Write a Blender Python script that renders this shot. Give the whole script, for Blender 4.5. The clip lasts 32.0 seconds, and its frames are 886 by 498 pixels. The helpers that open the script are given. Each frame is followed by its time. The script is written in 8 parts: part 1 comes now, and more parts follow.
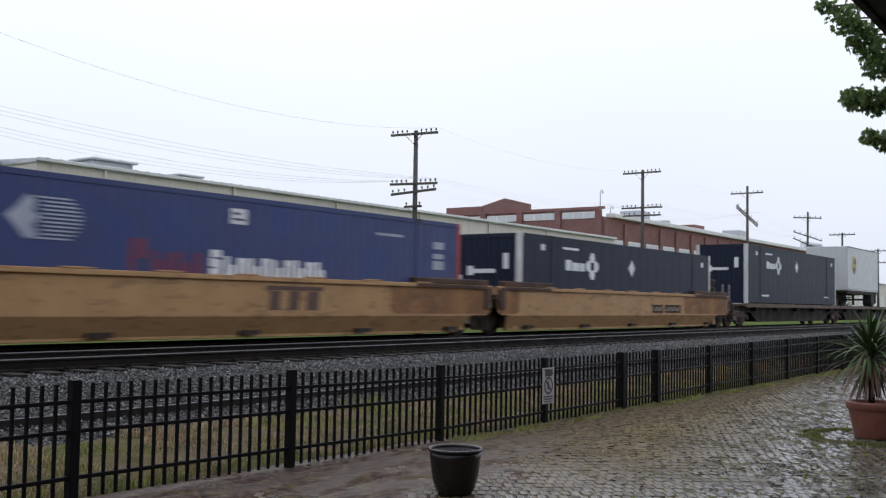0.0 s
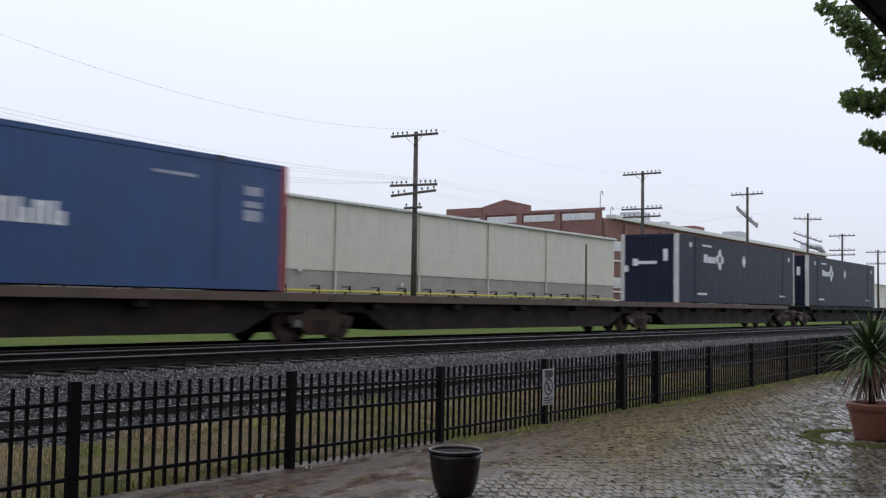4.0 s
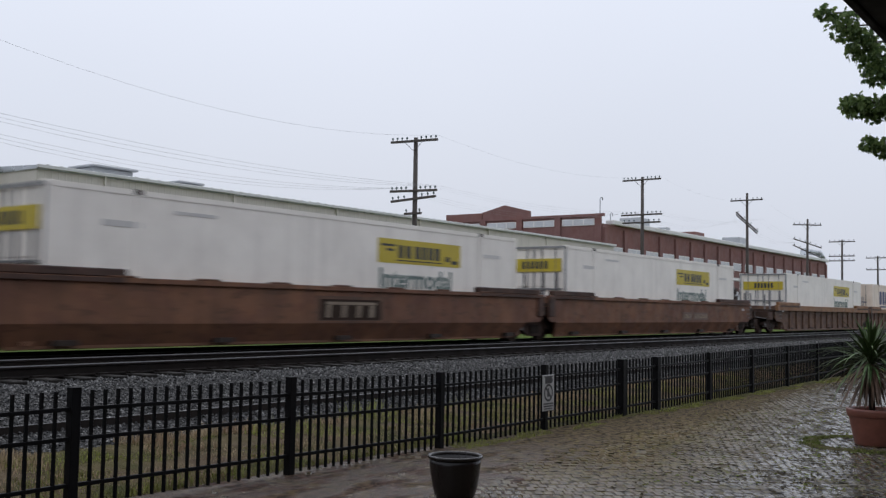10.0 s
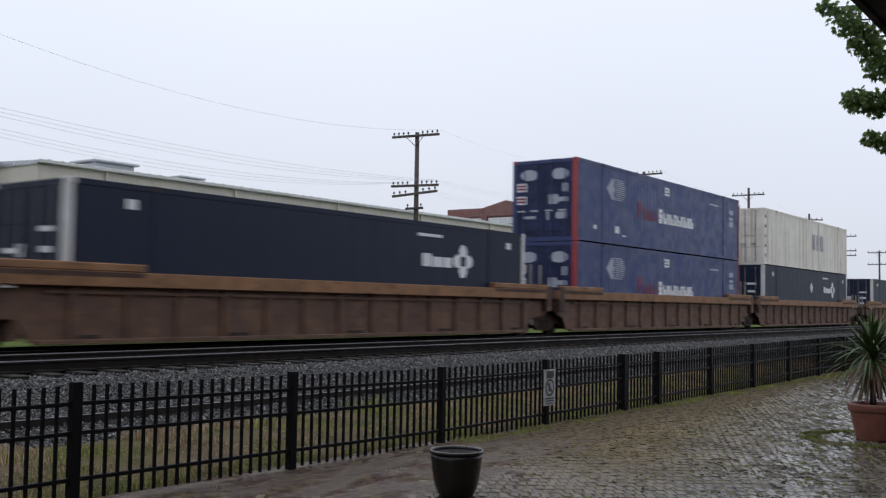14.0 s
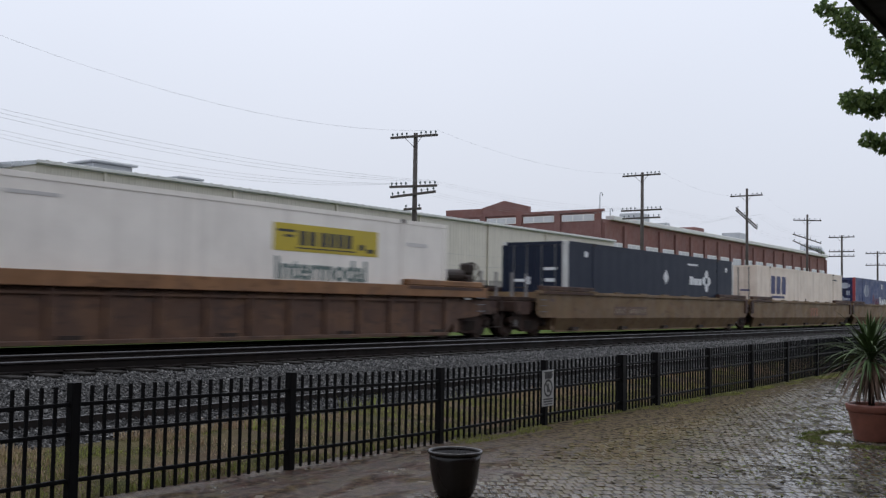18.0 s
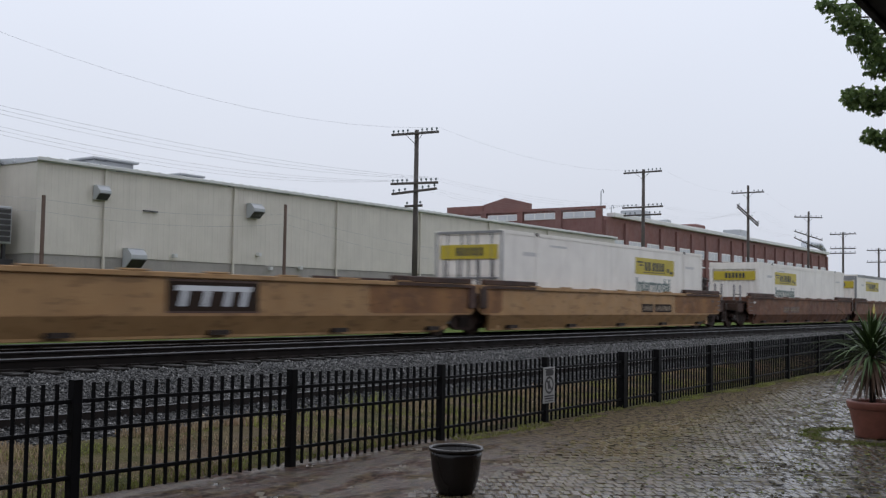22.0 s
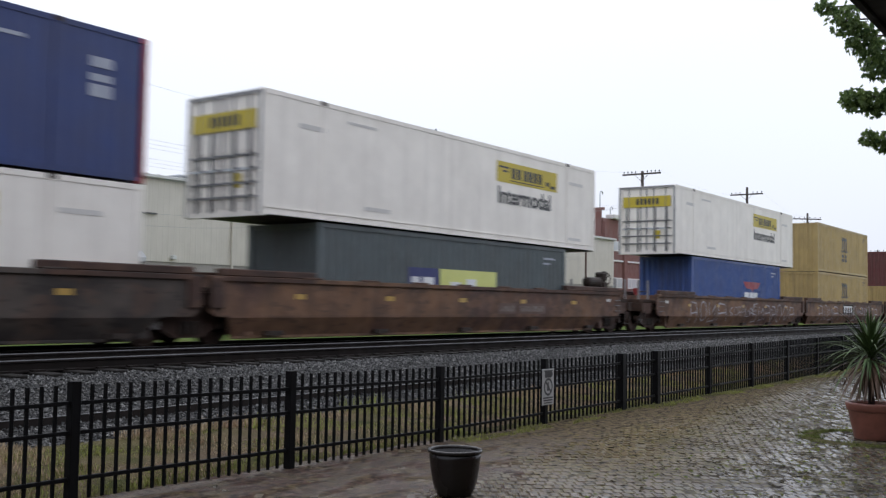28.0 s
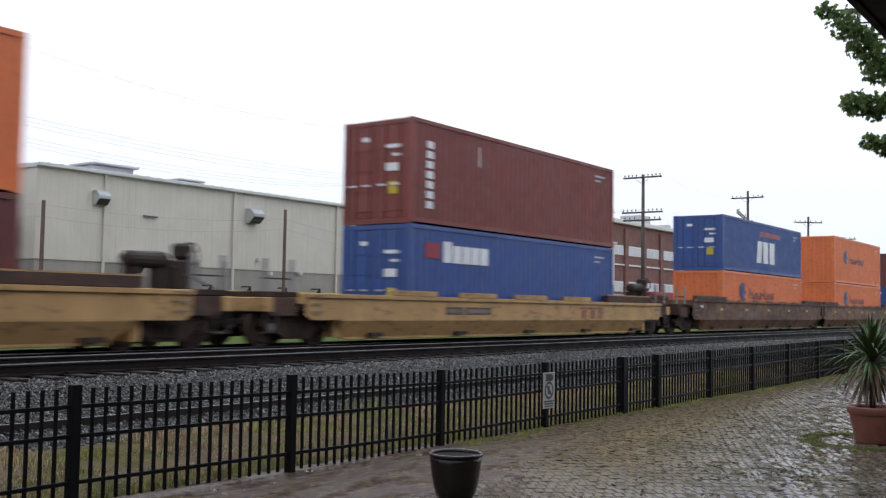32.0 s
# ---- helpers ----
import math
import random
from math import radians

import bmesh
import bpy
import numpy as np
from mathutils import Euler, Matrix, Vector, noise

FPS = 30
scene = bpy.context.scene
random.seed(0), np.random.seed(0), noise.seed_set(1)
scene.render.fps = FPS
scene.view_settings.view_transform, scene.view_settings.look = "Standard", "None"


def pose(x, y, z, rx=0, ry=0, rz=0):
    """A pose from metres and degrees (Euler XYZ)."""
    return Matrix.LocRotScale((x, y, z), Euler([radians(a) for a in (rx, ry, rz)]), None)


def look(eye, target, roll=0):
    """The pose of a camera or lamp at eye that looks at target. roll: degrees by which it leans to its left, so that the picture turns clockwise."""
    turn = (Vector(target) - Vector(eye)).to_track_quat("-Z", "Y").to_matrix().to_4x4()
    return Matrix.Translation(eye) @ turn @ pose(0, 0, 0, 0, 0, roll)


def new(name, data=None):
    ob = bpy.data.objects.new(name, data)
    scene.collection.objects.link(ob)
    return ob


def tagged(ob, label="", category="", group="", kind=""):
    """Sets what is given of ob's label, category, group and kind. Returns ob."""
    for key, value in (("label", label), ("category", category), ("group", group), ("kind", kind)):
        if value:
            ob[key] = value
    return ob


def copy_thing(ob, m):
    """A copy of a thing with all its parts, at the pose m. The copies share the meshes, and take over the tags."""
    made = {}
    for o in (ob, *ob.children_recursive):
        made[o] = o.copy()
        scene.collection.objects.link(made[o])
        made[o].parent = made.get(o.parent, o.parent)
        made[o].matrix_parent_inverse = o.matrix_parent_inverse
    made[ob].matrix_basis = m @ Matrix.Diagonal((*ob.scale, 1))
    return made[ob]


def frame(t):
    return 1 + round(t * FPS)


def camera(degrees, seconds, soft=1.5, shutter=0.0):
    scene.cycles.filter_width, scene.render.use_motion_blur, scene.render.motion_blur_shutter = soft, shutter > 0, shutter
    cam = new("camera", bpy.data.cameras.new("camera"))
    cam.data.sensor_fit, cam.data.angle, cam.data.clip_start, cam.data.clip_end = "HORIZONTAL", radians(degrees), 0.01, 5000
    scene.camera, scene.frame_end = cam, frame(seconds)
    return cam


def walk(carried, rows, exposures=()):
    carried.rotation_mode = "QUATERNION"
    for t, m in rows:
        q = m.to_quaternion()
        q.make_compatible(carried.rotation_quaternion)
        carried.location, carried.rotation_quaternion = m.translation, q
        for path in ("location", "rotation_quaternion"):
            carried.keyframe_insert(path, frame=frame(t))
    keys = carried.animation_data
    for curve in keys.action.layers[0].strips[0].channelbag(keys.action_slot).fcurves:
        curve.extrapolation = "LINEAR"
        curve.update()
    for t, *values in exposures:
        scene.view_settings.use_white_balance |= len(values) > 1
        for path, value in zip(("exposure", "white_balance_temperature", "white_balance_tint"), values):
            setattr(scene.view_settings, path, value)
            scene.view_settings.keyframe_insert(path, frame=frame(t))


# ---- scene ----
# ---- camera: on a stand under a station canopy, with a slight drift ----
LENS = 48.30
cam = camera(LENS, 32.0, soft=1.3, shutter=0.28)
EYE = Vector((0.0, 0.0, 1.70))
PITCH, YAW, ROLL = 3.0755, 53.959, 0.942
PX = 1748.4
SHAKE = [(0, 0.5, 0.3), (0.5, 1.2, 0.6), (1, 1.5, 0.7), (1.5, 1.9, 0.5), (2, 2.2, 0.6), (2.5, 1.9, 0.9), (3, 1.2, 1.3), (3.5, 0.5, 1.9), (5.5, 1.5, 3.9), (6, 1.5, 4.2), (6.5, 1.5, 4.9), (7, 1.5, 5.7), (7.5, 1.2, 7), (8, 0.4, 8.5), (8.5, 0, 9.6), (9, 0, 10.4), (9.5, 0.2, 11.6), (10, 0.4, 12.7), (10.5, 0.2, 13.1), (11, 0, 12.8), (11.5, 0, 12), (12, 0.3, 10.9), (12.5, 1.1, 8.7), (13, 1.7, 5.9), (13.5, 2.2, 4.3), (14, 2.7, 3.5), (14.5, 2.9, 2.9), (16.5, 1, 4.4), (17, 0.4, 4.7), (17.5, -0, 4.8), (18, -0.1, 4.7), (18.5, -0, 4.3), (19, 0, 3.9), (19.5, 0, 3.9), (20, 0.2, 3.5), (20.5, 0.8, 2.8), (21, 1.4, 2), (21.5, 1.5, 0.9), (22, 1.7, -0.7), (22.5, 1.9, -1.8), (23, 1.7, -1.8), (23.5, 1.1, -0.7), (24, 0.3, 0.5), (24.5, 0, 0.9), (25, 0.4, 0.9), (25.5, 1, 0.9), (27.5, 0, 1.4), (28, 0, 2.4), (28.5, 0.4, 3.5), (29, 1.5, 3.9), (29.5, 2.7, 4.3), (30, 2.7, 5.4), (30.5, 1.9, 7), (31, 1.5, 8.1), (31.5, 1.5, 8.5), (32, 1.5, 8.5)]


def heading(dx, dy):
    """The camera's pose after a small drift of its head."""
    p, a = radians(PITCH) + math.atan(dy / PX), radians(YAW) - math.atan(dx / PX)
    fw = Vector((math.sin(a) * math.cos(p), math.cos(a) * math.cos(p), math.sin(p)))
    return look(EYE, EYE + fw, ROLL)


EXPOSURES = [(t, e, 6250, 12) for t, e in ((0, 0.29), (1, 0.30), (2, 0.42), (3, 0.13), (5.5, 0.30), (6, 0.28), (7, -0.02), (8, 0.0), (9, 0.10), (10, -0.05), (11, -0.02), (13, -0.06), (14, 0.08), (14.5, 0.3),
                                          (16.5, 0.20), (17.2, 0.07), (19, -0.03), (25, -0.03), (27.5, 0.34), (29, 0.36), (32, 0.48))]
walk(cam, [(t, heading(dx, dy)) for t, dx, dy in SHAKE], EXPOSURES)

# ---- sky and sun: thick overcast in the rain, brighter overhead ----
world = bpy.data.worlds.new("overcast")
scene.world = world
world.use_nodes = True
wn, wl = world.node_tree.nodes, world.node_tree.links
wn.clear()
w_out, w_bg = wn.new("ShaderNodeOutputWorld"), wn.new("ShaderNodeBackground")
w_sky = wn.new("ShaderNodeTexSky")
w_sky.sky_type, w_sky.sun_disc = "NISHITA", False
w_sky.sun_elevation, w_sky.sun_rotation = radians(48), radians(49)
w_sky.dust_density, w_sky.air_density = 4.0, 1.5
w_co, w_sep = wn.new("ShaderNodeTexCoord"), wn.new("ShaderNodeSeparateXYZ")
w_ramp = wn.new("ShaderNodeMapRange")
w_ramp.inputs["From Min"].default_value, w_ramp.inputs["From Max"].default_value = 0.0, 1.0
w_ramp.inputs["To Min"].default_value, w_ramp.inputs["To Max"].default_value = 0.66, 1.25
w_noise = wn.new("ShaderNodeTexNoise")
w_noise.inputs["Scale"].default_value, w_noise.inputs["Detail"].default_value = 1.6, 3.0
w_nm = wn.new("ShaderNodeMapRange")
w_nm.inputs["To Min"].default_value, w_nm.inputs["To Max"].default_value = 0.94, 1.06
w_mul, w_mul2 = wn.new("ShaderNodeMath"), wn.new("ShaderNodeMath")
w_mul.operation = w_mul2.operation = "MULTIPLY"
w_mix, w_tint = wn.new("ShaderNodeMix"), wn.new("ShaderNodeVectorMath")
w_mix.data_type, w_mix.inputs["Factor"].default_value = "RGBA", 0.006
w_tint.operation = "SCALE"
w_tint.inputs[0].default_value = (0.883, 0.93, 1.02)
wl.new(w_co.outputs["Generated"], w_sep.inputs[0])
wl.new(w_co.outputs["Generated"], w_noise.inputs["Vector"])
wl.new(w_noise.outputs["Fac"], w_nm.inputs["Value"])
wl.new(w_sep.outputs["Z"], w_ramp.inputs["Value"])
wl.new(w_ramp.outputs[0], w_mul.inputs[0])
wl.new(w_nm.outputs[0], w_mul.inputs[1])
# the cloud is thinner, and so brighter, on the far side of the tracks where the sun stands
w_dot, w_side = wn.new("ShaderNodeVectorMath"), wn.new("ShaderNodeMapRange")
w_dot.operation = "DOT_PRODUCT"
w_dot.inputs[1].default_value = (0.75, 0.66, 0.0)
w_side.inputs["From Min"].default_value, w_side.inputs["From Max"].default_value = -1.0, 0.9
w_side.inputs["To Min"].default_value, w_side.inputs["To Max"].default_value = 1.0, 1.04
wl.new(w_co.outputs["Generated"], w_dot.inputs[0])
wl.new(w_dot.outputs["Value"], w_side.inputs["Value"])
wl.new(w_mul.outputs[0], w_mul2.inputs[0])
wl.new(w_side.outputs[0], w_mul2.inputs[1])
wl.new(w_mul2.outputs[0], w_tint.inputs["Scale"])
wl.new(w_tint.outputs[0], w_mix.inputs["A"])
wl.new(w_sky.outputs[0], w_mix.inputs["B"])
wl.new(w_mix.outputs["Result"], w_bg.inputs["Color"])
w_bg.inputs["Strength"].default_value = 1.0
wl.new(w_bg.outputs[0], w_out.inputs["Surface"])

sun = bpy.data.lights.new("sun", "SUN")
sun.energy, sun.angle, sun.color = 0.5, radians(40), (1.0, 0.97, 0.93)
sun_ob = new("sun", sun)
sun_ob.matrix_basis = look((41, 35, 60), (0, 0, 0))


# ---- materials ----
def nodes_of(name):
    m = bpy.data.materials.new(name)
    m.use_nodes = True
    nt = m.node_tree
    return m, nt, nt.nodes, nt.links, nt.nodes["Principled BSDF"]


def rgba(c):
    return (c[0], c[1], c[2], 1.0)


def noise_fac(nt, co, scale, stretch=(1, 1, 1), detail=4.0, lo=0.35, hi=0.65):
    """A noise value between 0 and 1, cut between lo and hi."""
    n, l = nt.nodes, nt.links
    mp, tx, mr = n.new("ShaderNodeMapping"), n.new("ShaderNodeTexNoise"), n.new("ShaderNodeMapRange")
    mp.inputs["Scale"].default_value = stretch
    tx.inputs["Scale"].default_value, tx.inputs["Detail"].default_value = scale, detail
    mr.inputs["From Min"].default_value, mr.inputs["From Max"].default_value = lo, hi
    l.new(co, mp.inputs["Vector"])
    l.new(mp.outputs[0], tx.inputs["Vector"])
    l.new(tx.outputs["Fac"], mr.inputs["Value"])
    return mr.outputs[0]


def mixed(nt, fac, a, b, kind="MIX"):
    n, l = nt.nodes, nt.links
    mx = n.new("ShaderNodeMix")
    mx.data_type, mx.blend_type = "RGBA", kind
    for sock, val in (("Factor", fac), ("A", a), ("B", b)):
        if isinstance(val, (tuple, list)):
            mx.inputs[sock].default_value = rgba(val)
        elif isinstance(val, (int, float)):
            mx.inputs[sock].default_value = val
        else:
            l.new(val, mx.inputs[sock])
    return mx.outputs["Result"]


def scaled(nt, fac, k):
    mm = nt.nodes.new("ShaderNodeMath")
    mm.operation = "MULTIPLY"
    nt.links.new(fac, mm.inputs[0])
    mm.inputs[1].default_value = k
    return mm.outputs[0]


def surface(name, col, rough=0.5, metal=0.0, dirt=(0.06, 0.045, 0.03), amount=0.25, grime=1.2, streak=0.0,
            fine=30.0, bump=0.04, vary=0.0, world_co=False, spec=0.5, second=None, second_scale=2.0, depth=0.01, patch=None, sheen=0.12):
    """Paint, metal, wood or stone: base colour, stains at one scale, grain at another, run-off streaks and relief."""
    m, nt, n, l, p = nodes_of(name)
    co = n.new("ShaderNodeNewGeometry").outputs["Position"] if world_co else n.new("ShaderNodeTexCoord").outputs["Object"]
    c = col
    if second:
        c = mixed(nt, noise_fac(nt, co, second_scale, lo=0.42, hi=0.58), c, second)
    if vary:
        oi, mr = n.new("ShaderNodeObjectInfo"), n.new("ShaderNodeMapRange")
        mr.inputs["To Min"].default_value, mr.inputs["To Max"].default_value = 1 - vary, 1 + vary
        l.new(oi.outputs["Random"], mr.inputs["Value"])
        hs = n.new("ShaderNodeHueSaturation")
        if isinstance(c, tuple):
            hs.inputs["Color"].default_value = rgba(c)
        else:
            l.new(c, hs.inputs["Color"])
        l.new(mr.outputs[0], hs.inputs["Value"])
        c = hs.outputs[0]
    c = mixed(nt, scaled(nt, noise_fac(nt, co, grime), amount), c, dirt)
    if patch:
        # scuffed and repainted patches with hard edges
        c = mixed(nt, scaled(nt, noise_fac(nt, co, 1.4, (1.0, 1.0, 1.7), 5.0, 0.51, 0.58), 0.42), c, patch)
        c = mixed(nt, scaled(nt, noise_fac(nt, co, 3.1, (0.7, 1.0, 2.2), 5.0, 0.57, 0.63), 0.5), c, dirt)
    if streak:
        c = mixed(nt, scaled(nt, noise_fac(nt, co, 1.0, (5.0, 5.0, 0.22), 5.0, 0.5, 0.75), streak), c, dirt)
    g = noise_fac(nt, co, fine, lo=0.2, hi=0.8)
    c = mixed(nt, 0.08, c, g, "OVERLAY")
    l.new(c, p.inputs["Base Color"])
    rr = n.new("ShaderNodeMapRange")
    rr.inputs["To Min"].default_value, rr.inputs["To Max"].default_value = max(rough - sheen, 0.03), min(rough + sheen, 1)
    l.new(noise_fac(nt, co, grime * 2.3), rr.inputs["Value"])
    l.new(rr.outputs[0], p.inputs["Roughness"])
    p.inputs["Metallic"].default_value, p.inputs["Specular IOR Level"].default_value = metal, spec
    if bump:
        b = n.new("ShaderNodeBump")
        b.inputs["Strength"].default_value, b.inputs["Distance"].default_value = bump, depth
        l.new(g, b.inputs["Height"])
        l.new(b.outputs[0], p.inputs["Normal"])
    return m


M = {}
M["blue"] = surface("container_blue_paint", (0.033, 0.053, 0.160), 0.45, spec=0.35, amount=0.22, streak=0.15, vary=0.06)
M["blue_bright"] = surface("container_bright_blue_paint", (0.036, 0.082, 0.205), 0.45, spec=0.35, amount=0.22, streak=0.15)
M["red_post"] = surface("red_post_paint", (0.34, 0.035, 0.045), 0.45, amount=0.2, streak=0.2)
M["navy"] = surface("container_navy_paint", (0.009, 0.0145, 0.034), 0.5, spec=0.25, amount=0.03, streak=0.05, bump=0.0, dirt=(0.03, 0.03, 0.032), sheen=0.02)
M["white_post"] = surface("white_post_paint", (0.62, 0.62, 0.60), 0.5, amount=0.25, streak=0.4, dirt=(0.2, 0.15, 0.1))
M["cream"] = surface("container_cream_paint", (0.79, 0.675, 0.565), 0.5, amount=0.2, streak=0.35, dirt=(0.3, 0.2, 0.12))
M["white"] = surface("container_white_paint", (0.86, 0.81, 0.735), 0.5, amount=0.16, streak=0.2, dirt=(0.35, 0.31, 0.27))
M["rustwhite"] = surface("container_old_white_paint", (0.78, 0.74, 0.67), 0.55, amount=0.25, streak=0.7, dirt=(0.32, 0.22, 0.14))
M["tan"] = surface("container_tan_paint", (0.42, 0.30, 0.115), 0.5, amount=0.2, streak=0.35, vary=0.05)
M["maroon"] = surface("container_maroon_paint", (0.125, 0.030, 0.030), 0.5, amount=0.25, streak=0.3, vary=0.1)
M["brick_red"] = surface("container_red_paint", (0.20, 0.038, 0.030), 0.5, amount=0.2, streak=0.3, vary=0.08)
M["orange"] = surface("container_orange_paint", (0.68, 0.168, 0.048), 0.45, amount=0.25, grime=0.8, streak=0.12, vary=0.05, dirt=(0.40, 0.115, 0.04), patch=(0.60, 0.145, 0.045))
M["grey"] = surface("container_grey_paint", (0.085, 0.105, 0.11), 0.5, amount=0.2, streak=0.3)
M["royal"] = surface("container_royal_blue_paint", (0.028, 0.075, 0.26), 0.45, amount=0.2, streak=0.3, vary=0.06)
M["trailer_white"] = surface("trailer_white_paint", (0.52, 0.53, 0.54), 0.4, amount=0.14, streak=0.2, dirt=(0.3, 0.29, 0.27))
M["trailer_grey"] = surface("trailer_grey_paint", (0.30, 0.315, 0.33), 0.38, amount=0.12, streak=0.15, dirt=(0.2, 0.19, 0.18))
M["ink_white"] = surface("white_lettering_paint", (0.72, 0.73, 0.74), 0.5, amount=0.15)
M["ink_red"] = surface("red_lettering_paint", (0.27, 0.024, 0.042), 0.5, amount=0.15)
M["ink_navy"] = surface("navy_lettering_paint", (0.03, 0.035, 0.13), 0.5, amount=0.2)
M["ink_black"] = surface("dark_lettering_paint", (0.03, 0.03, 0.032), 0.5, amount=0.1)
M["ink_green"] = surface("grey_green_lettering_paint", (0.12, 0.17, 0.155), 0.5, amount=0.15)
M["ink_faded"] = surface("faded_white_lettering", (0.40, 0.42, 0.47), 0.55, amount=0.4, dirt=(0.12, 0.14, 0.25))
M["ink_yellow"] = surface("yellow_panel_paint", (0.50, 0.385, 0.025), 0.45, amount=0.1)
M["ink_pale"] = surface("pale_yellow_panel_paint", (0.62, 0.64, 0.20), 0.45, amount=0.1)
M["ink_brown"] = surface("brown_lettering_paint", (0.09, 0.045, 0.03), 0.5, amount=0.1)
M["ink_blue"] = surface("blue_lettering_paint", (0.03, 0.038, 0.14), 0.5, amount=0.1)
M["gold"] = surface("gold_panel_paint", (0.45, 0.28, 0.06), 0.45, amount=0.1)
M["shield_gold"] = surface("pale_gold_paint", (0.42, 0.35, 0.10), 0.45, amount=0.25, dirt=(0.30, 0.22, 0.06))
M["end_rust"] = surface("rusted_yellow_end_paint", (0.27, 0.135, 0.058), 0.65, spec=0.2, amount=0.6, grime=0.9, streak=0.5, dirt=(0.12, 0.062, 0.036), patch=(0.33, 0.17, 0.065))
M["chalk"] = surface("faded_spray_paint", (0.42, 0.42, 0.45), 0.7, amount=0.6, dirt=(0.15, 0.1, 0.09))
M["chalk_dim"] = surface("dirty_plate_lettering", (0.20, 0.165, 0.145), 0.7, amount=0.6, dirt=(0.10, 0.07, 0.06))
M["well_yellow"] = surface("well_yellow_paint", (0.42, 0.250, 0.112), 0.55, spec=0.3, amount=0.22, streak=0.2, dirt=(0.17, 0.098, 0.048), vary=0.06, patch=(0.34, 0.19, 0.080))
M["well_bright"] = surface("well_pale_yellow_paint", (0.46, 0.280, 0.115), 0.55, spec=0.3, amount=0.28, streak=0.25, dirt=(0.14, 0.09, 0.045), vary=0.06, patch=(0.36, 0.22, 0.09))
M["well_tan"] = surface("well_weathered_yellow_paint", (0.195, 0.130, 0.066), 0.6, spec=0.25, amount=0.4, grime=0.7, streak=0.5, dirt=(0.10, 0.062, 0.042), vary=0.06, patch=(0.185, 0.112, 0.064))
M["well_brown"] = surface("well_brown_paint", (0.120, 0.066, 0.050), 0.65, spec=0.25, amount=0.6, streak=0.6, dirt=(0.05, 0.034, 0.028), vary=0.15, second=(0.20, 0.108, 0.060), second_scale=0.45, patch=(0.21, 0.118, 0.070))
M["well_dark"] = surface("well_sooty_paint", (0.052, 0.044, 0.040), 0.7, spec=0.2, amount=0.5, grime=0.9, streak=0.4, dirt=(0.024, 0.021, 0.020), second=(0.105, 0.085, 0.072), second_scale=1.0, patch=(0.115, 0.068, 0.048))
M["well_warm"] = surface("well_orange_brown_paint", (0.180, 0.083, 0.050), 0.65, spec=0.25, amount=0.5, streak=0.55, dirt=(0.075, 0.042, 0.028), vary=0.12, second=(0.22, 0.105, 0.058), second_scale=0.45, patch=(0.125, 0.058, 0.042))
M["well_rust"] = surface("well_rusty_paint", (0.130, 0.072, 0.046), 0.65, spec=0.25, amount=0.5, streak=0.55, dirt=(0.06, 0.04, 0.035), vary=0.1, patch=(0.19, 0.105, 0.058))
M["chord"] = surface("top_chord_orange_paint", (0.27, 0.138, 0.064), 0.6, spec=0.3, amount=0.5, streak=0.3, dirt=(0.12, 0.06, 0.03), patch=(0.19, 0.10, 0.055))
M["flat_black"] = surface("flatcar_black_paint", (0.011, 0.0105, 0.010), 0.7, spec=0.12, amount=0.35, streak=0.3, dirt=(0.032, 0.026, 0.021))
M["flat_brown"] = surface("flatcar_rusty_black_paint", (0.026, 0.019, 0.015), 0.7, spec=0.15, amount=0.6, grime=0.7, streak=0.4, dirt=(0.012, 0.011, 0.010), patch=(0.05, 0.032, 0.024))
M["deck"] = surface("flatcar_brown_deck", (0.105, 0.068, 0.048), 0.7, amount=0.5, streak=0.2)
M["cover_brown"] = surface("dark_brown_guide_paint", (0.075, 0.042, 0.032), 0.65, spec=0.25, amount=0.5, streak=0.3, dirt=(0.035, 0.024, 0.02), vary=0.15, patch=(0.12, 0.065, 0.042))
M["end_dark"] = surface("sooty_end_steel", (0.034, 0.022, 0.017), 0.75, spec=0.15, amount=0.5, grime=3.0, dirt=(0.045, 0.028, 0.02), fine=40, patch=(0.085, 0.048, 0.034))
M["iron"] = surface("dirty_cast_iron", (0.030, 0.023, 0.019), 0.7, 0.0, amount=0.5, dirt=(0.055, 0.035, 0.026), fine=60, spec=0.25)
M["wheel_rust"] = surface("rusty_wheel_steel", (0.062, 0.038, 0.029), 0.65, spec=0.25, amount=0.5, dirt=(0.02, 0.016, 0.014), fine=60)
M["truck_rust"] = surface("rusty_truck_casting", (0.058, 0.034, 0.026), 0.7, spec=0.2, amount=0.5, grime=2.0, dirt=(0.035, 0.024, 0.019), fine=60)
M["bright"] = surface("worn_bright_steel", (0.20, 0.19, 0.185), 0.45, 0.6, amount=0.2)
M["rubber"] = surface("tyre_rubber", (0.018, 0.018, 0.019), 0.8, amount=0.3, dirt=(0.06, 0.055, 0.05))
M["fence"] = surface("black_fence_enamel", (0.0055, 0.0055, 0.006), 0.5, amount=0.15, dirt=(0.014, 0.013, 0.012), bump=0.05, spec=0.08)
M["rail"] = surface("rail_side_steel", (0.012, 0.010, 0.009), 0.7, 0.0, amount=0.4, dirt=(0.022, 0.014, 0.010), world_co=True, spec=0.12)
M["rail_top"] = surface("rail_head_steel", (0.085, 0.085, 0.088), 0.5, 0.6, amount=0.25, dirt=(0.1, 0.09, 0.08), world_co=True)
M["tie"] = surface("creosoted_tie_wood", (0.014, 0.012, 0.010), 0.75, spec=0.15, amount=0.4, dirt=(0.03, 0.027, 0.024), vary=0.2, fine=40, bump=0.5)
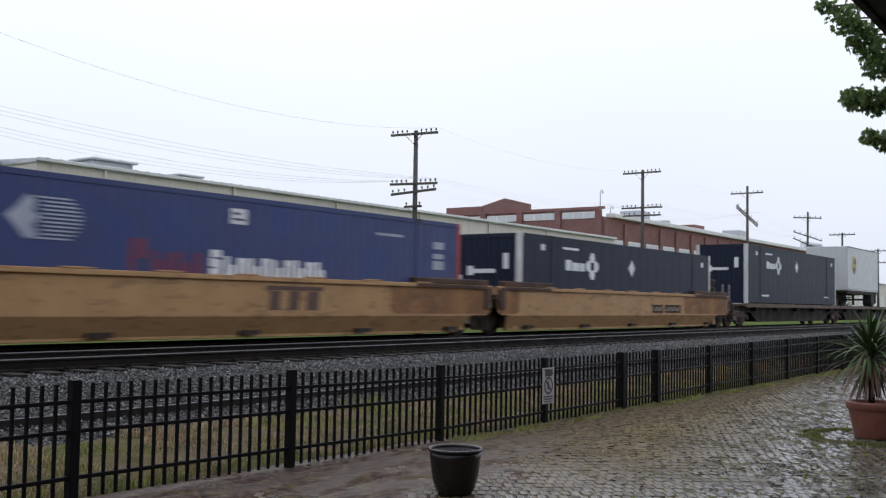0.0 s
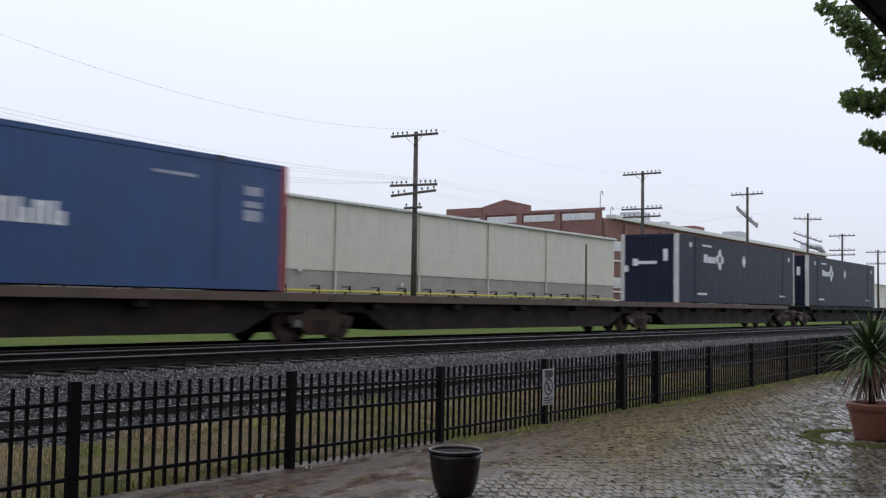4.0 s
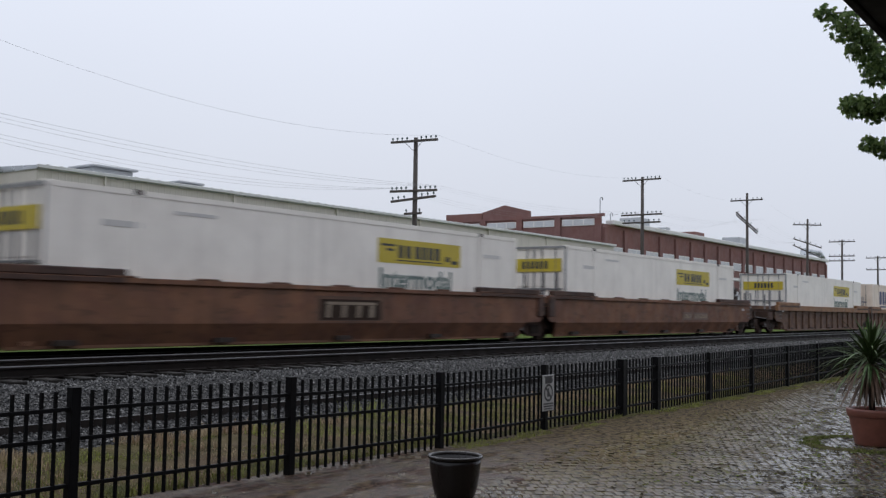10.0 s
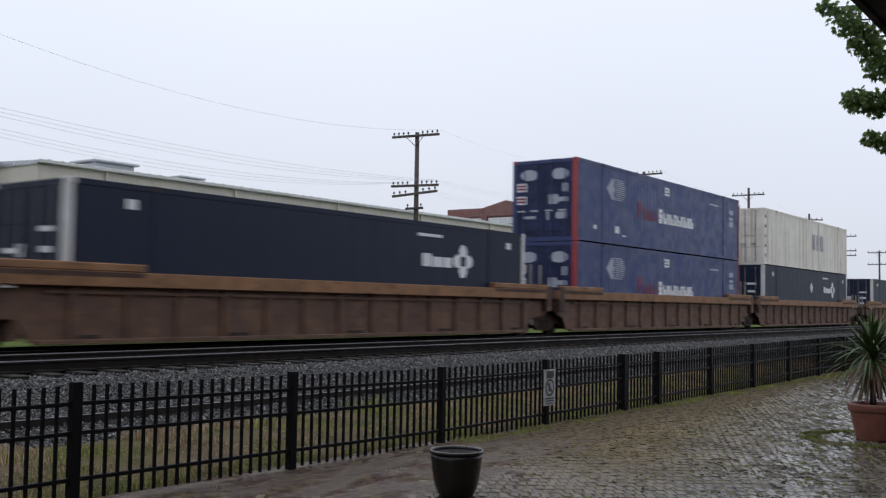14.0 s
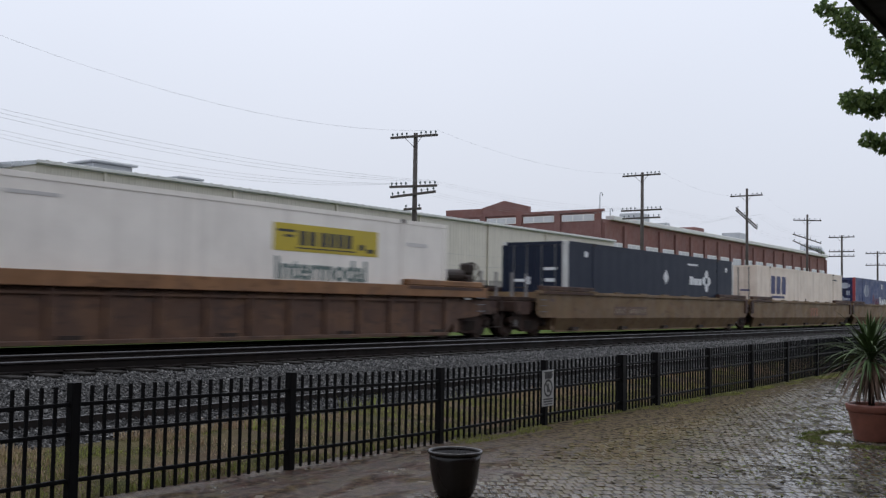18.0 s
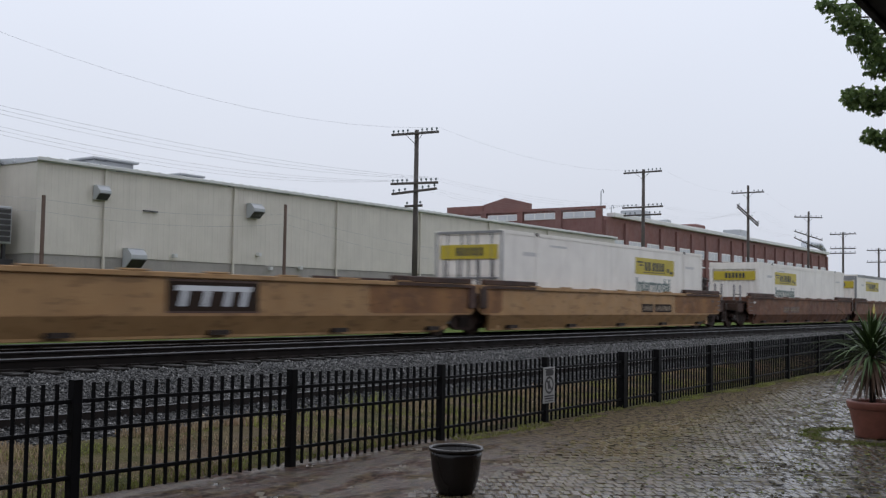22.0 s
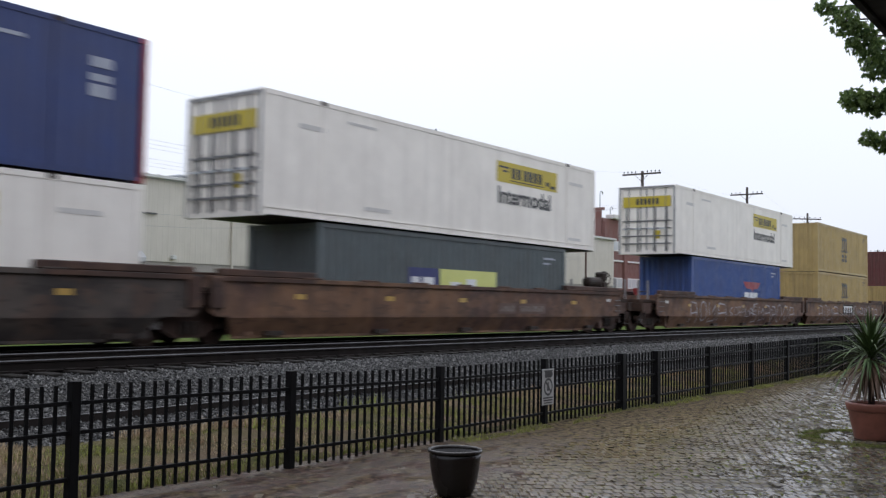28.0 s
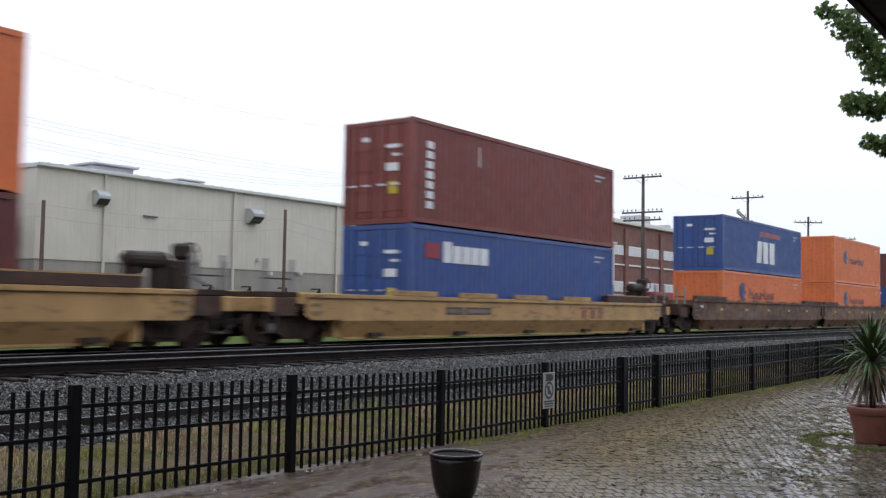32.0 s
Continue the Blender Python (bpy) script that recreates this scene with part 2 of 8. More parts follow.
M["pole"] = surface("weathered_pole_wood", (0.085, 0.07, 0.06), 0.8, amount=0.5, streak=0.6, dirt=(0.04, 0.034, 0.03), fine=25, bump=0.4)
M["glass_pin"] = surface("insulator_glass", (0.10, 0.14, 0.14), 0.15, amount=0.05)
M["siding"] = surface("cream_metal_siding", (0.61, 0.565, 0.49), 0.5, amount=0.13, streak=0.16, dirt=(0.3, 0.28, 0.24))
M["masonry"] = surface("grey_block_wall", (0.335, 0.31, 0.28), 0.85, amount=0.25, streak=0.2, dirt=(0.16, 0.155, 0.15), fine=14)
M["trim_white"] = surface("white_gutter_metal", (0.62, 0.62, 0.60), 0.4, amount=0.2, dirt=(0.3, 0.28, 0.25))
M["galv"] = surface("galvanised_steel", (0.50, 0.52, 0.54), 0.35, 0.8, amount=0.25, dirt=(0.3, 0.3, 0.3))
M["vent"] = surface("dull_zinc_sheet", (0.46, 0.47, 0.48), 0.5, amount=0.3, dirt=(0.3, 0.3, 0.3))
M["louvre"] = surface("dark_louvre", (0.03, 0.03, 0.033), 0.5, amount=0.2)
M["pipe_yellow"] = surface("yellow_pipe_paint", (0.60, 0.50, 0.05), 0.45, amount=0.15)
# brick red, lightened and greyed to carry the rain haze over the mill
M["brickwall"] = surface("hazed_red_brick", (0.215, 0.112, 0.100), 0.85, amount=0.3, streak=0.15, dirt=(0.11, 0.05, 0.042), fine=9, second=(0.225, 0.105, 0.088), second_scale=0.6)
M["stone_white"] = surface("white_painted_band", (0.70, 0.69, 0.66), 0.6, amount=0.2, dirt=(0.45, 0.42, 0.4))
M["rod"] = surface("dull_grey_steel", (0.16, 0.16, 0.165), 0.5, 0.2, amount=0.3)
M["frame_grey"] = surface("grey_frame_paint", (0.27, 0.27, 0.27), 0.5, amount=0.25)
# mill panes: smooth, with a pale grey-white base colour
M["pane"] = surface("pale_window_pane", (0.60, 0.61, 0.62), 0.12, amount=0.1, bump=0)
M["door_red"] = surface("red_trailer_paint", (0.30, 0.035, 0.04), 0.5, amount=0.2)
M["terracotta"] = surface("wet_terracotta", (0.235, 0.088, 0.064), 0.42, amount=0.25, dirt=(0.2, 0.075, 0.05), fine=25, second=(0.20, 0.075, 0.055), second_scale=6)
M["glaze"] = surface("black_glazed_ceramic", (0.013, 0.010, 0.009), 0.24, spec=0.3, amount=0.1, dirt=(0.03, 0.03, 0.03), bump=0.04)
M["soil"] = surface("potting_soil", (0.035, 0.025, 0.018), 0.9, amount=0.4, fine=60, bump=0.8)
M["bark"] = surface("plant_bark", (0.045, 0.03, 0.026), 0.8, amount=0.4, fine=40, bump=0.6)
M["strap_leaf"] = surface("strap_leaf_green", (0.046, 0.082, 0.027), 0.55, spec=0.15, amount=0.3, dirt=(0.12, 0.14, 0.06), vary=0.35)
M["dead_leaf"] = surface("dead_leaf_brown", (0.105, 0.060, 0.036), 0.7, amount=0.3, vary=0.3)


def leaf_material(name, a, b, thin):
    """A thin leaf: light from the sky behind glows through it."""
    m, nt, n, l, p = nodes_of(name)
    ge = n.new("ShaderNodeNewGeometry")
    c = mixed(nt, ge.outputs["Random Per Island"], a, b)
    c = mixed(nt, 0.2, c, noise_fac(nt, ge.outputs["Position"], 40.0), "OVERLAY")
    l.new(c, p.inputs["Base Color"])
    p.inputs["Roughness"].default_value, p.inputs["Specular IOR Level"].default_value = 0.5, 0.3
    tr, mx = n.new("ShaderNodeBsdfTranslucent"), n.new("ShaderNodeMixShader")
    l.new(c, tr.inputs["Color"])
    mx.inputs[0].default_value = thin
    l.new(p.outputs[0], mx.inputs[1])
    l.new(tr.outputs[0], mx.inputs[2])
    l.new(mx.outputs[0], n["Material Output"].inputs["Surface"])
    return m


M["leaf"] = leaf_material("maple_leaf_green", (0.050, 0.090, 0.034), (0.190, 0.265, 0.085), 0.52)
M["wire"] = surface("weathered_wire", (0.30, 0.31, 0.33), 0.5, 0.3, amount=0.2)
M["rust_post"] = surface("rusty_post_steel", (0.15, 0.095, 0.075), 0.75, amount=0.4, streak=0.4)
M["post_grey"] = surface("grey_handrail_paint", (0.23, 0.22, 0.22), 0.55, amount=0.4, streak=0.3)
M["ink_trace"] = surface("worn_small_lettering", (0.52, 0.50, 0.48), 0.6, amount=0.5, dirt=(0.66, 0.63, 0.58))
M["ink_red_worn"] = surface("worn_red_lettering", (0.17, 0.026, 0.055), 0.55, amount=0.6, grime=2.5, dirt=(0.05, 0.04, 0.11))
M["ink_rusty"] = surface("worn_brown_red_lettering", (0.20, 0.060, 0.030), 0.55, amount=0.6, grime=2.5, dirt=(0.30, 0.15, 0.06))
M["ink_tan"] = surface("dirty_tan_lettering", (0.30, 0.24, 0.18), 0.7, spec=0.15, amount=0.5, dirt=(0.12, 0.085, 0.06))
M["ink_plate"] = surface("dark_brown_plate_paint", (0.030, 0.019, 0.014), 0.7, spec=0.12, amount=0.3, dirt=(0.05, 0.032, 0.022))
M["ink_slate"] = surface("slate_lettering_paint", (0.060, 0.045, 0.070), 0.5, amount=0.25, dirt=(0.16, 0.07, 0.05))
M["ink_dark"] = surface("black_brown_lettering", (0.032, 0.024, 0.020), 0.5, amount=0.15)
# container ends: a darker, more mottled blue than the sides
M["blue_darker"] = surface("darker_blue_end_paint", (0.028, 0.036, 0.105), 0.5, spec=0.25, amount=0.7, grime=2.2, streak=0.6, dirt=(0.012, 0.013, 0.028))
# distance haze is mixed into this pale grey-green leaf colour
M["far_bush"] = surface("haze_tinted_foliage", (0.16, 0.21, 0.12), 0.8, amount=0.4, dirt=(0.20, 0.24, 0.16))
M["bush"] = surface("hedge_green", (0.085, 0.135, 0.050), 0.6, amount=0.4, dirt=(0.08, 0.12, 0.05))
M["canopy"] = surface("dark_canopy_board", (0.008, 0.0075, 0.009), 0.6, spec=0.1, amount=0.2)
M["moss"] = surface("moss_green", (0.080, 0.082, 0.020), 0.95, amount=0.75, grime=4.0, dirt=(0.034, 0.028, 0.014), fine=50, bump=1.0, depth=0.02, world_co=True, spec=0.1, second=(0.10, 0.088, 0.034), second_scale=7.0)
M["tuft"] = surface("grass_tuft_green", (0.115, 0.145, 0.034), 0.9, amount=0.5, grime=4.0, dirt=(0.085, 0.072, 0.024), fine=50, bump=0.2, depth=0.005, world_co=True, spec=0.1)
M["wet_leaf"] = surface("wet_leaf_brown", (0.030, 0.024, 0.013), 0.75, amount=0.5, grime=4.0, dirt=(0.060, 0.048, 0.018), fine=50, bump=0.2, depth=0.005, world_co=True, spec=0.15)
M["earth"] = surface("straw_littered_earth", (0.10, 0.072, 0.050), 0.95, amount=0.6, grime=2.5, dirt=(0.14, 0.105, 0.055), fine=35, bump=1.0, depth=0.03, world_co=True, spec=0.1, second=(0.050, 0.055, 0.016), second_scale=1.1)
M["sign"] = surface("white_sign_plate", (0.38, 0.375, 0.36), 0.45, spec=0.3, amount=0.2, dirt=(0.16, 0.16, 0.15))
M["drygrass"] = surface("dry_grass", (0.43, 0.335, 0.205), 0.85, spec=0.15, amount=0.65, grime=1.6, dirt=(0.25, 0.155, 0.105), vary=0.2, world_co=True)
M["greengrass"] = surface("green_grass", (0.29, 0.315, 0.078), 0.75, spec=0.2, amount=0.75, grime=2.2, dirt=(0.15, 0.14, 0.05), vary=0.2, world_co=True)


def ground_material():
    """Grass and bare earth, greener beyond the tracks."""
    m, nt, n, l, p = nodes_of("grass_and_earth")
    co = n.new("ShaderNodeNewGeometry").outputs["Position"]
    c = mixed(nt, noise_fac(nt, co, 0.5, lo=0.4, hi=0.6), (0.075, 0.125, 0.022), (0.105, 0.135, 0.030))
    c = mixed(nt, scaled(nt, noise_fac(nt, co, 3.0), 0.5), c, (0.060, 0.075, 0.02))
    g = noise_fac(nt, co, 45.0, lo=0.2, hi=0.8)
    c = mixed(nt, 0.3, c, g, "OVERLAY")
    l.new(c, p.inputs["Base Color"])
    p.inputs["Roughness"].default_value, p.inputs["Specular IOR Level"].default_value = 0.9, 0.08
    b = n.new("ShaderNodeBump")
    b.inputs["Strength"].default_value, b.inputs["Distance"].default_value = 0.8, 0.04
    l.new(g, b.inputs["Height"])
    l.new(b.outputs[0], p.inputs["Normal"])
    return m


def ballast_material(name):
    """Broken grey stone, wet."""
    m, nt, n, l, p = nodes_of(name)
    co = n.new("ShaderNodeNewGeometry").outputs["Position"]
    vo = n.new("ShaderNodeTexVoronoi")
    vo.inputs["Scale"].default_value = 17.0
    l.new(co, vo.inputs["Vector"])
    sp = n.new("ShaderNodeSeparateColor")
    l.new(vo.outputs["Color"], sp.inputs[0])
    c = mixed(nt, sp.outputs[0], (0.007, 0.0067, 0.0064), (0.052, 0.050, 0.047))
    c = mixed(nt, scaled(nt, noise_fac(nt, co, 0.8), 0.35), c, (0.018, 0.016, 0.014))
    l.new(c, p.inputs["Base Color"])
    p.inputs["Roughness"].default_value, p.inputs["Specular IOR Level"].default_value = 0.7, 0.14
    b = n.new("ShaderNodeBump")
    b.inputs["Strength"].default_value, b.inputs["Distance"].default_value = 1.0, 0.05
    l.new(vo.outputs["Distance"], b.inputs["Height"])
    l.new(b.outputs[0], p.inputs["Normal"])
    return m


def stone_material():
    m, nt, n, l, p = nodes_of("ballast_stone")
    ge = n.new("ShaderNodeNewGeometry")
    rp = n.new("ShaderNodeValToRGB")
    rp.color_ramp.elements[0].color, rp.color_ramp.elements[1].color = (0.004, 0.0038, 0.0036, 1), (0.175, 0.169, 0.158, 1)
    e = rp.color_ramp.elements.new(0.68)
    e.color = (0.031, 0.0293, 0.0273, 1)
    l.new(ge.outputs["Random Per Island"], rp.inputs[0])
    c = mixed(nt, 0.2, rp.outputs[0], noise_fac(nt, ge.outputs["Position"], 60.0), "OVERLAY")
    l.new(c, p.inputs["Base Color"])
    p.inputs["Roughness"].default_value, p.inputs["Specular IOR Level"].default_value = 0.45, 0.32
    return m


def fence_side(nt, sep):
    """How far a point lies towards the fence, across the slightly fanning strip where dirt gathers."""
    m = nt.nodes.new("ShaderNodeMath")
    m.operation = "MULTIPLY_ADD"
    nt.links.new(sep.outputs["X"], m.inputs[0])
    m.inputs[1].default_value = -0.2
    nt.links.new(sep.outputs["Y"], m.inputs[2])
    return m.outputs[0]


def mossy(nt, co, c):
    """Moss, leaf mould and dark wet patches that spread over bricks and joints alike."""
    n, l = nt.nodes, nt.links
    sep, near = n.new("ShaderNodeSeparateXYZ"), n.new("ShaderNodeMapRange")
    l.new(co, sep.inputs[0])
    near.inputs["From Min"].default_value, near.inputs["From Max"].default_value = 1.0, 2.9
    l.new(fence_side(nt, sep), near.inputs["Value"])
    patch = n.new("ShaderNodeMath")
    patch.operation = "MULTIPLY"
    l.new(noise_fac(nt, co, 0.9, lo=0.20, hi=0.44), patch.inputs[0])
    # less litter in the wet hollow by the black planter
    bare, both = n.new("ShaderNodeMapRange"), n.new("ShaderNodeMath")
    bare.inputs["From Min"].default_value, bare.inputs["From Max"].default_value = 7.6, 10.8
    bare.inputs["To Min"].default_value = 0.62
    l.new(sep.outputs["X"], bare.inputs["Value"])
    both.operation = "MULTIPLY"
    l.new(near.outputs[0], both.inputs[0])
    l.new(bare.outputs[0], both.inputs[1])
    l.new(both.outputs[0], patch.inputs[1])
    dull = scaled(nt, patch.outputs[0], 0.9)
    # the mould is straw-brown along the fence and a purplish mud in the hollow
    mud = mixed(nt, bare.outputs[0], (0.062, 0.030, 0.026), (0.15, 0.112, 0.062))
    c = mixed(nt, scaled(nt, patch.outputs[0], 0.9), c, mud)
    c = mixed(nt, scaled(nt, noise_fac(nt, co, 2.2, lo=0.52, hi=0.66), 0.6), c, (0.085, 0.080, 0.028))
    c = mixed(nt, scaled(nt, noise_fac(nt, co, 9.0, lo=0.54, hi=0.66), 0.75), c, (0.013, 0.011, 0.008))
    c = mixed(nt, scaled(nt, noise_fac(nt, co, 0.35, lo=0.46, hi=0.60), 0.35), c, (0.030, 0.021, 0.017))
    fleck = noise_fac(nt, co, 15.0, (1, 1, 1), 3.0, 0.52, 0.58)
    dark = noise_fac(nt, co, 11.0, (1.3, 0.8, 1), 3.0, 0.535, 0.60)
    c = mixed(nt, scaled(nt, fleck, 0.8), c, (0.115, 0.098, 0.036))
    c = mixed(nt, scaled(nt, dark, 0.85), c, (0.014, 0.012, 0.009))
    for f, k in ((fleck, 0.85), (dark, 0.95)):
        mx = n.new("ShaderNodeMath")
        mx.operation = "MAXIMUM"
        l.new(dull, mx.inputs[0])
        l.new(scaled(nt, f, k), mx.inputs[1])
        dull = mx.outputs[0]
    return c, dull


def paver_material(joined):
    """Wet brick pavers, red-brown and grey, with moss and puddle film."""
    m, nt, n, l, p = nodes_of("wet_brick_paver_joined" if joined else "wet_brick_paver")
    ge = n.new("ShaderNodeNewGeometry")
    co = ge.outputs["Position"]
    rnd = ge.outputs["Random Per Island"] if joined else n.new("ShaderNodeObjectInfo").outputs["Random"]
    rp = n.new("ShaderNodeValToRGB")
    rp.color_ramp.elements[0].color, rp.color_ramp.elements[1].color = (0.042, 0.032, 0.026, 1), (0.120, 0.094, 0.078, 1)
    e = rp.color_ramp.elements.new(0.5)
    e.color = (0.072, 0.053, 0.044, 1)
    l.new(rnd, rp.inputs[0])
    # base colour turns redder and darker near the black planter
    bx, red = n.new("ShaderNodeSeparateXYZ"), n.new("ShaderNodeMapRange")
    l.new(co, bx.inputs[0])
    red.inputs["From Min"].default_value, red.inputs["From Max"].default_value = 10.5, 7.5
    red.inputs["To Max"].default_value = 0.7
    l.new(bx.outputs["X"], red.inputs["Value"])
    base = mixed(nt, red.outputs[0], rp.outputs[0], (0.046, 0.027, 0.0225))
    c, dull = mossy(nt, co, base)
    g = noise_fac(nt, co, 55.0, lo=0.25, hi=0.75)
    c = mixed(nt, 0.35, c, g, "OVERLAY")
    l.new(c, p.inputs["Base Color"])
    # a film of water stands on the open side of the paving and thins out towards the mossy fence side
    sx, film = n.new("ShaderNodeSeparateXYZ"), n.new("ShaderNodeMapRange")
    l.new(co, sx.inputs[0])
    film.inputs["From Min"].default_value, film.inputs["From Max"].default_value = 2.8, 1.2
    l.new(fence_side(nt, sx), film.inputs["Value"])
    wet = n.new("ShaderNodeMath")
    wet.operation = "MULTIPLY"
    l.new(film.outputs[0], wet.inputs[0])
    l.new(noise_fac(nt, co, 1.3, lo=0.30, hi=0.48), wet.inputs[1])
    # a second wet hollow lies between the black planter and the fence
    hollow = n.new("ShaderNodeMapRange")
    hollow.inputs["From Min"].default_value, hollow.inputs["From Max"].default_value = 10.2, 7.8
    l.new(sx.outputs["X"], hollow.inputs["Value"])
    pool, most, dry = n.new("ShaderNodeMath"), n.new("ShaderNodeMath"), n.new("ShaderNodeMath")
    pool.operation, most.operation, dry.operation = "MULTIPLY", "MAXIMUM", "MULTIPLY_ADD"
    l.new(hollow.outputs[0], pool.inputs[0])
    l.new(scaled(nt, noise_fac(nt, co, 1.9, lo=0.30, hi=0.52), 0.8), pool.inputs[1])
    l.new(pool.outputs[0], most.inputs[0])
    l.new(wet.outputs[0], most.inputs[1])
    wet = most
    l.new(hollow.outputs[0], dry.inputs[0])
    dry.inputs[1].default_value, dry.inputs[2].default_value = -0.75, 1.0
    damp = n.new("ShaderNodeMath")
    damp.operation = "MULTIPLY"
    l.new(dull, damp.inputs[0])
    l.new(dry.outputs[0], damp.inputs[1])
    dull = damp.outputs[0]
    rr, ss = n.new("ShaderNodeMapRange"), n.new("ShaderNodeMapRange")
    rr.inputs["To Min"].default_value, rr.inputs["To Max"].default_value = 0.6, 0.13
    ss.inputs["To Min"].default_value, ss.inputs["To Max"].default_value = 0.13, 0.5
    l.new(wet.outputs[0], rr.inputs["Value"])
    l.new(wet.outputs[0], ss.inputs["Value"])
    l.new(rr.outputs[0], p.inputs["Roughness"])
    gloss = n.new("ShaderNodeMath")
    gloss.operation = "MULTIPLY"
    inv = n.new("ShaderNodeMath")
    inv.operation, inv.inputs[0].default_value = "SUBTRACT", 1.0
    l.new(dull, inv.inputs[1])
    l.new(ss.outputs[0], gloss.inputs[0])
    l.new(inv.outputs[0], gloss.inputs[1])
    l.new(gloss.outputs[0], p.inputs["Specular IOR Level"])
    b = n.new("ShaderNodeBump")
    b.inputs["Distance"].default_value = 0.010
    # standing water evens the surface out
    calm = n.new("ShaderNodeMapRange")
    calm.inputs["To Min"].default_value, calm.inputs["To Max"].default_value = 0.5, 0.2
    l.new(wet.outputs[0], calm.inputs["Value"])
    l.new(calm.outputs[0], b.inputs["Strength"])
    l.new(noise_fac(nt, co, 26.0, lo=0.2, hi=0.8), b.inputs["Height"])
    l.new(b.outputs[0], p.inputs["Normal"])
    return m


def joint_material():
    m, nt, n, l, p = nodes_of("wet_joint_sand")
    co = n.new("ShaderNodeNewGeometry").outputs["Position"]
    c, dull = mossy(nt, co, (0.018, 0.016, 0.010))
    l.new(mixed(nt, 0.4, c, noise_fac(nt, co, 60.0, lo=0.25, hi=0.75), "OVERLAY"), p.inputs["Base Color"])
    p.inputs["Roughness"].default_value, p.inputs["Specular IOR Level"].default_value = 0.6, 0.15
    return m


def silt_material():
    """Wet purplish mud in the hollow, drier straw-brown leaf mould farther along the fence."""
    m, nt, n, l, p = nodes_of("wet_silt_and_leaf_mould")
    co = n.new("ShaderNodeNewGeometry").outputs["Position"]
    sep, far = n.new("ShaderNodeSeparateXYZ"), n.new("ShaderNodeMapRange")
    l.new(co, sep.inputs[0])
    far.inputs["From Min"].default_value, far.inputs["From Max"].default_value = 8.5, 12.5
    l.new(sep.outputs["X"], far.inputs["Value"])
    c = mixed(nt, far.outputs[0], (0.060, 0.034, 0.027), (0.100, 0.076, 0.043))
    c = mixed(nt, scaled(nt, noise_fac(nt, co, 3.2, lo=0.46, hi=0.62), 0.55), c, (0.105, 0.088, 0.040))
    c = mixed(nt, scaled(nt, noise_fac(nt, co, 11.0, (1.3, 0.8, 1), 3.0, 0.48, 0.55), 0.85), c, (0.014, 0.010, 0.008))
    c = mixed(nt, scaled(nt, noise_fac(nt, co, 17.0, lo=0.55, hi=0.60), 0.65), c, (0.12, 0.085, 0.055))
    g = noise_fac(nt, co, 60.0, lo=0.2, hi=0.8)
    c = mixed(nt, 0.3, c, g, "OVERLAY")
    l.new(c, p.inputs["Base Color"])
    dry, rough, shine = n.new("ShaderNodeMath"), n.new("ShaderNodeMapRange"), n.new("ShaderNodeMapRange")
    dry.operation = "MAXIMUM"
    l.new(far.outputs[0], dry.inputs[0])
    l.new(noise_fac(nt, co, 2.1, (0.6, 1.6, 1), 4.0, 0.46, 0.62), dry.inputs[1])
    rough.inputs["To Min"].default_value, rough.inputs["To Max"].default_value = 0.30, 0.85
    shine.inputs["To Min"].default_value, shine.inputs["To Max"].default_value = 0.13, 0.05
    l.new(dry.outputs[0], rough.inputs["Value"])
    l.new(dry.outputs[0], shine.inputs["Value"])
    l.new(rough.outputs[0], p.inputs["Roughness"])
    l.new(shine.outputs[0], p.inputs["Specular IOR Level"])
    b = n.new("ShaderNodeBump")
    b.inputs["Strength"].default_value, b.inputs["Distance"].default_value = 0.55, 0.012
    l.new(g, b.inputs["Height"])
    l.new(b.outputs[0], p.inputs["Normal"])
    return m


M["ground"] = ground_material()
M["ballast"] = ballast_material("ballast_bed")
M["stone"] = stone_material()
M["paver"] = paver_material(False)
M["paver_joined"] = paver_material(True)
M["joint"] = joint_material()
M["silt"] = silt_material()


# ---- mesh helpers ----
def box(bm, x0, x1, y0, y1, z0, z1):
    v = [bm.verts.new((x, y, z)) for x in (x0, x1) for y in (y0, y1) for z in (z0, z1)]
    for f in ((0, 1, 3, 2), (4, 6, 7, 5), (0, 4, 5, 1), (2, 3, 7, 6), (0, 2, 6, 4), (1, 5, 7, 3)):
        bm.faces.new([v[i] for i in f])
    return bm


def boxes(*dims, bevel=0.0):
    bm = bmesh.new()
    for d in dims:
        box(bm, *d)
    bmesh.ops.recalc_face_normals(bm, faces=bm.faces)
    if bevel:
        bmesh.ops.bevel(bm, geom=bm.edges[:], offset=bevel, segments=1, affect="EDGES")
    return bm


def prism(bm, pts, y0, y1, axis="y"):
    """Extrudes the outline pts, given in the two other axes, between y0 and y1."""
    def at(a, b, c):
        return (a, c, b) if axis == "y" else ((c, a, b) if axis == "x" else (a, b, c))
    lo = [bm.verts.new(at(a, b, y0)) for a, b in pts]
    hi = [bm.verts.new(at(a, b, y1)) for a, b in pts]
    bm.faces.new(lo)
    bm.faces.new(hi[::-1])
    for i in range(len(pts)):
        j = (i + 1) % len(pts)
        bm.faces.new((lo[i], hi[i], hi[j], lo[j]))
    bmesh.ops.recalc_face_normals(bm, faces=bm.faces)
    return bm


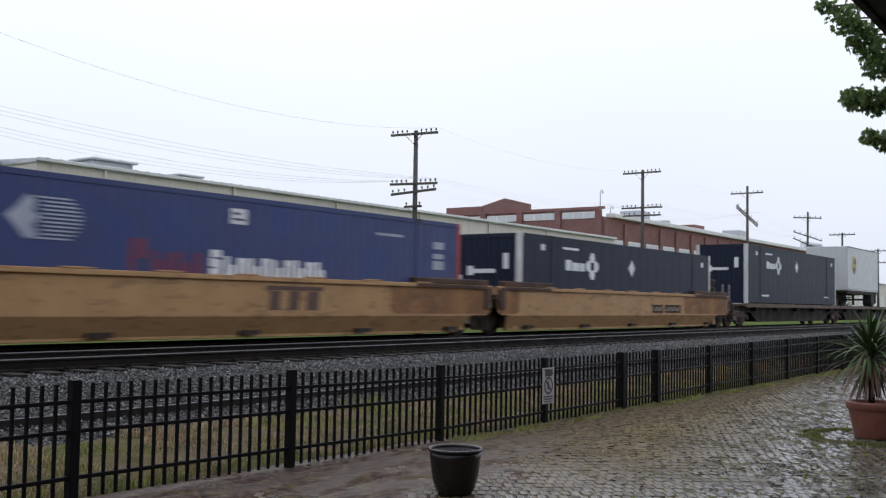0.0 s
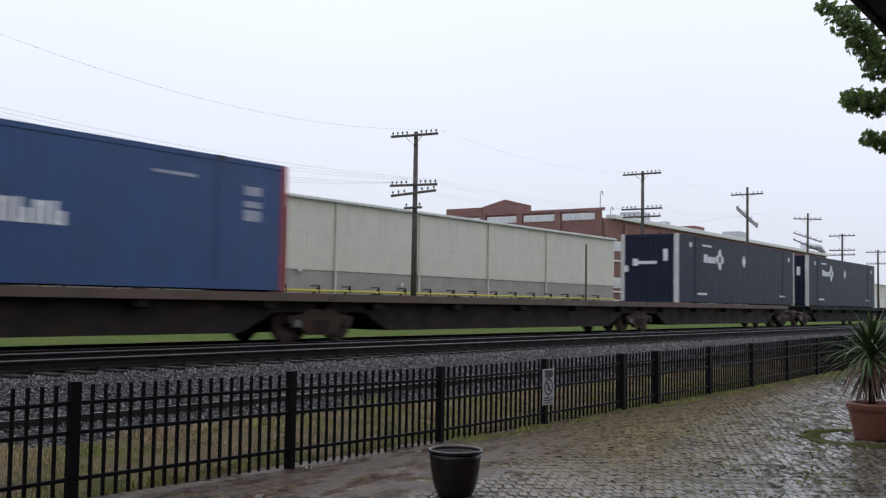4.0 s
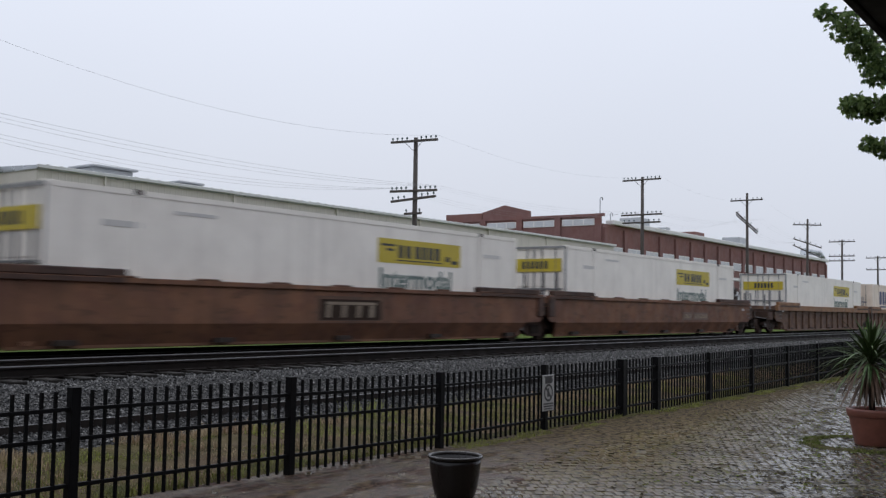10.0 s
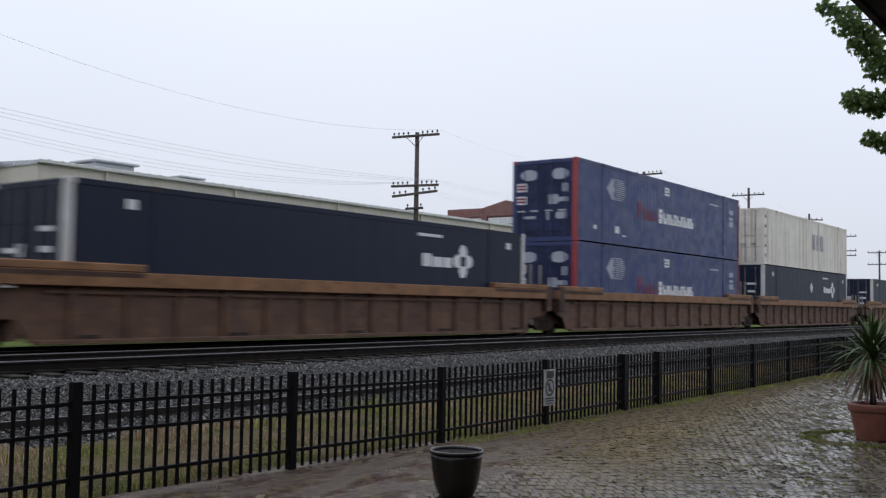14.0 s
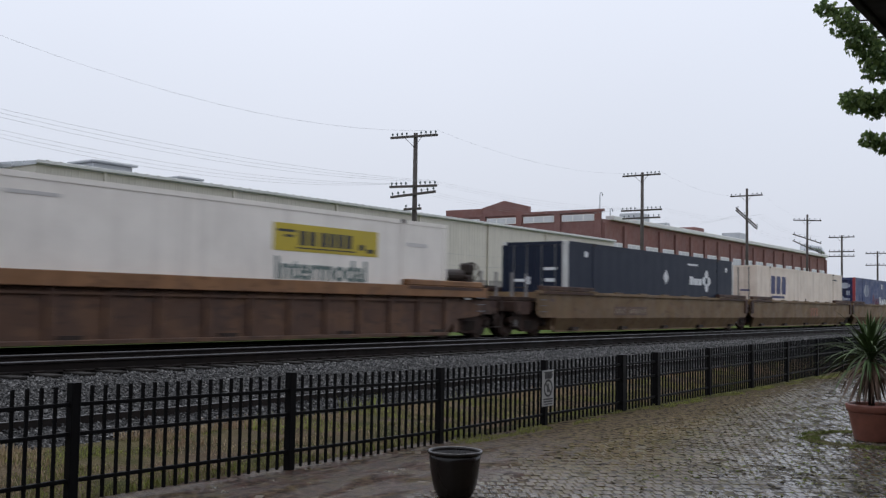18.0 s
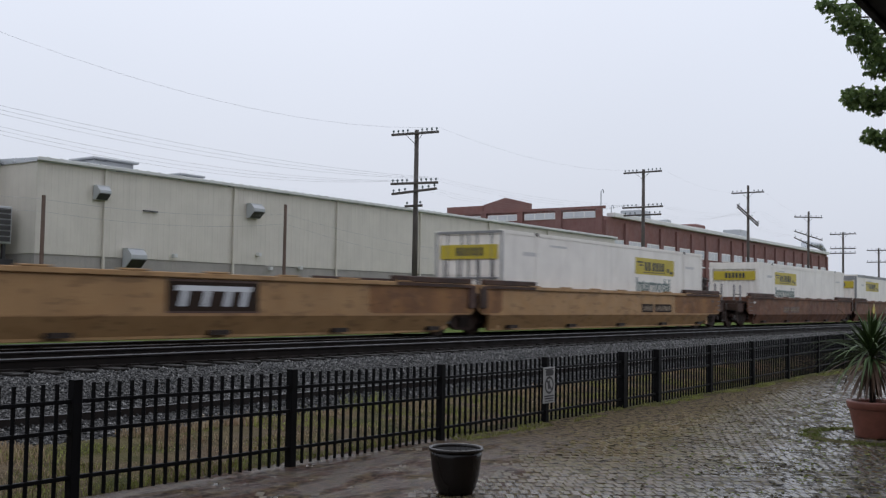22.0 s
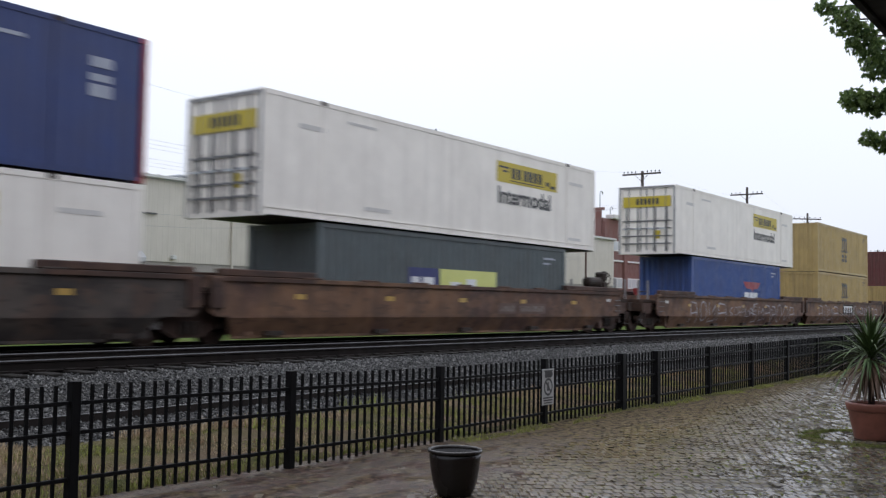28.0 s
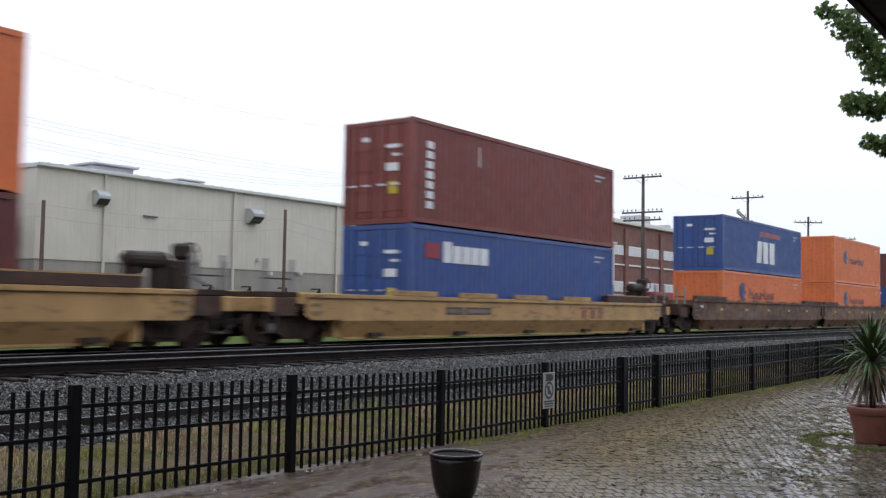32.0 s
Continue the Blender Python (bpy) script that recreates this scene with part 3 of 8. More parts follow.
def tube(bm, p0, p1, r0, r1=None, seg=10):
    """A tapered round bar from p0 to p1."""
    r1 = r0 if r1 is None else r1
    p0, p1 = Vector(p0), Vector(p1)
    q = (p1 - p0).to_track_quat("Z", "Y")
    rings = []
    for p, r in ((p0, r0), (p1, r1)):
        rings.append([bm.verts.new(p + q @ Vector((r * math.cos(2 * math.pi * k / seg), r * math.sin(2 * math.pi * k / seg), 0))) for k in range(seg)])
    for k in range(seg):
        j = (k + 1) % seg
        bm.faces.new((rings[0][k], rings[0][j], rings[1][j], rings[1][k]))
    bm.faces.new(rings[0][::-1])
    bm.faces.new(rings[1])
    return bm


def lathe(bm, prof, cx=0.0, cy=0.0, seg=40):
    """Turns the profile (radius, height) round an upright axis."""
    rings = [[bm.verts.new((cx + r * math.cos(2 * math.pi * k / seg), cy + r * math.sin(2 * math.pi * k / seg), z)) for k in range(seg)] for r, z in prof]
    for a, b in zip(rings, rings[1:]):
        for k in range(seg):
            j = (k + 1) % seg
            bm.faces.new((a[k], a[j], b[j], b[k]))
    return bm


def part(name, bm, material, parent=None, label="", smooth=False):
    me = bpy.data.meshes.new(name)
    bm.to_mesh(me)
    bm.free()
    me.materials.append(M[material])
    if smooth:
        for f in me.polygons:
            f.use_smooth = True
    ob = new(name, me)
    if parent:
        ob.parent = parent
    if label:
        ob["label"] = label
    return ob


def share(ob, name, parent, place=(0, 0, 0)):
    """One more object on the mesh of ob."""
    o = new(name, ob.data)
    o.parent, o.location = parent, place
    return o


def raw(name, verts, faces, material, parent=None):
    me = bpy.data.meshes.new(name)
    me.from_pydata(verts, [], faces)
    me.materials.append(M[material])
    ob = new(name, me)
    if parent:
        ob.parent = parent
    return ob


def word_plate(root, text, x, z, size, y, mat, stretch=1.0):
    """Lettering of a plain English word, in the built-in font, made into a mesh."""
    cu = bpy.data.curves.new("lettering", "FONT")
    cu.body, cu.size, cu.extrude, cu.offset = text, size, 0.002, 0.018
    tmp = new("lettering", cu)
    me = bpy.data.meshes.new_from_object(tmp)
    bpy.data.objects.remove(tmp)
    me.transform(Matrix.Translation((x, y - 0.004, z)) @ Matrix.Rotation(math.pi / 2, 4, "X") @ Matrix.Diagonal((stretch, 1, 1, 1)))
    me.materials.clear()
    me.materials.append(M[mat])
    ob = new("lettering", me)
    ob.parent = root
    return ob


def word_end(root, text, y, z, size, mat):
    """The same on the end wall that faces -x, read from outside."""
    ob = word_plate(root, text, 0.0, 0.0, size, 0.0, mat)
    ob.data.transform(Matrix(((0, 1, 0, 0.006), (-1, 0, 0, y), (0, 0, 1, z), (0, 0, 0, 1))))
    return ob


# ---- ground, paving, tracks ----
RAIL_FAR, RAIL_NEAR = 0.72, 0.83
Y_FAR, Y_NEAR = 17.61, 13.40


def ground_sheet():
    prof = [(-2500, -0.10), (7.15, -0.10), (7.5, -0.04), (8.2, 0.06), (9.2, 0.20), (20.2, 0.25), (21.5, 0.42), (30, 0.5), (3500, 0.5)]
    xs = [-2500, -40, 0, 20, 60, 150, 4500]
    verts = [(x, y, z) for y, z in prof for x in xs]
    k = len(xs)
    faces = [(r * k + c, r * k + c + 1, (r + 1) * k + c + 1, (r + 1) * k + c) for r in range(len(prof) - 1) for c in range(k - 1)]
    tagged(raw("ground", verts, faces, "ground"), "wet green grass and earth beside the tracks", "ground", kind="structure")


def ballast():
    prof = [(8.84, 0.08), (8.96, 0.215), (9.3, 0.29), (11.2, 0.585), (11.8, 0.62), (15.2, 0.62), (15.9, 0.54), (19.5, 0.54), (20.8, 0.2)]
    bm = bmesh.new()
    prism(bm, prof, -900, 1000, "x")
    tagged(part("ballast_bed", bm, "ballast"), "wet grey crushed stone bed under two railway tracks", "ballast", kind="structure")
    rnd = random.Random(5)
    verts, faces = [], []

    def top(y):
        for (a, za), (b, zb) in zip(prof, prof[1:]):
            if a <= y <= b:
                return za + (zb - za) * (y - a) / (b - a)
        return 0.2
    for _ in range(95000):
        x = 3.0 + 46 * rnd.random() ** 1.3
        y = rnd.uniform(8.88, 12.5)
        if y > 11.95 and abs((x + 0.26) % 0.52 - 0.26) < 0.13:
            continue
        r = rnd.uniform(0.012, 0.031)
        z = top(y) + r * rnd.uniform(-0.1, 0.7)
        a = rnd.uniform(0, 6.3)
        ca, sa = math.cos(a) * r, math.sin(a) * r
        s, h = rnd.uniform(0.5, 1.0), r * rnd.uniform(0.5, 0.9)
        o = len(verts)
        verts += [(x + ca, y + sa, z), (x - sa * s, y + ca * s, z + h * 0.2), (x - ca, y - sa, z - h * 0.1), (x + sa * s, y - ca * s, z),
                  (x + rnd.uniform(-0.4, 0.4) * r, y + rnd.uniform(-0.4, 0.4) * r, z + h), (x, y, z - h)]
        faces += [(o, o + 1, o + 4), (o + 1, o + 2, o + 4), (o + 2, o + 3, o + 4), (o + 3, o, o + 4), (o + 1, o, o + 5), (o + 2, o + 1, o + 5), (o + 3, o + 2, o + 5), (o, o + 3, o + 5)]
    tagged(raw("ballast_stones", verts, faces, "stone"), "loose wet grey ballast stones beside the track", "ballast", kind="stuff")


def track(name, y, z, label, tie_span):
    root = tagged(new(name), label, "railway track", kind="structure")
    h = 0.165
    for side in (-1, 1):
        c = y + side * 0.7525
        bm = bmesh.new()
        prism(bm, [(c - 0.07, z - h), (c + 0.07, z - h), (c + 0.07, z - h + 0.012), (c + 0.012, z - h + 0.03), (c + 0.010, z - 0.045), (c + 0.036, z - 0.035),
                   (c + 0.036, z - 0.012), (c - 0.036, z - 0.012), (c - 0.036, z - 0.035), (c - 0.010, z - 0.045), (c - 0.012, z - h + 0.03), (c - 0.07, z - h + 0.012)], -900, 1000, "x")
        rail = part("rail", bm, "rail", root)
        bm = bmesh.new()
        prism(bm, [(c - 0.033, z - 0.0119), (c + 0.033, z - 0.0119), (c + 0.026, z), (c - 0.026, z)], -900, 1000, "x")
        part("rail_head", bm, "rail_top", rail, "bright worn rail head")
    tie = None
    rest = bmesh.new()
    for i in range(-8, 300):
        x = i * 0.52
        if tie_span[0] < x < tie_span[1]:
            if tie is None:
                tie = part("tie", boxes((-0.11, 0.11, y - 1.3, y + 1.3, z - h - 0.17, z - h + 0.004), bevel=0.012), "tie", root)
                tie.location = (x, 0, 0)
            else:
                share(tie, "tie", root, (x, 0, 0))
        else:
            box(rest, x - 0.11, x + 0.11, y - 1.3, y + 1.3, z - h - 0.17, z - h + 0.004)
    tagged(part("far_ties", rest, "tie", root), kind="stuff")
    plate = None
    for i in range(8, 60):
        for side in (-1, 1):
            for e in (-1, 1):
                x, c = i * 0.52, y + side * 0.7525 + e * 0.1
                if name == "track_near" and side == -1:
                    if plate is None:
                        plate = part("tie_plate", boxes((-0.09, 0.09, -0.06, 0.06, z - h + 0.004, z - h + 0.03)), "rail", root)
                        plate.location = (x, c, 0)
                    else:
                        share(plate, "tie_plate", root, (x, c, 0))


def old_rail():
    """A disused rail that lies along the toe of the ballast."""
    bm = bmesh.new()
    y, z = 9.62, 0.31
    prism(bm, [(y - 0.07, z), (y + 0.07, z), (y + 0.05, z + 0.03), (y + 0.036, z + 0.11), (y - 0.036, z + 0.11), (y - 0.05, z + 0.03)], -6, 60, "x")
    rail = tagged(part("old_rail", bm, "rail"), "dark disused rail lying on the ballast behind the fence", "rail")
    # highlight along the top edge, laid on as a paler strip
    part("lit_edge", boxes((-6, 60, y - 0.036, y - 0.004, z + 0.1105, z + 0.116)), "rod", rail, "pale strip for the light on the rail's top edge")


def paving():
    """Brick pavers in rows that run across the view, half a brick offset from row to row."""
    root = tagged(new("pavement"), "wet red-brown brick paving with mossy joints", "pavement", kind="structure")
    bm = bmesh.new()
    prism(bm, [(-6, -0.05), (7.25, -0.05), (7.45, -0.03), (7.45, -0.012), (7.25, -0.005), (-6, -0.005)], -12, 60, "x")
    part("bed", bm, "joint", root, "dark sandy joints with moss")
    rnd = random.Random(11)
    ux, uy = 0.62, -0.785
    vx, vy = 0.785, 0.62
    w, d, g = 0.095, 0.190, 0.0115
    # three shared brick shapes, each slightly worn
    shapes = []
    for k in range(3):
        b = boxes((-w / 2 + g / 2, w / 2 - g / 2, -d / 2 + g / 2, d / 2 - g / 2, -0.03, 0.0), bevel=0.006)
        for vv in b.verts:
            vv.co += Vector((rnd.uniform(-1, 1), rnd.uniform(-1, 1), rnd.uniform(-0.5, 0.5))) * 0.0025
        me = bpy.data.meshes.new("brick")
        b.to_mesh(me)
        b.free()
        me.materials.append(M["paver"])
        shapes.append(me)
    ang = math.atan2(uy, ux)
    picked = 0
    verts, faces = [], []
    for r in range(-120, 220):
        for c in range(-240, 240):
            a, b = (c + 0.5 * (r % 2)) * w, r * d
            x, y = 8.0 + ux * a + vx * b, 4.0 + uy * a + vy * b
            if not (-5.9 < y < 7.42 and -9 < x < 32):
                continue
            # sunk towards the low strip along the fence, where the water stands
            z = rnd.gauss(0, 0.0028) + 0.004 * noise.noise(Vector((x * 0.6, y * 0.6, 0)))
            if 8.2 < x < 10.2 and 2.6 < y < 5.4 and picked < 300:
                picked += 1
                o = new("brick", rnd.choice(shapes))
                o.parent = root
                o.matrix_basis = Matrix.Translation((x, y, z)) @ Euler((rnd.gauss(0, 0.012), rnd.gauss(0, 0.012), ang + rnd.gauss(0, 0.012))).to_matrix().to_4x4()
                continue
            o, e = len(verts), 0.008
            tilt = 0.022 if x < 9.4 else 0.048
            tx, ty = rnd.gauss(0, tilt), rnd.gauss(0, tilt)
            x, y = x + rnd.gauss(0, 0.0025), y + rnd.gauss(0, 0.0025)
            for hw, hd, zz in ((w / 2 - g / 2, d / 2 - g / 2, -0.014), (w / 2 - g / 2 - e, d / 2 - g / 2 - e, 0.0)):
                for sa, sb in ((-1, -1), (1, -1), (1, 1), (-1, 1)):
                    pa, pb = sa * hw, sb * hd
                    verts.append((x + ux * pa + vx * pb, y + uy * pa + vy * pb, z + zz + tx * pa + ty * pb))
            faces.append((o + 4, o + 5, o + 6, o + 7))
            faces += [(o + i, o + (i + 1) % 4, o + 4 + (i + 1) % 4, o + 4 + i) for i in range(4)]
    tagged(raw("bricks", verts, faces, "paver_joined", root), kind="stuff")


def blades(name, label, spots, material, seed, parent=None):
    """Grass blades: spots are (x0, x1, y0, y1, count, height, z)."""
    rnd = random.Random(seed)
    verts, faces = [], []
    for x0, x1, y0, y1, count, height, zf in spots:
        for _ in range(count):
            x, y = rnd.uniform(x0, x1), rnd.uniform(y0, y1)
            if noise.noise(Vector((x * 0.9, y * 1.7, seed))) < -0.03:
                continue
            z, h, a = zf(y), height * rnd.uniform(0.4, 1.2) * (1 + 0.6 * noise.noise(Vector((x * 2.3, y * 2.3, 8)))), rnd.uniform(0, 6.3)
            dx, dy, b = math.cos(a), math.sin(a), rnd.uniform(0.1, 0.6) * h
            wd = rnd.uniform(0.003, 0.006)
            o = len(verts)
            verts += [(x - dy * wd, y + dx * wd, z), (x + dy * wd, y - dx * wd, z), (x + dx * b * 0.4 + dy * wd * 0.7, y + dy * b * 0.4 - dx * wd * 0.7, z + h * 0.6),
                      (x + dx * b * 0.4 - dy * wd * 0.7, y + dy * b * 0.4 + dx * wd * 0.7, z + h * 0.6), (x + dx * b, y + dy * b, z + h)]
            faces += [(o, o + 1, o + 2, o + 3), (o + 3, o + 2, o + 4)]
    return tagged(raw(name, verts, faces, material, parent), label, "grass", kind="stuff")


def verge(y):
    return (y - 7.3) * 0.125 if y > 7.3 else -0.01


ground_sheet()
ballast()
track("track_far", Y_FAR, RAIL_FAR, "far main railway track with worn rail heads", (12, 60))
track("track_near", Y_NEAR, RAIL_NEAR, "near railway track on dark wooden ties in grey ballast", (4, 60))
old_rail()
paving()
def verge_sheet():
    """Straw-littered earth between the fence and the ballast, and a mossy strip along the fence foot."""
    verts, faces = [], []
    nx, ny = 90, 12
    for i in range(nx + 1):
        x = 1.0 + 50 * i / nx
        for j in range(ny + 1):
            y = 7.30 + 1.68 * j / ny
            verts.append((x, y, verge(y) - 0.012 + min(y - 7.3, 0.3) * 0.1 * (1 + noise.noise(Vector((x * 2.1, y * 2.1, 3))))))
    k = ny + 1
    faces = [(i * k + j, (i + 1) * k + j, (i + 1) * k + j + 1, i * k + j + 1) for i in range(nx) for j in range(ny)]
    tagged(raw("verge", verts, faces, "earth"), "strip of straw-coloured earth behind the fence", "ground", kind="structure")
    verts, faces = [], []
    for i in range(181):
        x = 10.5 + 30 * i / 180
        edge = 7.30 - min(max(x - 10, 0) * 0.045, 0.30) + 0.22 * noise.noise(Vector((x * 1.3, 0, 5))) + 0.1 * noise.noise(Vector((x * 5, 0, 9)))
        for y, z in ((edge, -0.004), (edge + 0.06, 0.010), (7.2, 0.018), (7.42, 0.03)):
            verts.append((x, max(y, edge), z + 0.012 * noise.noise(Vector((x * 9, y * 9, 2)))))
    faces = [(4 * i + j, 4 * i + 4 + j, 4 * i + 5 + j, 4 * i + 1 + j) for i in range(180) for j in range(3)]
    tagged(raw("moss_strip", verts, faces, "moss"), "mossy strip of earth along the fence foot", "moss", kind="stuff")


def silt_strip():
    """Mud and leaf mould washed over the bricks beside the fence; brick tops stand out of it where it thins."""
    stops = ((2.0, 4.6), (8.0, 5.0), (9.5, 5.45), (13.0, 5.75), (18.0, 5.85), (24.0, 6.35), (34.0, 6.7))
    verts, faces = [], []
    nx, ny = 560, 34
    for i in range(nx + 1):
        x = 2.0 + 32.0 * (i / nx) ** 1.35
        for (a, ea), (b, eb) in zip(stops, stops[1:]):
            if a <= x <= b + 1e-6:
                edge = ea + (eb - ea) * (x - a) / (b - a)
        edge += 0.25 * noise.noise(Vector((x * 0.9, 0, 21)))
        for j in range(ny + 1):
            y = edge - 0.35 + (7.40 - edge + 0.35) * j / ny
            deep = min(1.0, (y - edge + 0.35) / 0.95)
            z = -0.012 + 0.0170 * deep + 0.0058 * noise.noise(Vector((x * 2.6, y * 2.6, 6))) + 0.0030 * noise.noise(Vector((x * 9, y * 9, 4)))
            verts.append((x, y, z))
    k = ny + 1
    faces = [(i * k + j, (i + 1) * k + j, (i + 1) * k + j + 1, i * k + j + 1) for i in range(nx) for j in range(ny)]
    tagged(raw("silt_strip", verts, faces, "silt"), "wet mud and leaf mould washed over the bricks beside the fence", "mud", kind="stuff")


verge_sheet()
silt_strip()
blades("dry_grass", "dry straw-coloured grass behind the fence", [(2.5, 24, 7.42, 8.80, 22000, 0.055, verge), (2.5, 24, 8.35, 8.98, 17000, 0.09, verge), (2.5, 8.5, 8.8, 9.15, 3000, 0.10, verge), (24, 45, 7.4, 8.6, 12000, 0.15, verge)], "drygrass", 3)
blades("green_grass", "green grass along the fence foot and behind it", [(2.5, 24, 7.36, 8.85, 50000, 0.05, verge), (10, 40, 6.85, 7.36, 24000, 0.05, verge), (24, 45, 7.3, 9.1, 3000, 0.14, verge),
                                                                       (14, 36, 6.4, 6.95, 5000, 0.022, verge), (8, 13, 8.7, 9.2, 900, 0.2, verge)], "greengrass", 4)

# ---- fence ----
POSTS = [2.37, 4.81, 7.30, 9.88, 12.42, 14.93, 16.30, 18.80, 21.28, 23.78, 26.28, 28.78, 31.28, 33.78, 36.28, 38.78, 41.28]
FY = 7.2


def settle(x, stops=((4.8, 0.0), (7.3, -0.035), (9.9, -0.075), (16.3, -0.072), (18.8, -0.055), (26.0, -0.01), (30.0, 0.0))):
    """How far the fence has settled into the soft strip along its line."""
    if x <= stops[0][0] or x >= stops[-1][0]:
        return 0.0
    for (a, za), (b, zb) in zip(stops, stops[1:]):
        if x <= b:
            return za + (zb - za) * (x - a) / (b - a)


def settled(bm):
    for v in bm.verts:
        v.co.z += settle(v.co.x)
    return bm


def fence_span(root, x0, x1, picket):
    for z in (0.225, 0.60, 0.84):
        part("fence_rail", settled(boxes((x0, x1, FY - 0.020, FY + 0.020, z - 0.017, z + 0.017), bevel=0.004)), "fence", root)
    n = round((x1 - x0) / 0.125)
    for k in range(1, n):
        x = x0 + (x1 - x0) * k / n
        if picket is None:
            picket = part("picket", boxes((-0.0135, 0.0135, FY - 0.0135, FY + 0.0135, 0.055, 0.99), bevel=0.003), "fence", root)
            picket.location = (x, 0, settle(x))
        else:
            share(picket, "picket", root, (x, 0, settle(x)))
    return picket


def fence():
    root = tagged(new("fence"), "black steel picket fence on square posts along the paving", "fence")
    gate = tagged(new("gate"), "narrow black steel picket gate between two thick posts", "gate")
    picket = None
    for i, x in enumerate(POSTS):
        w = 0.062 if x in (14.93, 16.30) else 0.043
        h = (1.015 if x < 8 else 0.99) + settle(x) * 0.8
        post = part("post", boxes((x - w, x + w, FY - w, FY + w, -0.03, h), bevel=0.006), "fence", root)
        bm = bmesh.new()
        c = [bm.verts.new((x + a * (w + 0.006), FY + b * (w + 0.006), h + 0.002)) for a, b in ((-1, -1), (1, -1), (1, 1), (-1, 1))]
        t = bm.verts.new((x, FY, h + 0.008))
        bm.faces.new(c[::-1])
        for k in range(4):
            bm.faces.new((c[k], c[(k + 1) % 4], t))
        part("post_cap", bm, "fence", post)
        if i and x <= 37:
            picket = fence_span(gate if x == 16.30 else root, POSTS[i - 1] + w, x - w, picket)
    rest = bmesh.new()
    for k in range(0, 40):
        x = 36.4 + k * 0.125
        box(rest, x - 0.0115, x + 0.0115, FY - 0.0115, FY + 0.0115, 0.055, 0.99)
    for z in (0.225, 0.60, 0.84):
        box(rest, 36.3, 41.28, FY - 0.019, FY + 0.019, z - 0.019, z + 0.019)
    tagged(part("far_pickets", rest, "fence", root), kind="stuff")


def fence_sign():
    root = tagged(new("warning_sign"), "grey-white upright warning sign with a dark ban ring", "sign")
    root.location.z = -0.052
    y = FY - 0.062
    part("plate", boxes((12.25, 12.58, y - 0.006, y, 0.33, 0.84), bevel=0.002), "sign", root)
    bars = []
    for z, x0, x1, h in ((0.815, 12.29, 12.54, 0.014), (0.43, 12.28, 12.55, 0.02), (0.395, 12.29, 12.54, 0.02), (0.36, 12.30, 12.53, 0.014)):
        bars.append((x0, x1, y - 0.009, y - 0.006, z - h / 2, z + h / 2))
    part("small_print", boxes(*bars), "ink_black", root)
    word_plate(root, "NO", 12.335, 0.735, 0.085, y - 0.007, "ink_black", 1.3)
    bm = bmesh.new()
    seg, r0, r1 = 32, 0.095, 0.125
    ring = [[bm.verts.new((12.415 + r * math.cos(6.2832 * k / seg), yy, 0.585 + r * math.sin(6.2832 * k / seg))) for k in range(seg)] for r, yy in ((r1, y - 0.009), (r0, y - 0.009))]
    for k in range(seg):
        j = (k + 1) % seg
        bm.faces.new((ring[0][k], ring[0][j], ring[1][j], ring[1][k]))
    d = 0.0707
    vs = [bm.verts.new((12.415 + a, y - 0.0095, 0.585 + b)) for a, b in ((-d - 0.012, d - 0.012), (-d + 0.012, d + 0.012), (d + 0.012, -d + 0.012), (d - 0.012, -d - 0.012))]
    bm.faces.new(vs)
    part("ban_ring", bm, "ink_black", root)
    part("symbol", boxes((12.385, 12.445, y - 0.008, y - 0.006, 0.53, 0.60), (12.40, 12.43, y - 0.008, y - 0.006, 0.605, 0.65)), "ink_black", root)


fence()
fence_sign()


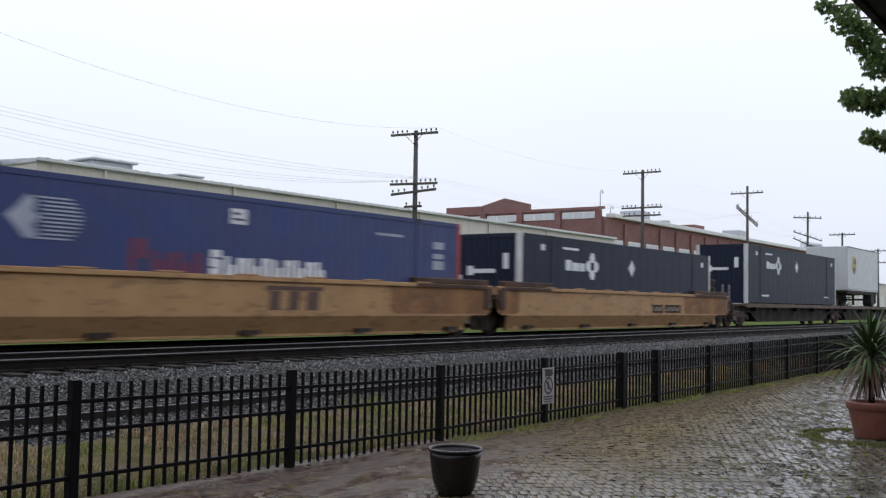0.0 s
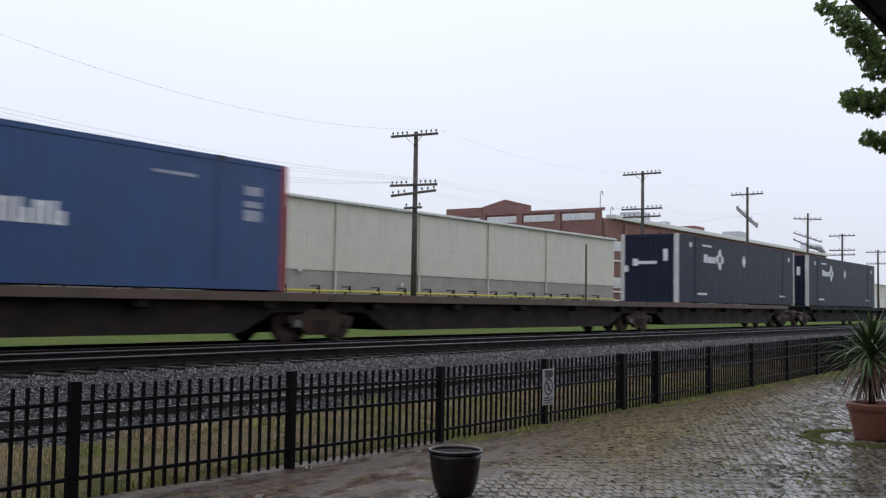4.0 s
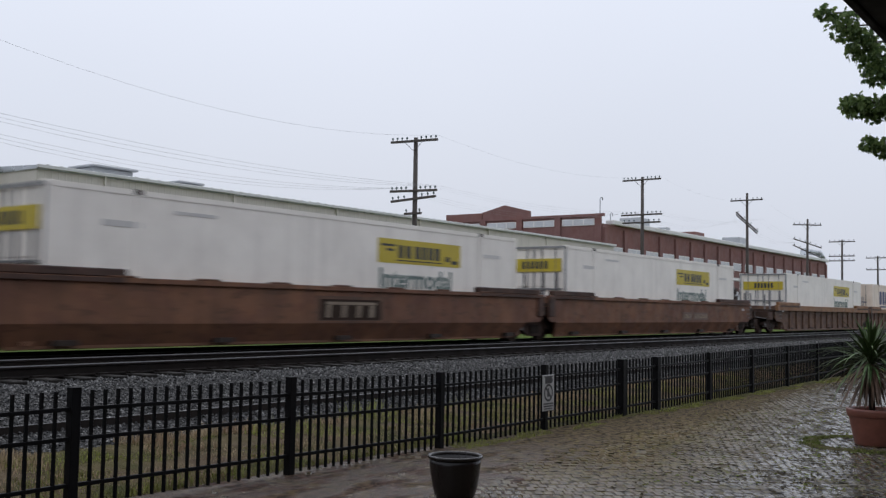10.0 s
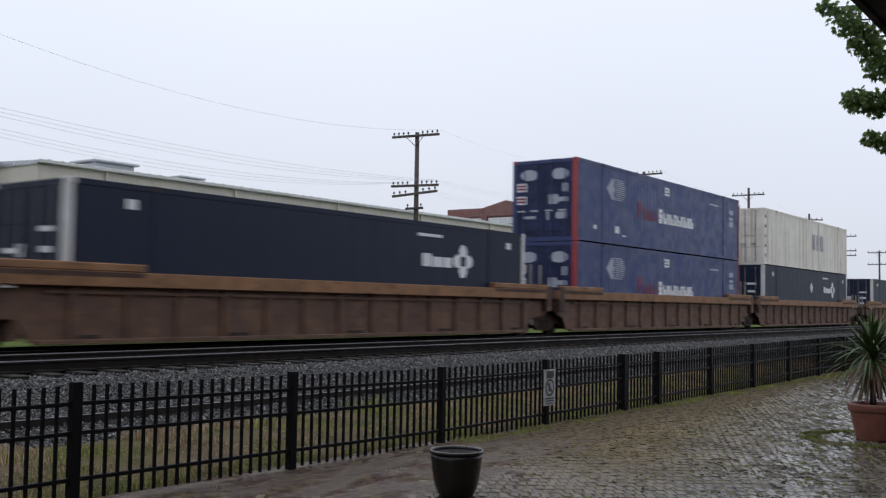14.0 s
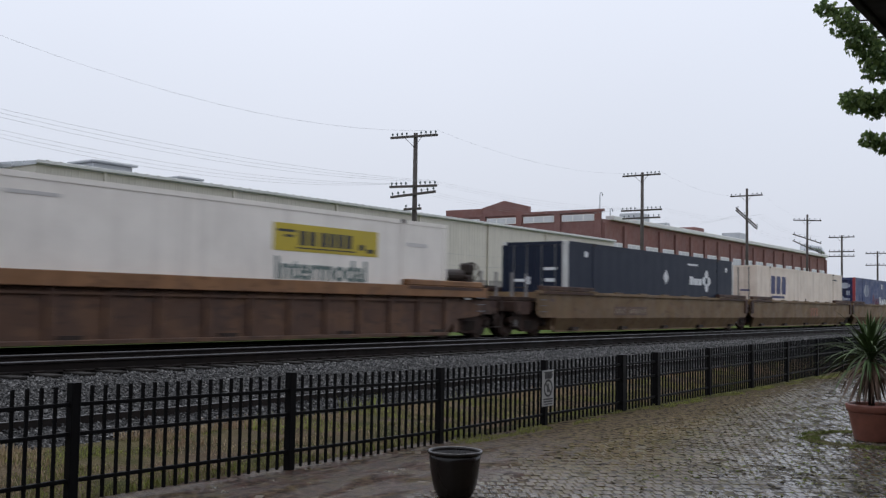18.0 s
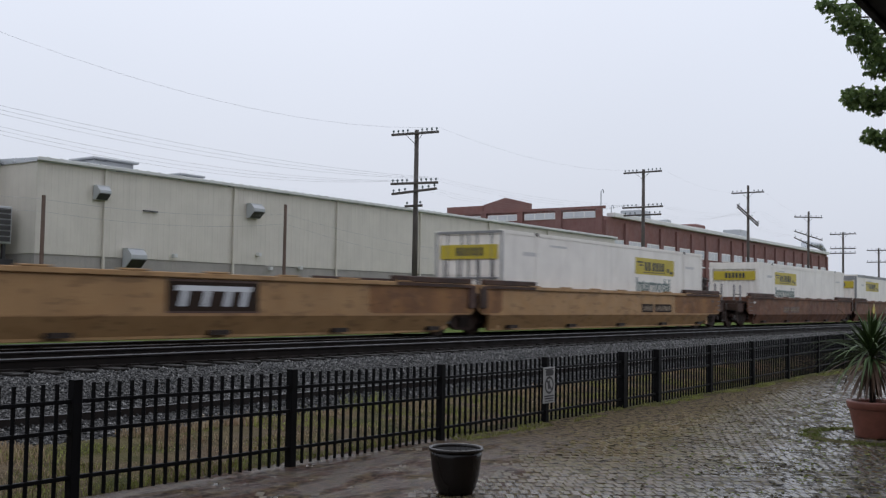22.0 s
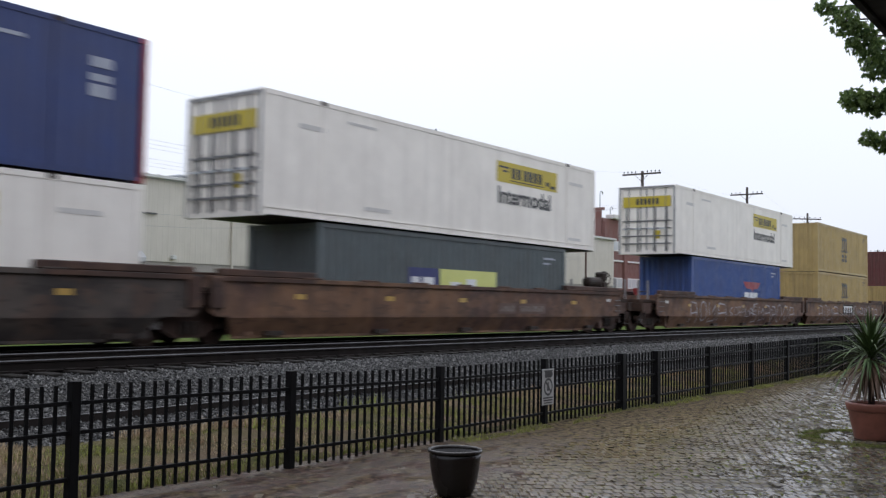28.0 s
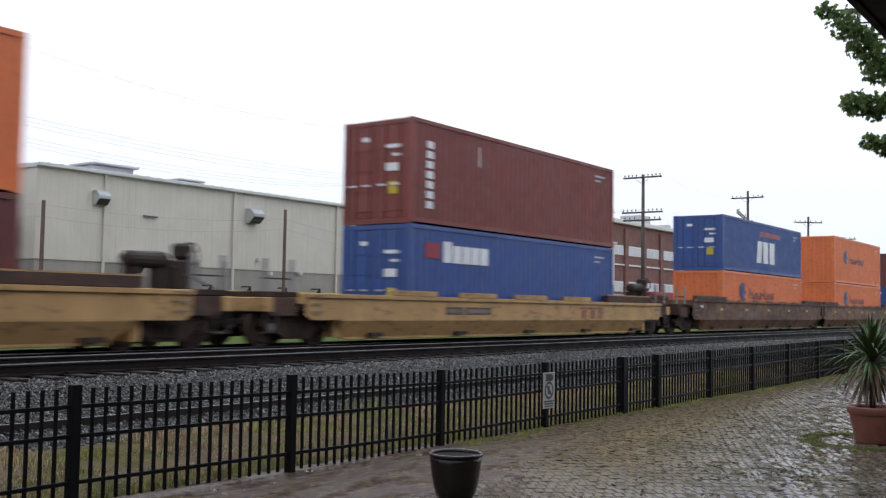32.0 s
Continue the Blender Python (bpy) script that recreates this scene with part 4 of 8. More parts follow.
# ---- buildings behind the tracks ----
def warehouse():
    root = tagged(new("warehouse"), "long low cream metal warehouse with a grey block base", "warehouse")
    y, x0, x1, z0, zb, ze = 36.0, 22.0, 73.0, 0.45, 3.40, 7.05
    for a, b, c, d in ((x0, x1, y, y + 0.2), (x0, x0 + 0.2, y + 0.2, y + 30), (x1 - 0.2, x1, y + 0.2, y + 30)):
        part("base_wall", boxes((a, b, c, d, z0, zb)), "masonry", root, "grey concrete block base wall")
    # ribbed sheet: narrow standing ribs on flat pans, sheet by sheet
    bounds = [x0 - 0.03, 25.05, 32.2, 39.5, 46.9, 54.4, 62.0, x1 + 0.03]
    for a, b in zip(bounds, bounds[1:]):
        n = max(2, round((b - a) / 0.305))
        vs, fs = [], []
        for k in range(n):
            s, e = a + (b - a) * k / n, a + (b - a) * (k + 1) / n
            for xx, yy in ((s, y - 0.04), (s + 0.025, y - 0.047), (s + 0.055, y - 0.047), (s + 0.08, y - 0.04), (e, y - 0.04)):
                vs += [(xx, yy, zb - 0.05), (xx, yy, ze)]
        fs = [(2 * i, 2 * i + 2, 2 * i + 3, 2 * i + 1) for i in range(len(vs) // 2 - 1)]
        raw("siding_sheet", vs, fs, "siding", root)
    part("side_wall", boxes((x0 - 0.03, x0 + 0.1, y - 0.03, y + 30, zb - 0.05, ze + 0.1)), "siding", root)
    part("end_wall", boxes((x1 - 0.1, x1 + 0.03, y - 0.03, y + 30, zb - 0.05, ze + 0.1)), "siding", root)
    bm = bmesh.new()
    prism(bm, [(y - 0.1, ze + 0.1), (y + 15, ze + 0.75), (y + 30, ze + 0.1), (y + 30, ze - 0.05), (y - 0.1, ze - 0.05)], x0 - 0.1, x1 + 0.1, "x")
    part("roof", bm, "galv", root, "low pale metal roof")
    part("gutter", boxes((x0 - 0.1, x1 + 0.1, y - 0.26, y - 0.1, ze - 0.02, ze + 0.13), bevel=0.02), "trim_white", root, "white eaves gutter")
    strap = None
    for k in range(0, 84):
        x = x0 + 0.3 + k * 0.6
        if strap is None:
            strap = part("gutter_strap", boxes((-0.05, 0.05, y - 0.28, y + 0.1, ze + 0.13, ze + 0.145)), "trim_white", root)
            strap.location = (x, 0, 0)
        else:
            share(strap, "gutter_strap", root, (x, 0, 0))
    for x in bounds[1:-1]:
        part("downspout", boxes((x - 0.05, x + 0.05, y - 0.17, y - 0.09, z0, ze)), "siding", root)
    # hoods: centre, height, half width, half height, how far they stand out
    for x, z, s, h, q in ((24.79, 6.00, 0.29, 0.29, 0.42), (33.37, 5.95, 0.36, 0.34, 0.55), (26.44, 3.34, 0.41, 0.40, 0.60)):
        f = y - 0.08
        bm = bmesh.new()
        prism(bm, [(f, z + h), (f - q * 0.55, z + h), (f - q, z + h * 0.35), (f - q, z - h * 0.05), (f - q * 0.35, z - h), (f, z - h)], x - s, x + s, "x")
        hood = part("vent_hood", bm, "vent", root, "galvanised wall vent hood")
        bm = bmesh.new()
        prism(bm, [(f - q * 0.985, z - h * 0.13), (f - q * 1.02, z - h * 0.18), (f - q * 0.42, z - h * 1.0), (f - q * 0.385, z - h * 0.95)], x - s * 0.9, x + s * 0.9, "x")
        part("hood_grille", bm, "louvre", hood, "dark grille")
        part("hood_cap", boxes((x - s - 0.02, x + s + 0.02, f - q * 0.6, y - 0.07, z + h + 0.002, z + h + 0.03)), "trim_white", hood)
    for x0v, x1v, h in ((25.35, 27.4, 0.46), (30.0, 31.2, 0.28)):
        yv = y + 1.2
        unit = part("roof_vent", boxes((x0v, x1v, yv, yv + 1.5, ze + 0.1, ze + 0.1 + h), bevel=0.04), "vent", root, "galvanised roof ventilator")
        part("vent_lid", boxes((x0v - 0.15, x1v + 0.15, yv - 0.2, yv + 1.7, ze + 0.1 + h, ze + 0.2 + h), bevel=0.03), "vent", unit)
    for x, z in ((45.1, 2.75), (33.8, 3.85), (34.6, 3.2), (36.7, 3.3), (28.7, 3.55)):
        part("wall_lamp", boxes((x - 0.1, x + 0.1, y - 0.3, y - 0.08, z - 0.08, z + 0.1), bevel=0.02), "trim_white", root)
    part("lamp_arm", boxes((27.0, 27.75, y - 0.16, y - 0.08, 5.42, 5.48)), "louvre", root)
    # gas pipe on brackets along the base
    pz = 2.26
    part("yellow_pipe", tube(bmesh.new(), (22.2, y - 0.55, pz), (72.0, y - 0.55, pz), 0.06), "pipe_yellow", root, "yellow gas pipe", smooth=True)
    part("pipe_riser", tube(bmesh.new(), (22.2, y - 0.55, 1.2), (22.2, y - 0.55, pz + 0.06), 0.07), "pipe_yellow", root)
    for k in range(20):
        x = 23.25 + k * 2.42
        bm = bmesh.new()
        box(bm, x - 0.03, x + 0.03, y - 0.62, y, pz + 0.22, pz + 0.28)
        box(bm, x - 0.03, x + 0.03, y - 0.62, y - 0.56, pz - 0.1, pz + 0.25)
        prism(bm, [(y - 0.02, pz - 0.22), (y - 0.10, pz - 0.25), (y - 0.62, pz + 0.17), (y - 0.55, pz + 0.22)], x - 0.03, x + 0.03, "x")
        part("pipe_bracket", bm, "louvre", root)
    # the set-back wing at the near end with its louvred unit
    part("wing_wall", boxes((-40, x0 - 0.2, y + 3.0, y + 3.3, z0, ze + 0.05)), "siding", root)
    part("wing_base", boxes((-40, x0 - 0.2, y + 2.9, y + 2.99, z0, zb - 0.2)), "masonry", root)
    part("wing_trim", boxes((-40, x0 - 0.1, y + 2.7, y + 3.3, ze + 0.05, ze + 0.2)), "trim_white", root)
    unit = part("louvred_unit", boxes((19.6, 21.6, y + 1.0, y + 2.5, 3.7, 5.2), bevel=0.04), "vent", root, "grey air handling unit")
    for k in range(6):
        part("louvre_blade", boxes((19.7, 21.5, y + 0.94, y + 0.99, 3.8 + k * 0.225, 3.97 + k * 0.225)), "louvre", unit)
    part("unit_base", boxes((19.6, 21.7, y + 1.0, y + 2.4, z0, 3.1)), "louvre", root, "dark plant enclosure")
    for x in (19.8, 21.3):
        part("unit_leg", boxes((x, x + 0.12, y + 1.1, y + 1.25, 3.1, 3.7)), "louvre", unit)
    return root


def factory():
    """Brick mill with pilasters, window bands and a gabled end."""
    root = tagged(new("brick_factory"), "long red brick mill with white window bands and a stepped gable", "factory")
    y, x0, z0, zt = 40.0, 79.0, 0.4, 9.55
    x1 = 151.0
    part("wall", boxes((x0, x1, y, y + 0.3, z0, zt)), "brickwall", root)
    part("end_wall", boxes((x0, x0 + 0.3, y + 0.3, y + 17, z0, 10.4)), "brickwall", root)
    part("rear_wall", boxes((x0 + 0.3, x1, y + 16.7, y + 17, z0, zt)), "brickwall", root)
    part("roof", boxes((x0 + 0.3, x1, y + 0.3, y + 16.7, zt - 0.3, zt + 0.05)), "galv", root)
    part("cornice", boxes((x0 + 1.5, x1 + 0.2, y - 0.35, y + 0.5, zt, zt + 0.42), bevel=0.05), "stone_white", root, "white painted eaves band")
    n = 18
    pil, win, low, sill = None, None, None, None
    for k in range(n + 1):
        x = x0 + 0.4 + (x1 - x0 - 0.8) * k / n
        if pil is None:
            pil = part("pilaster", boxes((-0.32, 0.32, y - 0.22, y, z0, zt - 0.35)), "brickwall", root)
            pil.location = (x, 0, 0)
        else:
            share(pil, "pilaster", root, (x, 0, 0))
        if k == n:
            break
        for z, h in ((6.70, 0.90), (3.35, 0.95), (1.0, 1.3)):
            fr = part("window", boxes((x + 0.42, x + 3.55, y - 0.05, y, z, z + h)), "stone_white", root)
            for i in range(3):
                a = x + 0.52 + i * 1.02
                part("pane", boxes((a, a + 0.9, y - 0.065, y - 0.051, z + 0.1, z + h - 0.1)), "pane", fr)
    for z in (5.75, 2.95):
        part("string_course", boxes((x0 + 0.4, x1, y - 0.12, y, z, z + 0.14)), "stone_white", root)
    # end face: parapet and gable
    part("raised_wall", boxes((x0 - 0.12, x0 + 0.3, y + 12.85, y + 17.1, 10.45, 11.0)), "brickwall", root, "raised brick wall head")
    part("parapet", boxes((x0 - 0.15, x0, y - 0.2, y + 17.1, 10.2, 10.45)), "brickwall", root)
    bm = bmesh.new()
    prism(bm, [(y + 7.6, 10.4), (y + 12.8, 10.4), (y + 12.8, 11.05), (y + 10.3, 11.65), (y + 7.6, 11.0)], x0 - 0.1, x0 + 0.3, "x")
    part("gable", bm, "brickwall", root, "low brick gable")
    for k in range(4):
        a = y + 0.8 + k * 4.1
        fr = part("window", boxes((x0 - 0.06, x0, a, a + 3.3, 9.42, 10.02)), "stone_white", root)
        for i in range(3):
            part("pane", boxes((x0 - 0.075, x0 - 0.061, a + 0.1 + i * 1.07, a + 1.03 + i * 1.07, 9.48, 9.96)), "pane", fr)
        part("pilaster", boxes((x0 - 0.22, x0 - 0.001, a - 0.7, a - 0.1, z0, 10.2)), "brickwall", root)
        part("window", boxes((x0 - 0.06, x0, a, a + 3.3, 5.6, 7.0)), "stone_white", root)
    for x, yy, w, h in ((97.5, 45.0, 2.6, 1.3), (107, 46.0, 1.0, 1.0), (113, 45, 3.0, 0.9), (121, 46, 1.2, 0.7), (127, 44.5, 3.0, 1.2)):
        part("roof_unit", boxes((x, x + w, yy, yy + 2.4, zt + 0.05, zt + 1.05 + h), bevel=0.08), "brickwall" if x == 113 else "vent", root)
    # duct bend on the far end of the roof
    for a, b in (((146.5, 42, zt), (146.5, 42, 11.0)), ((146.5, 42, 11.0), (151.3, 41, 10.9)), ((151.3, 41, 10.9), (152.3, 40.8, 10.2)), ((152.3, 40.8, 10.2), (152.4, 40.8, 4.0))):
        part("duct", tube(bmesh.new(), a, b, 0.42, seg=14), "galv", root, smooth=True)
    for x, yy, t in ((80.2, 40.9, 12.6), (84.5, 42, 11.6)):
        part("roof_pipe", tube(bmesh.new(), (x, yy, zt), (x, yy, t - 0.8), 0.05), "galv", root)
        bend = bmesh.new()
        for k in range(6):
            a0, a1 = k * 0.5236, (k + 1) * 0.5236
            tube(bend, (x + 0.25 - 0.25 * math.cos(a0), yy, t - 0.8 + 0.3 * math.sin(a0)), (x + 0.25 - 0.25 * math.cos(a1), yy, t - 0.8 + 0.3 * math.sin(a1)), 0.05, seg=6)
        part("pipe_bend", bend, "galv", root)


def annex():
    """Low pale sheds and a pipe frame beyond the mill."""
    root = tagged(new("yard_shed"), "pale low industrial shed far along the line", "shed")
    part("wall", boxes((158, 190, 40, 52, 0.4, 6.2)), "siding", root)
    bm = bmesh.new()
    prism(bm, [(39.6, 6.2), (46, 7.6), (52.4, 6.2)], 157.6, 190.4, "x")
    part("roof", bm, "galv", root)
    for k in range(6):
        part("door", boxes((160 + k * 5, 163 + k * 5, 39.93, 39.99, 0.4, 4.0)), "stone_white", root)
    fr = tagged(new("pipe_frame"), "white steel pipe frame standing in the yard", "frame")
    for x in (100.5, 106.0):
        part("upright", tube(bmesh.new(), (x, 36.5, 0.45), (x, 36.5, 5.3), 0.12), "stone_white", fr)
    part("crossbar", tube(bmesh.new(), (100.5, 36.5, 5.3), (106.0, 36.5, 5.3), 0.12), "stone_white", fr)
    tr = tagged(new("parked_trailer"), "red parked trailer body beside the brick mill", "trailer")
    part("body", boxes((84, 91, 37.2, 39.4, 1.2, 3.4), bevel=0.05), "door_red", tr)
    for x in (85.2, 89.6, 90.6):
        part("wheel", tube(bmesh.new(), (x, 37.15, 0.95), (x, 37.5, 0.95), 0.5, seg=16), "rubber", tr)


warehouse()
factory()
annex()


# ---- poles and wires ----
def crossarm(root, c, z, half, pins, lean=0.0, dx=0.0):
    rot = Matrix.Translation(Vector((c[0] + dx, c[1], z))) @ Matrix.Rotation(lean, 4, "X")
    bm = boxes((-0.055, 0.055, -half, half, -0.06, 0.06), bevel=0.01)
    bm.transform(rot)
    arm = part("crossarm", bm, "pole", root)
    for k in range(pins):
        y = -half + 0.12 + (2 * half - 0.24) * k / max(pins - 1, 1)
        if abs(y) < 0.22:
            continue
        bm = lathe(bmesh.new(), [(0.02, 0.06), (0.02, 0.13), (0.055, 0.135), (0.05, 0.2), (0.03, 0.24), (0.0, 0.245)], 0, y, 8)
        bm.transform(rot)
        part("insulator", bm, "glass_pin", arm, smooth=True)
    return arm


def pole(x, top, arms, lean=0.0, y=31.0, r=0.16):
    root = tagged(new("utility_pole"), "weathered wooden telegraph pole with crossarms and insulators", "utility pole", "telegraph poles along the railway")
    part("pole_shaft", tube(bmesh.new(), (x - lean, y, 0.3), (x, y, top), r, r * 0.68, 12), "pole", root, smooth=True)
    for z, half, pins, tilt in arms:
        crossarm(root, (x, y), z, half, pins, tilt, -0.16)
        if abs(tilt) < 0.2 and z > top - 1.2:
            for s in (-1, 1):
                part("arm_brace", tube(bmesh.new(), (x - 0.18, y + s * 0.55, z - 0.05), (x - 0.13, y, z - 0.55), 0.015, seg=5), "iron", root)
    return root


POLES = [(40.05, 10.53, [(10.33, 1.52, 10, 0.03), (7.75, 1.52, 10, 0.03), (7.33, 1.45, 8, -0.05), (6.58, 0.55, 2, 0.0)], -0.03),
         (67.60, 11.75, [(11.52, 1.52, 10, 0.0), (8.92, 1.62, 10, 0.0), (8.34, 1.5, 8, 0.0)], 0.0),
         (90.5, 12.95, [(12.27, 1.52, 8, 0.0), (10.28, 1.35, 4, 0.75), (10.05, 1.35, 4, 0.75)], 0.0),
         (109.9, 12.15, [(11.5, 1.5, 6, 0.06), (9.5, 1.6, 6, 0.35), (8.6, 1.7, 6, 0.45)], 0.4),
         (124.2, 10.85, [(10.6, 1.5, 6, 0.0), (8.86, 1.5, 6, 0.0), (8.3, 1.5, 6, 0.0)], 0.2),
         (142.6, 9.9, [(9.6, 1.5, 6, 0.0), (8.0, 1.5, 6, 0.0)], 0.0),
         (11.0, 10.9, [(10.7, 1.52, 10, 0.0), (7.8, 1.52, 10, 0.0), (7.3, 1.5, 8, 0.0)], 0.0)]
for px, pt, pa, pl in POLES:
    pole(px, pt, pa, pl)


def short_post(x, top):
    tagged(part("short_post", tube(bmesh.new(), (x, 33.0, 0.35), (x, 33.0, top), 0.085, 0.07, 8), "rust_post"), "thin weathered post in front of the warehouse", "post", "posts before the warehouse")


for px, pt in ((20.45, 5.35), (32.75, 6.1), (62.6, 6.05)):
    short_post(px, pt)


def wire(p0, p1, sag, r=0.0042):
    """One sagging wire, as a single thin tube."""
    bm = bmesh.new()
    n, p0, p1 = 14, Vector(p0), Vector(p1)
    rings = []
    for k in range(n + 1):
        c = p0.lerp(p1, k / n) - Vector((0, 0, 4 * sag * (k / n) * (1 - k / n)))
        rings.append([bm.verts.new(c + Vector((0, r * math.cos(q), r * math.sin(q)))) for q in (0, 1.571, 3.142, 4.712)])
    for a, b in zip(rings, rings[1:]):
        for i in range(4):
            j = (i + 1) % 4
            bm.faces.new((a[i], a[j], b[j], b[i]))
    return bm


def wires():
    root = tagged(new("telegraph_wires"), "thin grey sagging telegraph wires between the poles", "wires")
    chain = [POLES[-1]] + POLES[:4]
    for (xa, ta, aa, _), (xb, tb, ab, _) in zip(chain, chain[1:]):
        part("wire", wire((xa, 29.6, aa[0][0] + 0.22), (xb, 29.6, ab[0][0] + 0.22), 1.37 if xa < 20 else 0.9, 0.0042 if xa < 20 else 0.0025), "wire", root)
        for k, y in enumerate((29.6, 29.9, 30.2, 31.8, 32.1, 32.4)):
            part("wire", wire((xa, y, aa[1][0] + 0.22), (xb, y, ab[1][0] + 0.22), (0.55 if xa < 20 else 0.5) + 0.10 * k, 0.0042 if xa < 20 else 0.0025), "wire", root)
    for z, s in ((5.2, 0.25), (4.75, 0.3)):
        part("wire", wire((2.0, 33.0, z + 0.5), (20.45, 33.0, z), s), "wire", root)
        part("wire", wire((20.45, 33.0, z), (32.75, 33.0, z + 0.45), s), "wire", root)
        part("wire", wire((32.75, 33.0, z + 0.45), (62.6, 33.0, z + 0.4), s * 4), "wire", root)


wires()


# ---- far trees and bushes ----
def clump(name, label, spots, seed, leaf=0.2, mat="bush", cat="bush"):
    """A shrub of many small leaf cards round a few stems. spots: (x, y, z, rx, ry, rz, count)."""
    root = tagged(new(name), label, cat)
    rnd = random.Random(seed)
    verts, faces = [], []
    stems = bmesh.new()
    for x, y, z, rx, ry, rz, count in spots:
        tube(stems, (x, y, 0.3), (x + 0.2, y, z), 0.08, 0.03, 6)
        for _ in range(count * 3):
            d = Vector((rnd.gauss(0, 1), rnd.gauss(0, 1), rnd.gauss(0, 1))).normalized() * (rnd.random() ** 0.4)
            d *= 1 + 0.35 * noise.noise(d * 2.5 + Vector((x, y, seed)))
            c = Vector((x + d.x * rx, y + d.y * ry, max(z + d.z * rz, 0.4)))
            q = Euler((rnd.uniform(0, 6.3), rnd.uniform(0, 6.3), rnd.uniform(0, 6.3))).to_matrix()
            s = leaf * rnd.uniform(0.5, 1.1)
            o = len(verts)
            for a, b in ((-1, 0), (0, -0.5), (1, 0), (0, 0.5)):
                verts.append(tuple(c + q @ Vector((a * s, b * s, 0.08 * s * a * a))))
            faces.append((o, o + 1, o + 2, o + 3))
    part("stems", stems, "bark", root)
    raw("foliage", verts, faces, mat, root)


clump("shrub", "rounded green shrub by the yard beyond the tracks", [(118, 33.5, 2.6, 5.0, 2.0, 2.0, 900), (124, 34, 2.2, 5, 2, 1.8, 800), (131, 34, 1.9, 5, 2, 1.6, 600)], 21)
clump("low_shrub", "low green shrub heap at the foot of a pole", [(103, 33.5, 1.6, 3.0, 1.5, 1.3, 500), (108, 33.5, 1.9, 3.0, 1.5, 1.5, 500)], 22)
for k in range(7):
    clump("tree", "distant grey-green tree far along the line", [(190 + k * 22, 46 + 12 * (k % 3), 3.4, 7, 5, 3.4, 900), (196 + k * 22, 48 + 12 * (k % 3), 4.0, 5, 4, 3.0, 700)], 30 + k, 0.55, "far_bush", cat="tree")


# ---- the train: containers, trailers, well cars, spine cars and trucks ----
SPEED = 26.413
MOVERS = []
PROTO = {}


def ride(kind, build, s, z=0.0, y=Y_FAR):
    """Puts a thing of that kind on the train at s metres along it; the first is built, the others are copies."""
    m = pose(s, y, RAIL_FAR + z)
    if kind not in PROTO:
        PROTO[kind] = build()
        PROTO[kind].matrix_basis = m
        ob = PROTO[kind]
    else:
        ob = copy_thing(PROTO[kind], m)
    MOVERS.append((ob, s, y, RAIL_FAR + z))
    return ob


def panel_bars(spec, y):
    """Flat upright bars on a side wall, from (x, z, width, height, slant)."""
    bm = bmesh.new()
    for k, (x, z, w, h, sl) in enumerate(spec):
        prism(bm, [(x, z), (x + w, z), (x + w + sl * h, z + h), (x + sl * h, z + h)], y - 0.004 - 0.0008 * (k % 3), y)
    return bm


def disc_bars(cx, cz, r, n, y):
    """An emblem: a pointed head, and thin lines that trail from it in a round outline."""
    bm = bmesh.new()
    head = ((-1.8, 0.0), (-1.3, 0.45), (-0.85, 0.95), (-0.45, 0.70), (-0.55, 0.25), (-0.25, 0.05), (-0.55, -0.35), (-0.35, -0.75), (-0.9, -0.95), (-1.35, -0.45))
    prism(bm, [(cx + r * u, cz + r * v) for u, v in head], y - 0.004, y)
    for k in range(n):
        v = -0.95 + 1.9 * (k + 0.5) / n
        u0, u1 = (-0.55 if abs(v) > 0.7 else -0.2), 1.75 - 0.7 * v * v
        prism(bm, [(cx + r * u0, cz + r * (v - 0.038)), (cx + r * u1, cz + r * (v - 0.038)), (cx + r * u1, cz + r * (v + 0.038)), (cx + r * u0, cz + r * (v + 0.038))], y - 0.0041, y)
    return bm


def stroke_row(x, z, width, height, count, thick=0.55):
    """Bars in the rhythm of a word: paired uprights of uneven height with a foot, spelling nothing."""
    out, p = [], width / count
    for k in range(count):
        h = height * (1.0, 0.94, 0.97)[k % 3]
        b = p * thick / 2
        out.append((x + k * p, z, b, h, 0))
        out.append((x + k * p + p * 0.82 - b, z, b, h * (1.0 if k % 2 else 0.6), 0))
        out.append((x + k * p + b, z + h * (0.78 if k % 2 else 0.0), p * 0.82 - 2 * b, h * 0.2, 0))
    return out


def corrugated(x0, x1, z0, z1, y, depth, period):
    """A folded steel side sheet, its crests at y."""
    vs = []
    n = max(1, round((x1 - x0) / period))
    p = (x1 - x0) / n
    for k in range(n):
        s = x0 + k * p
        for a, d in ((0, 0), (0.28, 0), (0.5, depth), (0.78, depth)):
            vs += [(s + a * p, y + d, z0), (s + a * p, y + d, z1)]
    vs += [(x1, y, z0), (x1, y, z1)]
    fs = [(2 * i, 2 * i + 2, 2 * i + 3, 2 * i + 1) for i in range(len(vs) // 2 - 1)]
    return vs, fs


